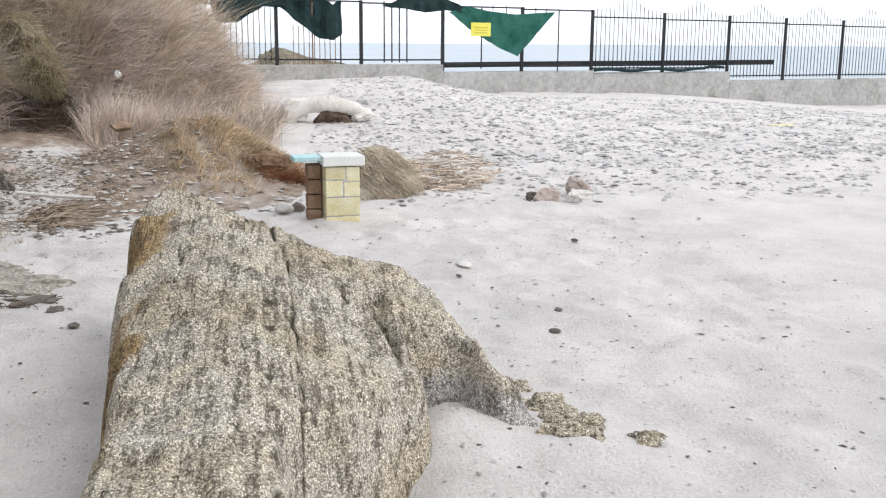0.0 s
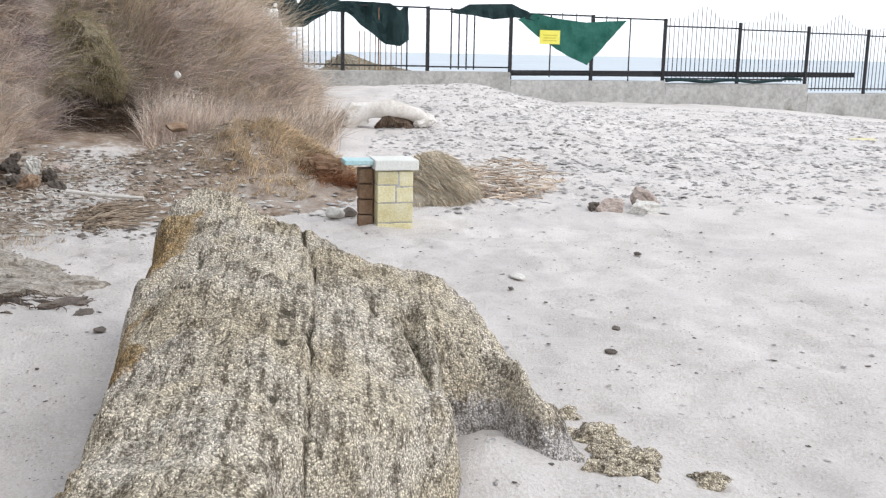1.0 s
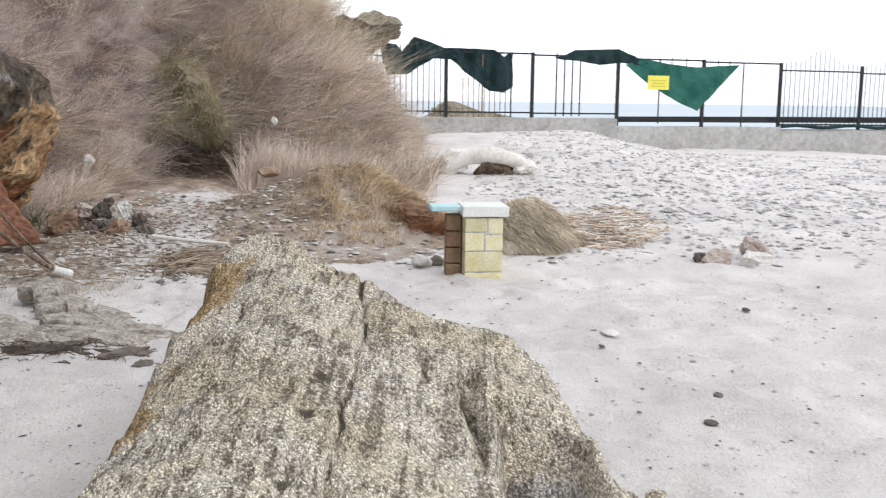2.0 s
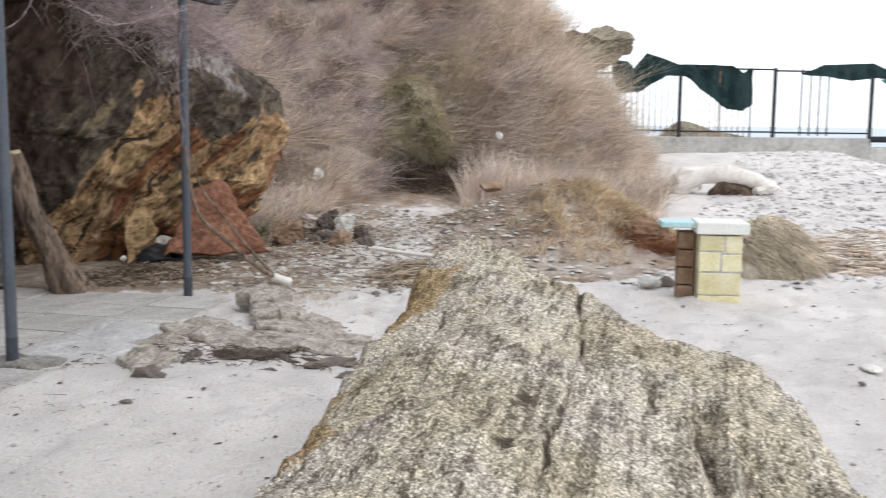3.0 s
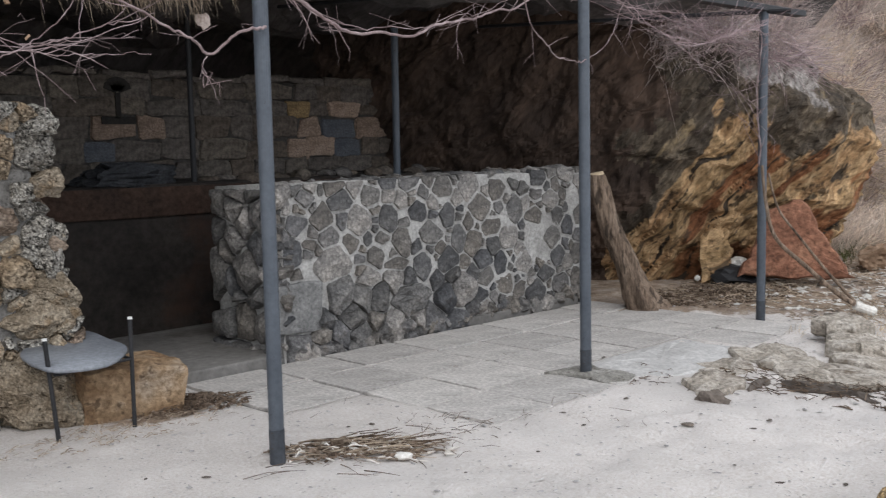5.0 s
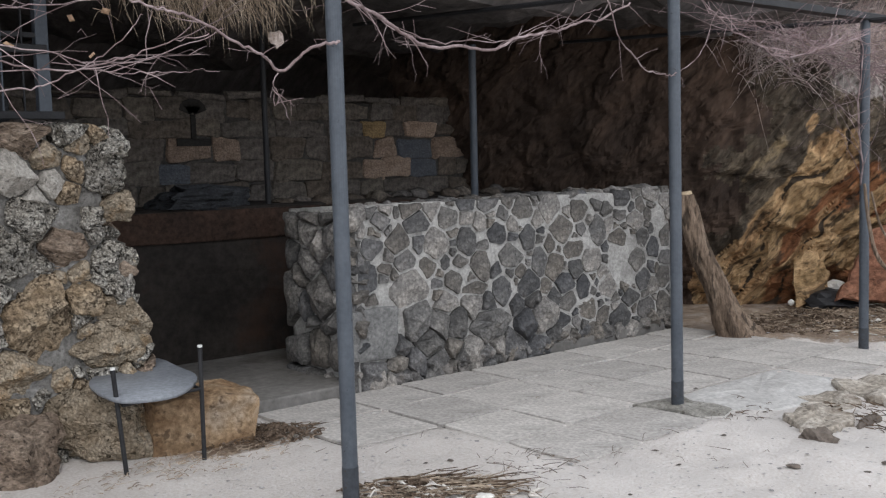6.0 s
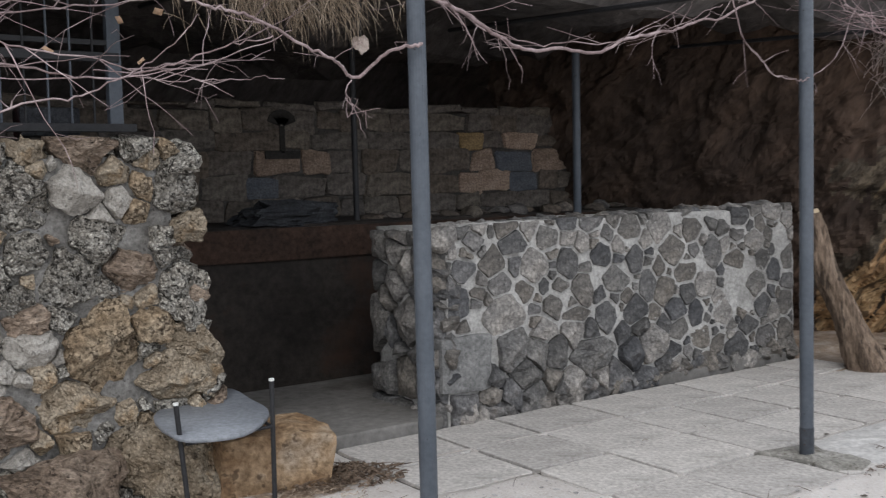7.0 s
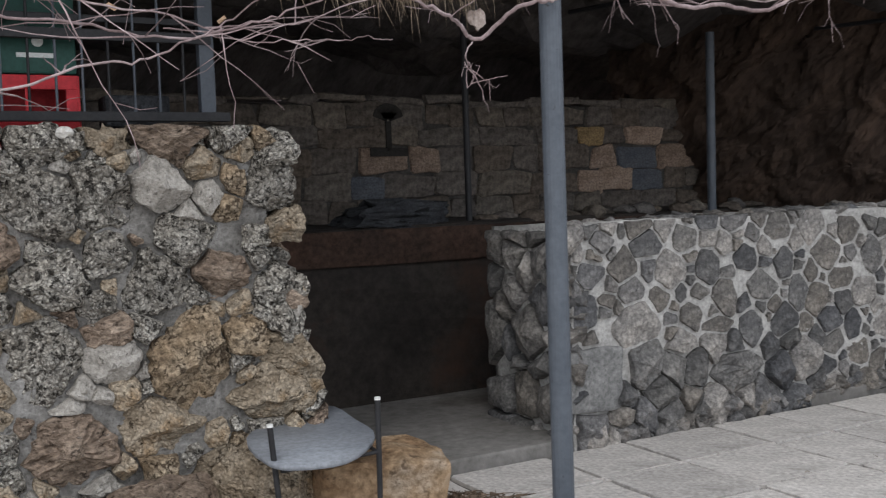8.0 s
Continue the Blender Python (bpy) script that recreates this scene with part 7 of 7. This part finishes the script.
def net(name, outline, mat, label, fold, seed):
    """A torn shade net hanging on the fence: its outline filled, folded and given thickness."""
    bm = bmesh.new()
    vs = [bm.verts.new((a, 0, z)) for a, z in outline]
    f = bm.faces.new(vs)
    bmesh.ops.triangulate(bm, faces=[f])
    for _ in range(3):
        bmesh.ops.subdivide_edges(bm, edges=[e for e in bm.edges if e.calc_length() > 0.22], cuts=1)
        bmesh.ops.triangulate(bm, faces=list(bm.faces))
    for v in bm.verts:
        v.co.y = -0.10 + fold * noise.fractal(Vector((v.co.x * 2.2 + seed, 0.4 * v.co.z, seed)), 0.8, 2.0, 3) + 0.04 * noise.noise(v.co * 3)
    ob = part(name, bm, mat, smooth=False)
    ob.matrix_world = pose(FA.x, FA.y, 0, 0, 0, F_TURN)
    m = ob.modifiers.new("thickness", "SOLIDIFY")
    m.thickness = 0.012
    return tagged(ob, label, "shade net")


net("shade_net", [(-1.92, 3.23), (-1.5, 3.2), (-1.29, 3.02), (-0.98, 3.42), (-0.5, 3.28), (-0.09, 3.14), (0.7, 3.15), (1.38, 3.13), (1.63, 2.93), (1.8, 3.05), (1.93, 3.06), (2.0, 2.13), (1.67, 1.94),
                  (1.25, 1.99), (0.95, 2.2), (0.66, 2.42), (0.35, 2.68), (0.08, 2.83), (-0.41, 2.85), (-0.8, 2.62), (-1.12, 2.41), (-1.75, 2.37)], NET_DARK, "dark torn shade net bunched over the fence top", 0.22, 3.0)
net("shade_net", [(3.23, 2.97), (3.5, 3.0), (3.82, 3.18), (4.6, 3.22), (5.28, 3.25), (5.91, 3.0), (6.3, 2.9), (6.1, 2.78), (5.4, 2.86), (4.7, 2.78), (4.0, 2.87), (3.5, 2.9)], NET_DARK, "dark shade net rolled along the fence top", 0.2, 8.0)
net("shade_net", [(5.48, 2.8), (6.09, 3.0), (6.9, 2.86), (7.9, 2.78), (8.7, 2.84), (9.37, 2.88), (8.7, 2.2), (7.95, 1.48), (7.2, 1.78), (6.5, 2.13), (6.0, 2.45)], NET_GREEN, "torn green shade net hanging in a triangle", 0.10, 5.0)
sign = empty("yellow_sign", on_fence(6.47, 2.3, -0.35))
sign.matrix_world = pose(*on_fence(6.47, 2.3, -0.35), 0, 0, F_TURN)
part("plate", box((0.70, 0.02, 0.41), 0.006), YELLOW, sign)
for z, w in ((0.06, 0.5), (-0.02, 0.42), (-0.10, 0.46)):
    part("ink_bar", box((w, 0.006, 0.03), 0.001, (0, -0.013, z)), SIGN_INK, sign, "unreadable printed bar")
tagged(sign, "small yellow notice board hung on the fence", "sign")
beam = part("dark_beam", box((14.0, 0.14, 0.17), 0.02, rough=0.02, cuts=4), BLACK)
beam.matrix_world = pose(*on_fence(12.5, 1.24, 0.25), 0, -0.2, F_TURN)
tagged(beam, "long dark beam lying along the foot of the fence", "beam")
hose = Soup()
hose.tube([on_fence(11.0 + 0.3 * k, 1.03 + 0.035 * math.sin(k * 0.9) + (0.10 if k > 16 else 0), -0.12) for k in range(20)], 0.06, 0.05, 7)
tagged(hose.make("rolled_net", NET_DARK), "dark rolled net lying along the foot of the fence", "net")


# ---- paving slabs, floor pieces and the stones of the walls ----
def paving_slab(w, d, seed):
    """A worn slab with a chipped, uneven rim, its top at zero."""
    rnd = random.Random(seed)
    rim = []
    for (ax, ay), (bx, by) in (((-1, -1), (1, -1)), ((1, -1), (1, 1)), ((1, 1), (-1, 1)), ((-1, 1), (-1, -1))):
        for k in range(5):
            t = (0.035, 0.27, 0.5, 0.73, 0.965)[k]
            chip = 0.012 * max(0.0, rnd.gauss(0, 1) - 0.6) + rnd.uniform(0, 0.004)
            x, y = (ax + (bx - ax) * t) * w / 2, (ay + (by - ay) * t) * d / 2
            rim.append((x - chip * (x > 0) + chip * (x < 0), y - chip * (y > 0) + chip * (y < 0)))
    bm = bmesh.new()
    rows = [[bm.verts.new((x * f, y * f, z)) for x, y in rim] for f, z in ((1.0, -0.07), (1.0, -0.003), (0.994, 0.0))]
    for a, b in zip(rows, rows[1:]):
        for k in range(len(rim)):
            j = (k + 1) % len(rim)
            bm.faces.new((a[k], a[j], b[j], b[k]))
    bm.faces.new(rows[-1])
    return bm



bed = bmesh.new()
for i in range(8):
    for j in range(4):
        if slab_lies(i, j):
            got = bmesh.ops.create_cube(bed, size=1.0)["verts"]
            bmesh.ops.scale(bed, vec=(JX[i + 1] - JX[i] + 0.006, JY[j + 1] - JY[j] + 0.006, 0.10), verts=got)
            bmesh.ops.translate(bed, vec=((JX[i + 1] + JX[i]) / 2, (JY[j + 1] + JY[j]) / 2, -0.072 - 0.0007 * ((i + j) % 2)), verts=got)
pavement = part("pavement", bed, JOINT_DIRT)
tagged(pavement, "worn terrace of pale concrete slabs below the cave", "pavement", kind="structure")
rnd = random.Random(8)
for i, (x0, x1) in enumerate(zip(JX, JX[1:])):
    slide = rnd.uniform(-0.04, 0.04) if i < 2 else rnd.choice((0.0, 0.02, -0.28)) if i > 4 else rnd.uniform(-0.03, 0.03)
    for j, (y0, y1) in enumerate(zip(JY, JY[1:])):
        y0, y1 = y0 + (slide if j else 0.0), y1 + (slide if j < 3 else 0.0)
        if not slab_lies(i, j):
            continue
        gap = rnd.uniform(0.011, 0.022)
        ob = part("paving_slab", paving_slab(x1 - x0 - gap, y1 - y0 - gap, 40 * i + j), PAVE, pavement)
        ob.matrix_basis = pose((x0 + x1) / 2, (y0 + y1) / 2, 0.001 + rnd.uniform(-0.004, 0.004), rnd.uniform(-0.35, 0.35), rnd.uniform(-0.35, 0.35), rnd.uniform(-0.5, 0.5))

def low_wall_place(a, h):
    p = WALL_A + (WALL_B - WALL_A).normalized() * a
    return pose(p.x, p.y + 0.02, h - 0.05 + 0.01 * a, 0, 0, WALL_TURN)


def low_wall_local(a, h):
    return wall.matrix_world.inverted() @ low_wall_place(a, h)


def return_local(a, h):
    return wall_end.matrix_world.inverted() @ pose(1.425 - 0.02 * (1.3 - h), 2.74 - a, h - 0.05, 0, 0, -90)


def pillar_front(x, z):
    return pillar.matrix_world.inverted() @ pose(x, 1.80 - 0.10 * (1 - z / 1.9), z, 3, 0, 0)


bpy.context.view_layer.update()


# the stones that stand out, then smaller ones packed between them; broad mortar stays bare where none fits
LARGE = [
    (0.22, 1.22, 0.33, 0.11, 4), (0.55, 1.19, 0.34, 0.14, -8), (0.86, 1.21, 0.20, 0.18, 0), (1.18, 1.15, 0.15, 0.15, 10), (0.13, 1.03, 0.22, 0.15, 0), (0.43, 0.92, 0.23, 0.13, 3), (0.74, 1.00, 0.27, 0.19, 6),
    (1.05, 1.02, 0.20, 0.22, 0), (0.47, 0.71, 0.40, 0.23, 10), (2.12, 1.04, 0.36, 0.20, 6), (2.58, 0.99, 0.24, 0.21, 0), (2.88, 0.92, 0.32, 0.14, 12), (1.72, 0.99, 0.17, 0.22, -25), (1.88, 0.35, 0.25, 0.27, 8),
    (1.26, 0.36, 0.46, 0.22, 5), (2.88, 0.18, 0.34, 0.25, 0), (1.12, 0.65, 0.36, 0.11, -6), (2.44, 0.32, 0.27, 0.17, 0)]
rnd = random.Random(23)
placed = [(0.13, 0.44, 0.46, 0.40)]


for a, h, w, d, tilt in LARGE:
    placed.append((a, h, w, d))
for size, tries in ((0.21, 500), (0.16, 900), (0.12, 1800), (0.085, 2500), (0.06, 1200)):
    for _ in range(tries):
        a, h = rnd.uniform(0.0, WALL_LEN), rnd.uniform(0.03, 1.33)
        w, d = size * rnd.uniform(0.9, 1.5), size * rnd.uniform(0.75, 1.1)
        if not (size < 0.1 and h < 0.6 and a < 2.1) and apart_enough(placed, a, h, w, d, -0.012):
            placed.append((a, h, w, d))


for k, outline in shares(placed, [(0, 0, -1, 0), (0, 0, 0, -1), (WALL_LEN, 0, 1, 0), (0, 1.335, 0, 1)]):
    a, h, w, d = placed[k]
    low = h < 0.55 and a < 2.0
    bare = noise.noise(Vector((a * 1.5, h * 1.7, 3.7))) > 0.30 and not low and k > len(LARGE)
    if k == 0 or not outline or bare or (min(w, d) < 0.06 and not low and rnd.random() < 0.4):
        continue
    proud = rnd.uniform(1.8, 4.2) if low else rnd.choice((0.2, 0.5, 0.9, 1.3))
    joint = 0.004 if low else rnd.choice((0.004, 0.008, 0.013, 0.020)) * (0.8 if k <= len(LARGE) else 1.0)
    got = field_stone(outline, joint, 0.012 * proud, 0.014 + 0.007 * proud, rnd, 0.005 + 0.003 * proud, 7.0, 26, corner=0.05, ragged=0.07, slope=0.12 + 0.06 * proud)
    if got:
        set_stone(wall, "wall_stone", low_wall_local, got, WALL_STONE)
b = part("wall_stone", box((0.40, 0.11, 0.36), 0.022, rough=0.016, cuts=4), GREY_BLOCK, wall, "large pale grey squared block")
b.matrix_basis = low_wall_local(0.13, 0.43) @ pose(0, 0.022, 0, 0, 1, 0)
masonry(wall_end, "wall_stone", return_local, 0.86, 1.30, 0.20, 15, WALL_STONE, gap=0.014, depth=0.035, bulge=0.035, rings=3)
rnd = random.Random(44)
# boulders that round off the wall's corner and its foot
for k in range(11):
    z = 0.08 + 0.112 * k
    ob = part("wall_stone", crag((rnd.uniform(0.09, 0.13), 0.12, rnd.uniform(0.065, 0.10)), 820 + k, 0.25, 3), WALL_STONE, wall_end)
    ob.matrix_basis = wall_end.matrix_world.inverted() @ pose(1.47 + rnd.uniform(-0.02, 0.02), 1.95 + rnd.uniform(-0.01, 0.03), z, 0, rnd.uniform(-25, 25), rnd.uniform(0, 90))
a = 0.05
while a < WALL_LEN - 0.1:
    w = rnd.uniform(0.10, 0.24)
    ob = part("wall_stone", crag((w * 0.55, rnd.uniform(0.07, 0.14), 0.035), 950 + int(a * 50), 0.3, 3), WALL_STONE, wall)
    ob.matrix_basis = low_wall_local(a + w / 2, 1.308) @ pose(0, rnd.uniform(0.07, 0.30), 0, 0, 0, rnd.uniform(-30, 30))
    a += w * rnd.uniform(0.6, 1.1)
a = 0.02
while a < WALL_LEN - 0.1:
    w = rnd.uniform(0.10, 0.22)
    ob = part("wall_stone", crag((w * 0.6, 0.10, rnd.uniform(0.06, 0.12)), 850 + int(a * 50), 0.4, 3), WALL_STONE, wall)
    ob.matrix_basis = low_wall_local(a + w / 2, rnd.uniform(0.06, 0.13)) @ pose(0, rnd.uniform(0.03, 0.06), 0, 0, rnd.uniform(-25, 25), 0)
    a += w
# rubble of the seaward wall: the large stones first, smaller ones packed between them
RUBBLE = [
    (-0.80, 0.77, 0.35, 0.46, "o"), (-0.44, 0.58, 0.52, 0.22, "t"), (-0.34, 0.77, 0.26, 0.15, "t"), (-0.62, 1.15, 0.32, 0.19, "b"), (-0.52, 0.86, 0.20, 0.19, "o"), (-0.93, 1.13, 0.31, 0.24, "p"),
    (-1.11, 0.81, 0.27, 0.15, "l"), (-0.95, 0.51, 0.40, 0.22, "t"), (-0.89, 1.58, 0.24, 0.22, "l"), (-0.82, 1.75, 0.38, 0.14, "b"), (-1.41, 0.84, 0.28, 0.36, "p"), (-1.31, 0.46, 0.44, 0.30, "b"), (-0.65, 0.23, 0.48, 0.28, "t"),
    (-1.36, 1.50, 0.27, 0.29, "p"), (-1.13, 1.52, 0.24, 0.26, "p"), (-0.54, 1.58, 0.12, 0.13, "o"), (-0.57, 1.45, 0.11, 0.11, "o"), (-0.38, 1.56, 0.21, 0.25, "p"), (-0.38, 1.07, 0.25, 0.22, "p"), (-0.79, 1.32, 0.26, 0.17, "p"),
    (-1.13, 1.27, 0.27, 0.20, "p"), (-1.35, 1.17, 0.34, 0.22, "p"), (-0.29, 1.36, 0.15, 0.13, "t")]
RUBBLE_KIND = {"t": RUBBLE_TAN, "b": RUBBLE_BROWN, "p": RUBBLE_PIT, "l": RUBBLE_PALE, "o": RUBBLE_OCHRE}
rnd = random.Random(61)
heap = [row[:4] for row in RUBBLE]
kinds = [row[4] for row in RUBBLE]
for size, tries in ((0.30, 120), (0.20, 260), (0.13, 900), (0.09, 1400), (0.06, 900)):
    for _ in range(tries):
        x, z = rnd.uniform(-3.8, -0.14), rnd.uniform(0.0, 1.80)
        w, d = size * rnd.uniform(0.9, 1.5), size * rnd.uniform(0.7, 1.0)
        if (x > -1.7 or size > 0.15) and x + w * 0.4 < -0.13 - 0.09 * z and apart_enough(heap, x, z, w, d, -0.01):
            heap.append((x, z, w, d))
            kinds.append(rnd.choice("pppttbol" if size < 0.15 else "ppptb"))
tall = math.hypot(1, 0.09)
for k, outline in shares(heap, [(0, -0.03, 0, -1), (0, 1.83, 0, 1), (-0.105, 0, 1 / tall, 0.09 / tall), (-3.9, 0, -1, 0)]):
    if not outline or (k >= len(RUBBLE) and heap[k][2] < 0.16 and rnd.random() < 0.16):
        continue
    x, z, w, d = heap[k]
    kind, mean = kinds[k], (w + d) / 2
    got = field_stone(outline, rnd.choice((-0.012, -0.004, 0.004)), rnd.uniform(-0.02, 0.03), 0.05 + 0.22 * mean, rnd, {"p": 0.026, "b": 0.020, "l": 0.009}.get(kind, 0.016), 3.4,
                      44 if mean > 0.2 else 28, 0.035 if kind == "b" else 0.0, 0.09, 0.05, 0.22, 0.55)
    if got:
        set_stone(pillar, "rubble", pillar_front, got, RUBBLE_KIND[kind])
for k in range(60):
    z, y = rnd.uniform(0.05, 1.80), rnd.uniform(1.78, 2.7)
    r = rnd.uniform(0.07, 0.15)
    ob = part("rubble", crag((r * 0.8, r * 1.1, r * 0.8), 700 + k, 0.4, 3), rnd.choice((RUBBLE_PIT, RUBBLE_TAN, RUBBLE_BROWN)), pillar)
    ob.matrix_basis = pillar.matrix_world.inverted() @ pose(-0.36 + 0.15 * (1 - z / 1.9), y, z, 0, 0, rnd.uniform(-30, 30))
for k in range(30):
    ob = part("rubble", crag((rnd.uniform(0.08, 0.2), rnd.uniform(0.08, 0.16), rnd.uniform(0.05, 0.09)), 300 + k, 0.4, 3), rnd.choice((RUBBLE_PIT, RUBBLE_PIT, RUBBLE_TAN)), pillar)
    ob.matrix_basis = pillar.matrix_world.inverted() @ pose(-0.45 - rnd.random() * 3.2, 1.80 + rnd.random() * 0.35, 1.725 + rnd.uniform(-0.03, 0.02), rnd.uniform(-20, 20), rnd.uniform(-20, 20), rnd.uniform(0, 180))

# reused blocks of the back wall, above the bench
SPECIAL = [(4.64, 1.95, OCHRE_BLOCK), (3.71, 1.94, OCHRE_BLOCK), (4.17, 1.95, CLAY_BLOCK), (3.73, 1.75, CLAY_BLOCK), (4.61, 1.72, CLAY_BLOCK), (4.10, 1.73, BLUE_BLOCK), (4.35, 1.58, BLUE_BLOCK), (3.85, 1.55, CLAY_BLOCK),
           (1.72, 1.78, CLAY_BLOCK), (2.05, 1.80, CLAY_BLOCK), (1.4, 1.62, BLUE_BLOCK)]
rnd = random.Random(32)
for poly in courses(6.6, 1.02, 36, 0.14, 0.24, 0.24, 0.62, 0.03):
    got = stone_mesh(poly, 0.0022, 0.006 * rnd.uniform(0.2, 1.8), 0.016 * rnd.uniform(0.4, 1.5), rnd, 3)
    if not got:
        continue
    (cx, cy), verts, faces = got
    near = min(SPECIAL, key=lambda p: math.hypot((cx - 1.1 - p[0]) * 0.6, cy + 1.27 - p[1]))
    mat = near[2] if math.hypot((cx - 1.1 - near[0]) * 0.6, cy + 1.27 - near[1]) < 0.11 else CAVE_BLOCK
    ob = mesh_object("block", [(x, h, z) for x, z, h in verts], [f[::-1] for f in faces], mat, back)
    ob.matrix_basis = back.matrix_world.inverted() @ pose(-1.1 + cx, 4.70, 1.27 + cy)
band = part("plaster_band", box((5.2, 0.03, 0.24), 0.008, (1.9, 3.452, 1.13), rough=0.012, cuts=5), SHADED_RED_PLASTER, None)
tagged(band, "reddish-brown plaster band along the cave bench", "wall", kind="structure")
for k in range(16):
    stone_thing("bench_stone", (1.95 + 0.18 * k, 3.62 + 0.08 * math.sin(k * 2.3), 1.285), (0.11, 0.12, 0.035 + 0.02 * (k % 3)), 900 + k, CAVE_BLOCK, "dim flat stone lying on the cave bench", group="stones on the cave bench", turn=(0, 0, k * 37))
ledge_slab = part("stone_shelf", crag((0.60, 0.20, 0.095), 77, 0.5), SLATE)
ledge_slab.matrix_world = pose(1.2, 3.62, 1.33)
tagged(ledge_slab, "dark stone shelf lying on the cave bench", "shelf")
mark = empty("wall_emblem", (1.66, 4.676, 1.86))
part("stem", box((0.05, 0.012, 0.24), 0.003, (0, 0, 0.10)), MARK, mark)
part("foot", box((0.34, 0.012, 0.07), 0.003, (0, 0, -0.03)), MARK, mark)
for k in range(6):
    w = -70 + 28 * k
    part("frond", box((0.06, 0.012, 0.13), 0.006, (0.07 * math.sin(radians(w)), 0, 0.25 + 0.05 * math.cos(radians(w))), (0, w, 0)), MARK, mark)
tagged(mark, "black palm-shaped emblem painted on the cave wall", "emblem")
# limestone chips broken from the boulder, half drowned in sand
rnd = random.Random(314)
for k in range(26):
    x = rnd.uniform(-0.5, 0.5)
    y = -5.02 + 0.22 * (x - 0.1) * 0.6 + rnd.gauss(0, 0.13)
    s = rnd.uniform(0.025, 0.085)
    stone_thing("limestone_chip", (x, y, ground_z(x, y) + s * 0.15), (s * 1.3, s, s * 0.55), 640 + k, BOULDER, "tan limestone chip half sunk in the sand", "stone", "chips beside the boulder", (0, 0, rnd.uniform(0, 180)), 4, 0.5)
stone_thing("pale_cobble", (-1.27, 1.74, 1.80), (0.04, 0.035, 0.028), 661, WHITE_STONE, "small white cobble lying on top of the rubble wall")
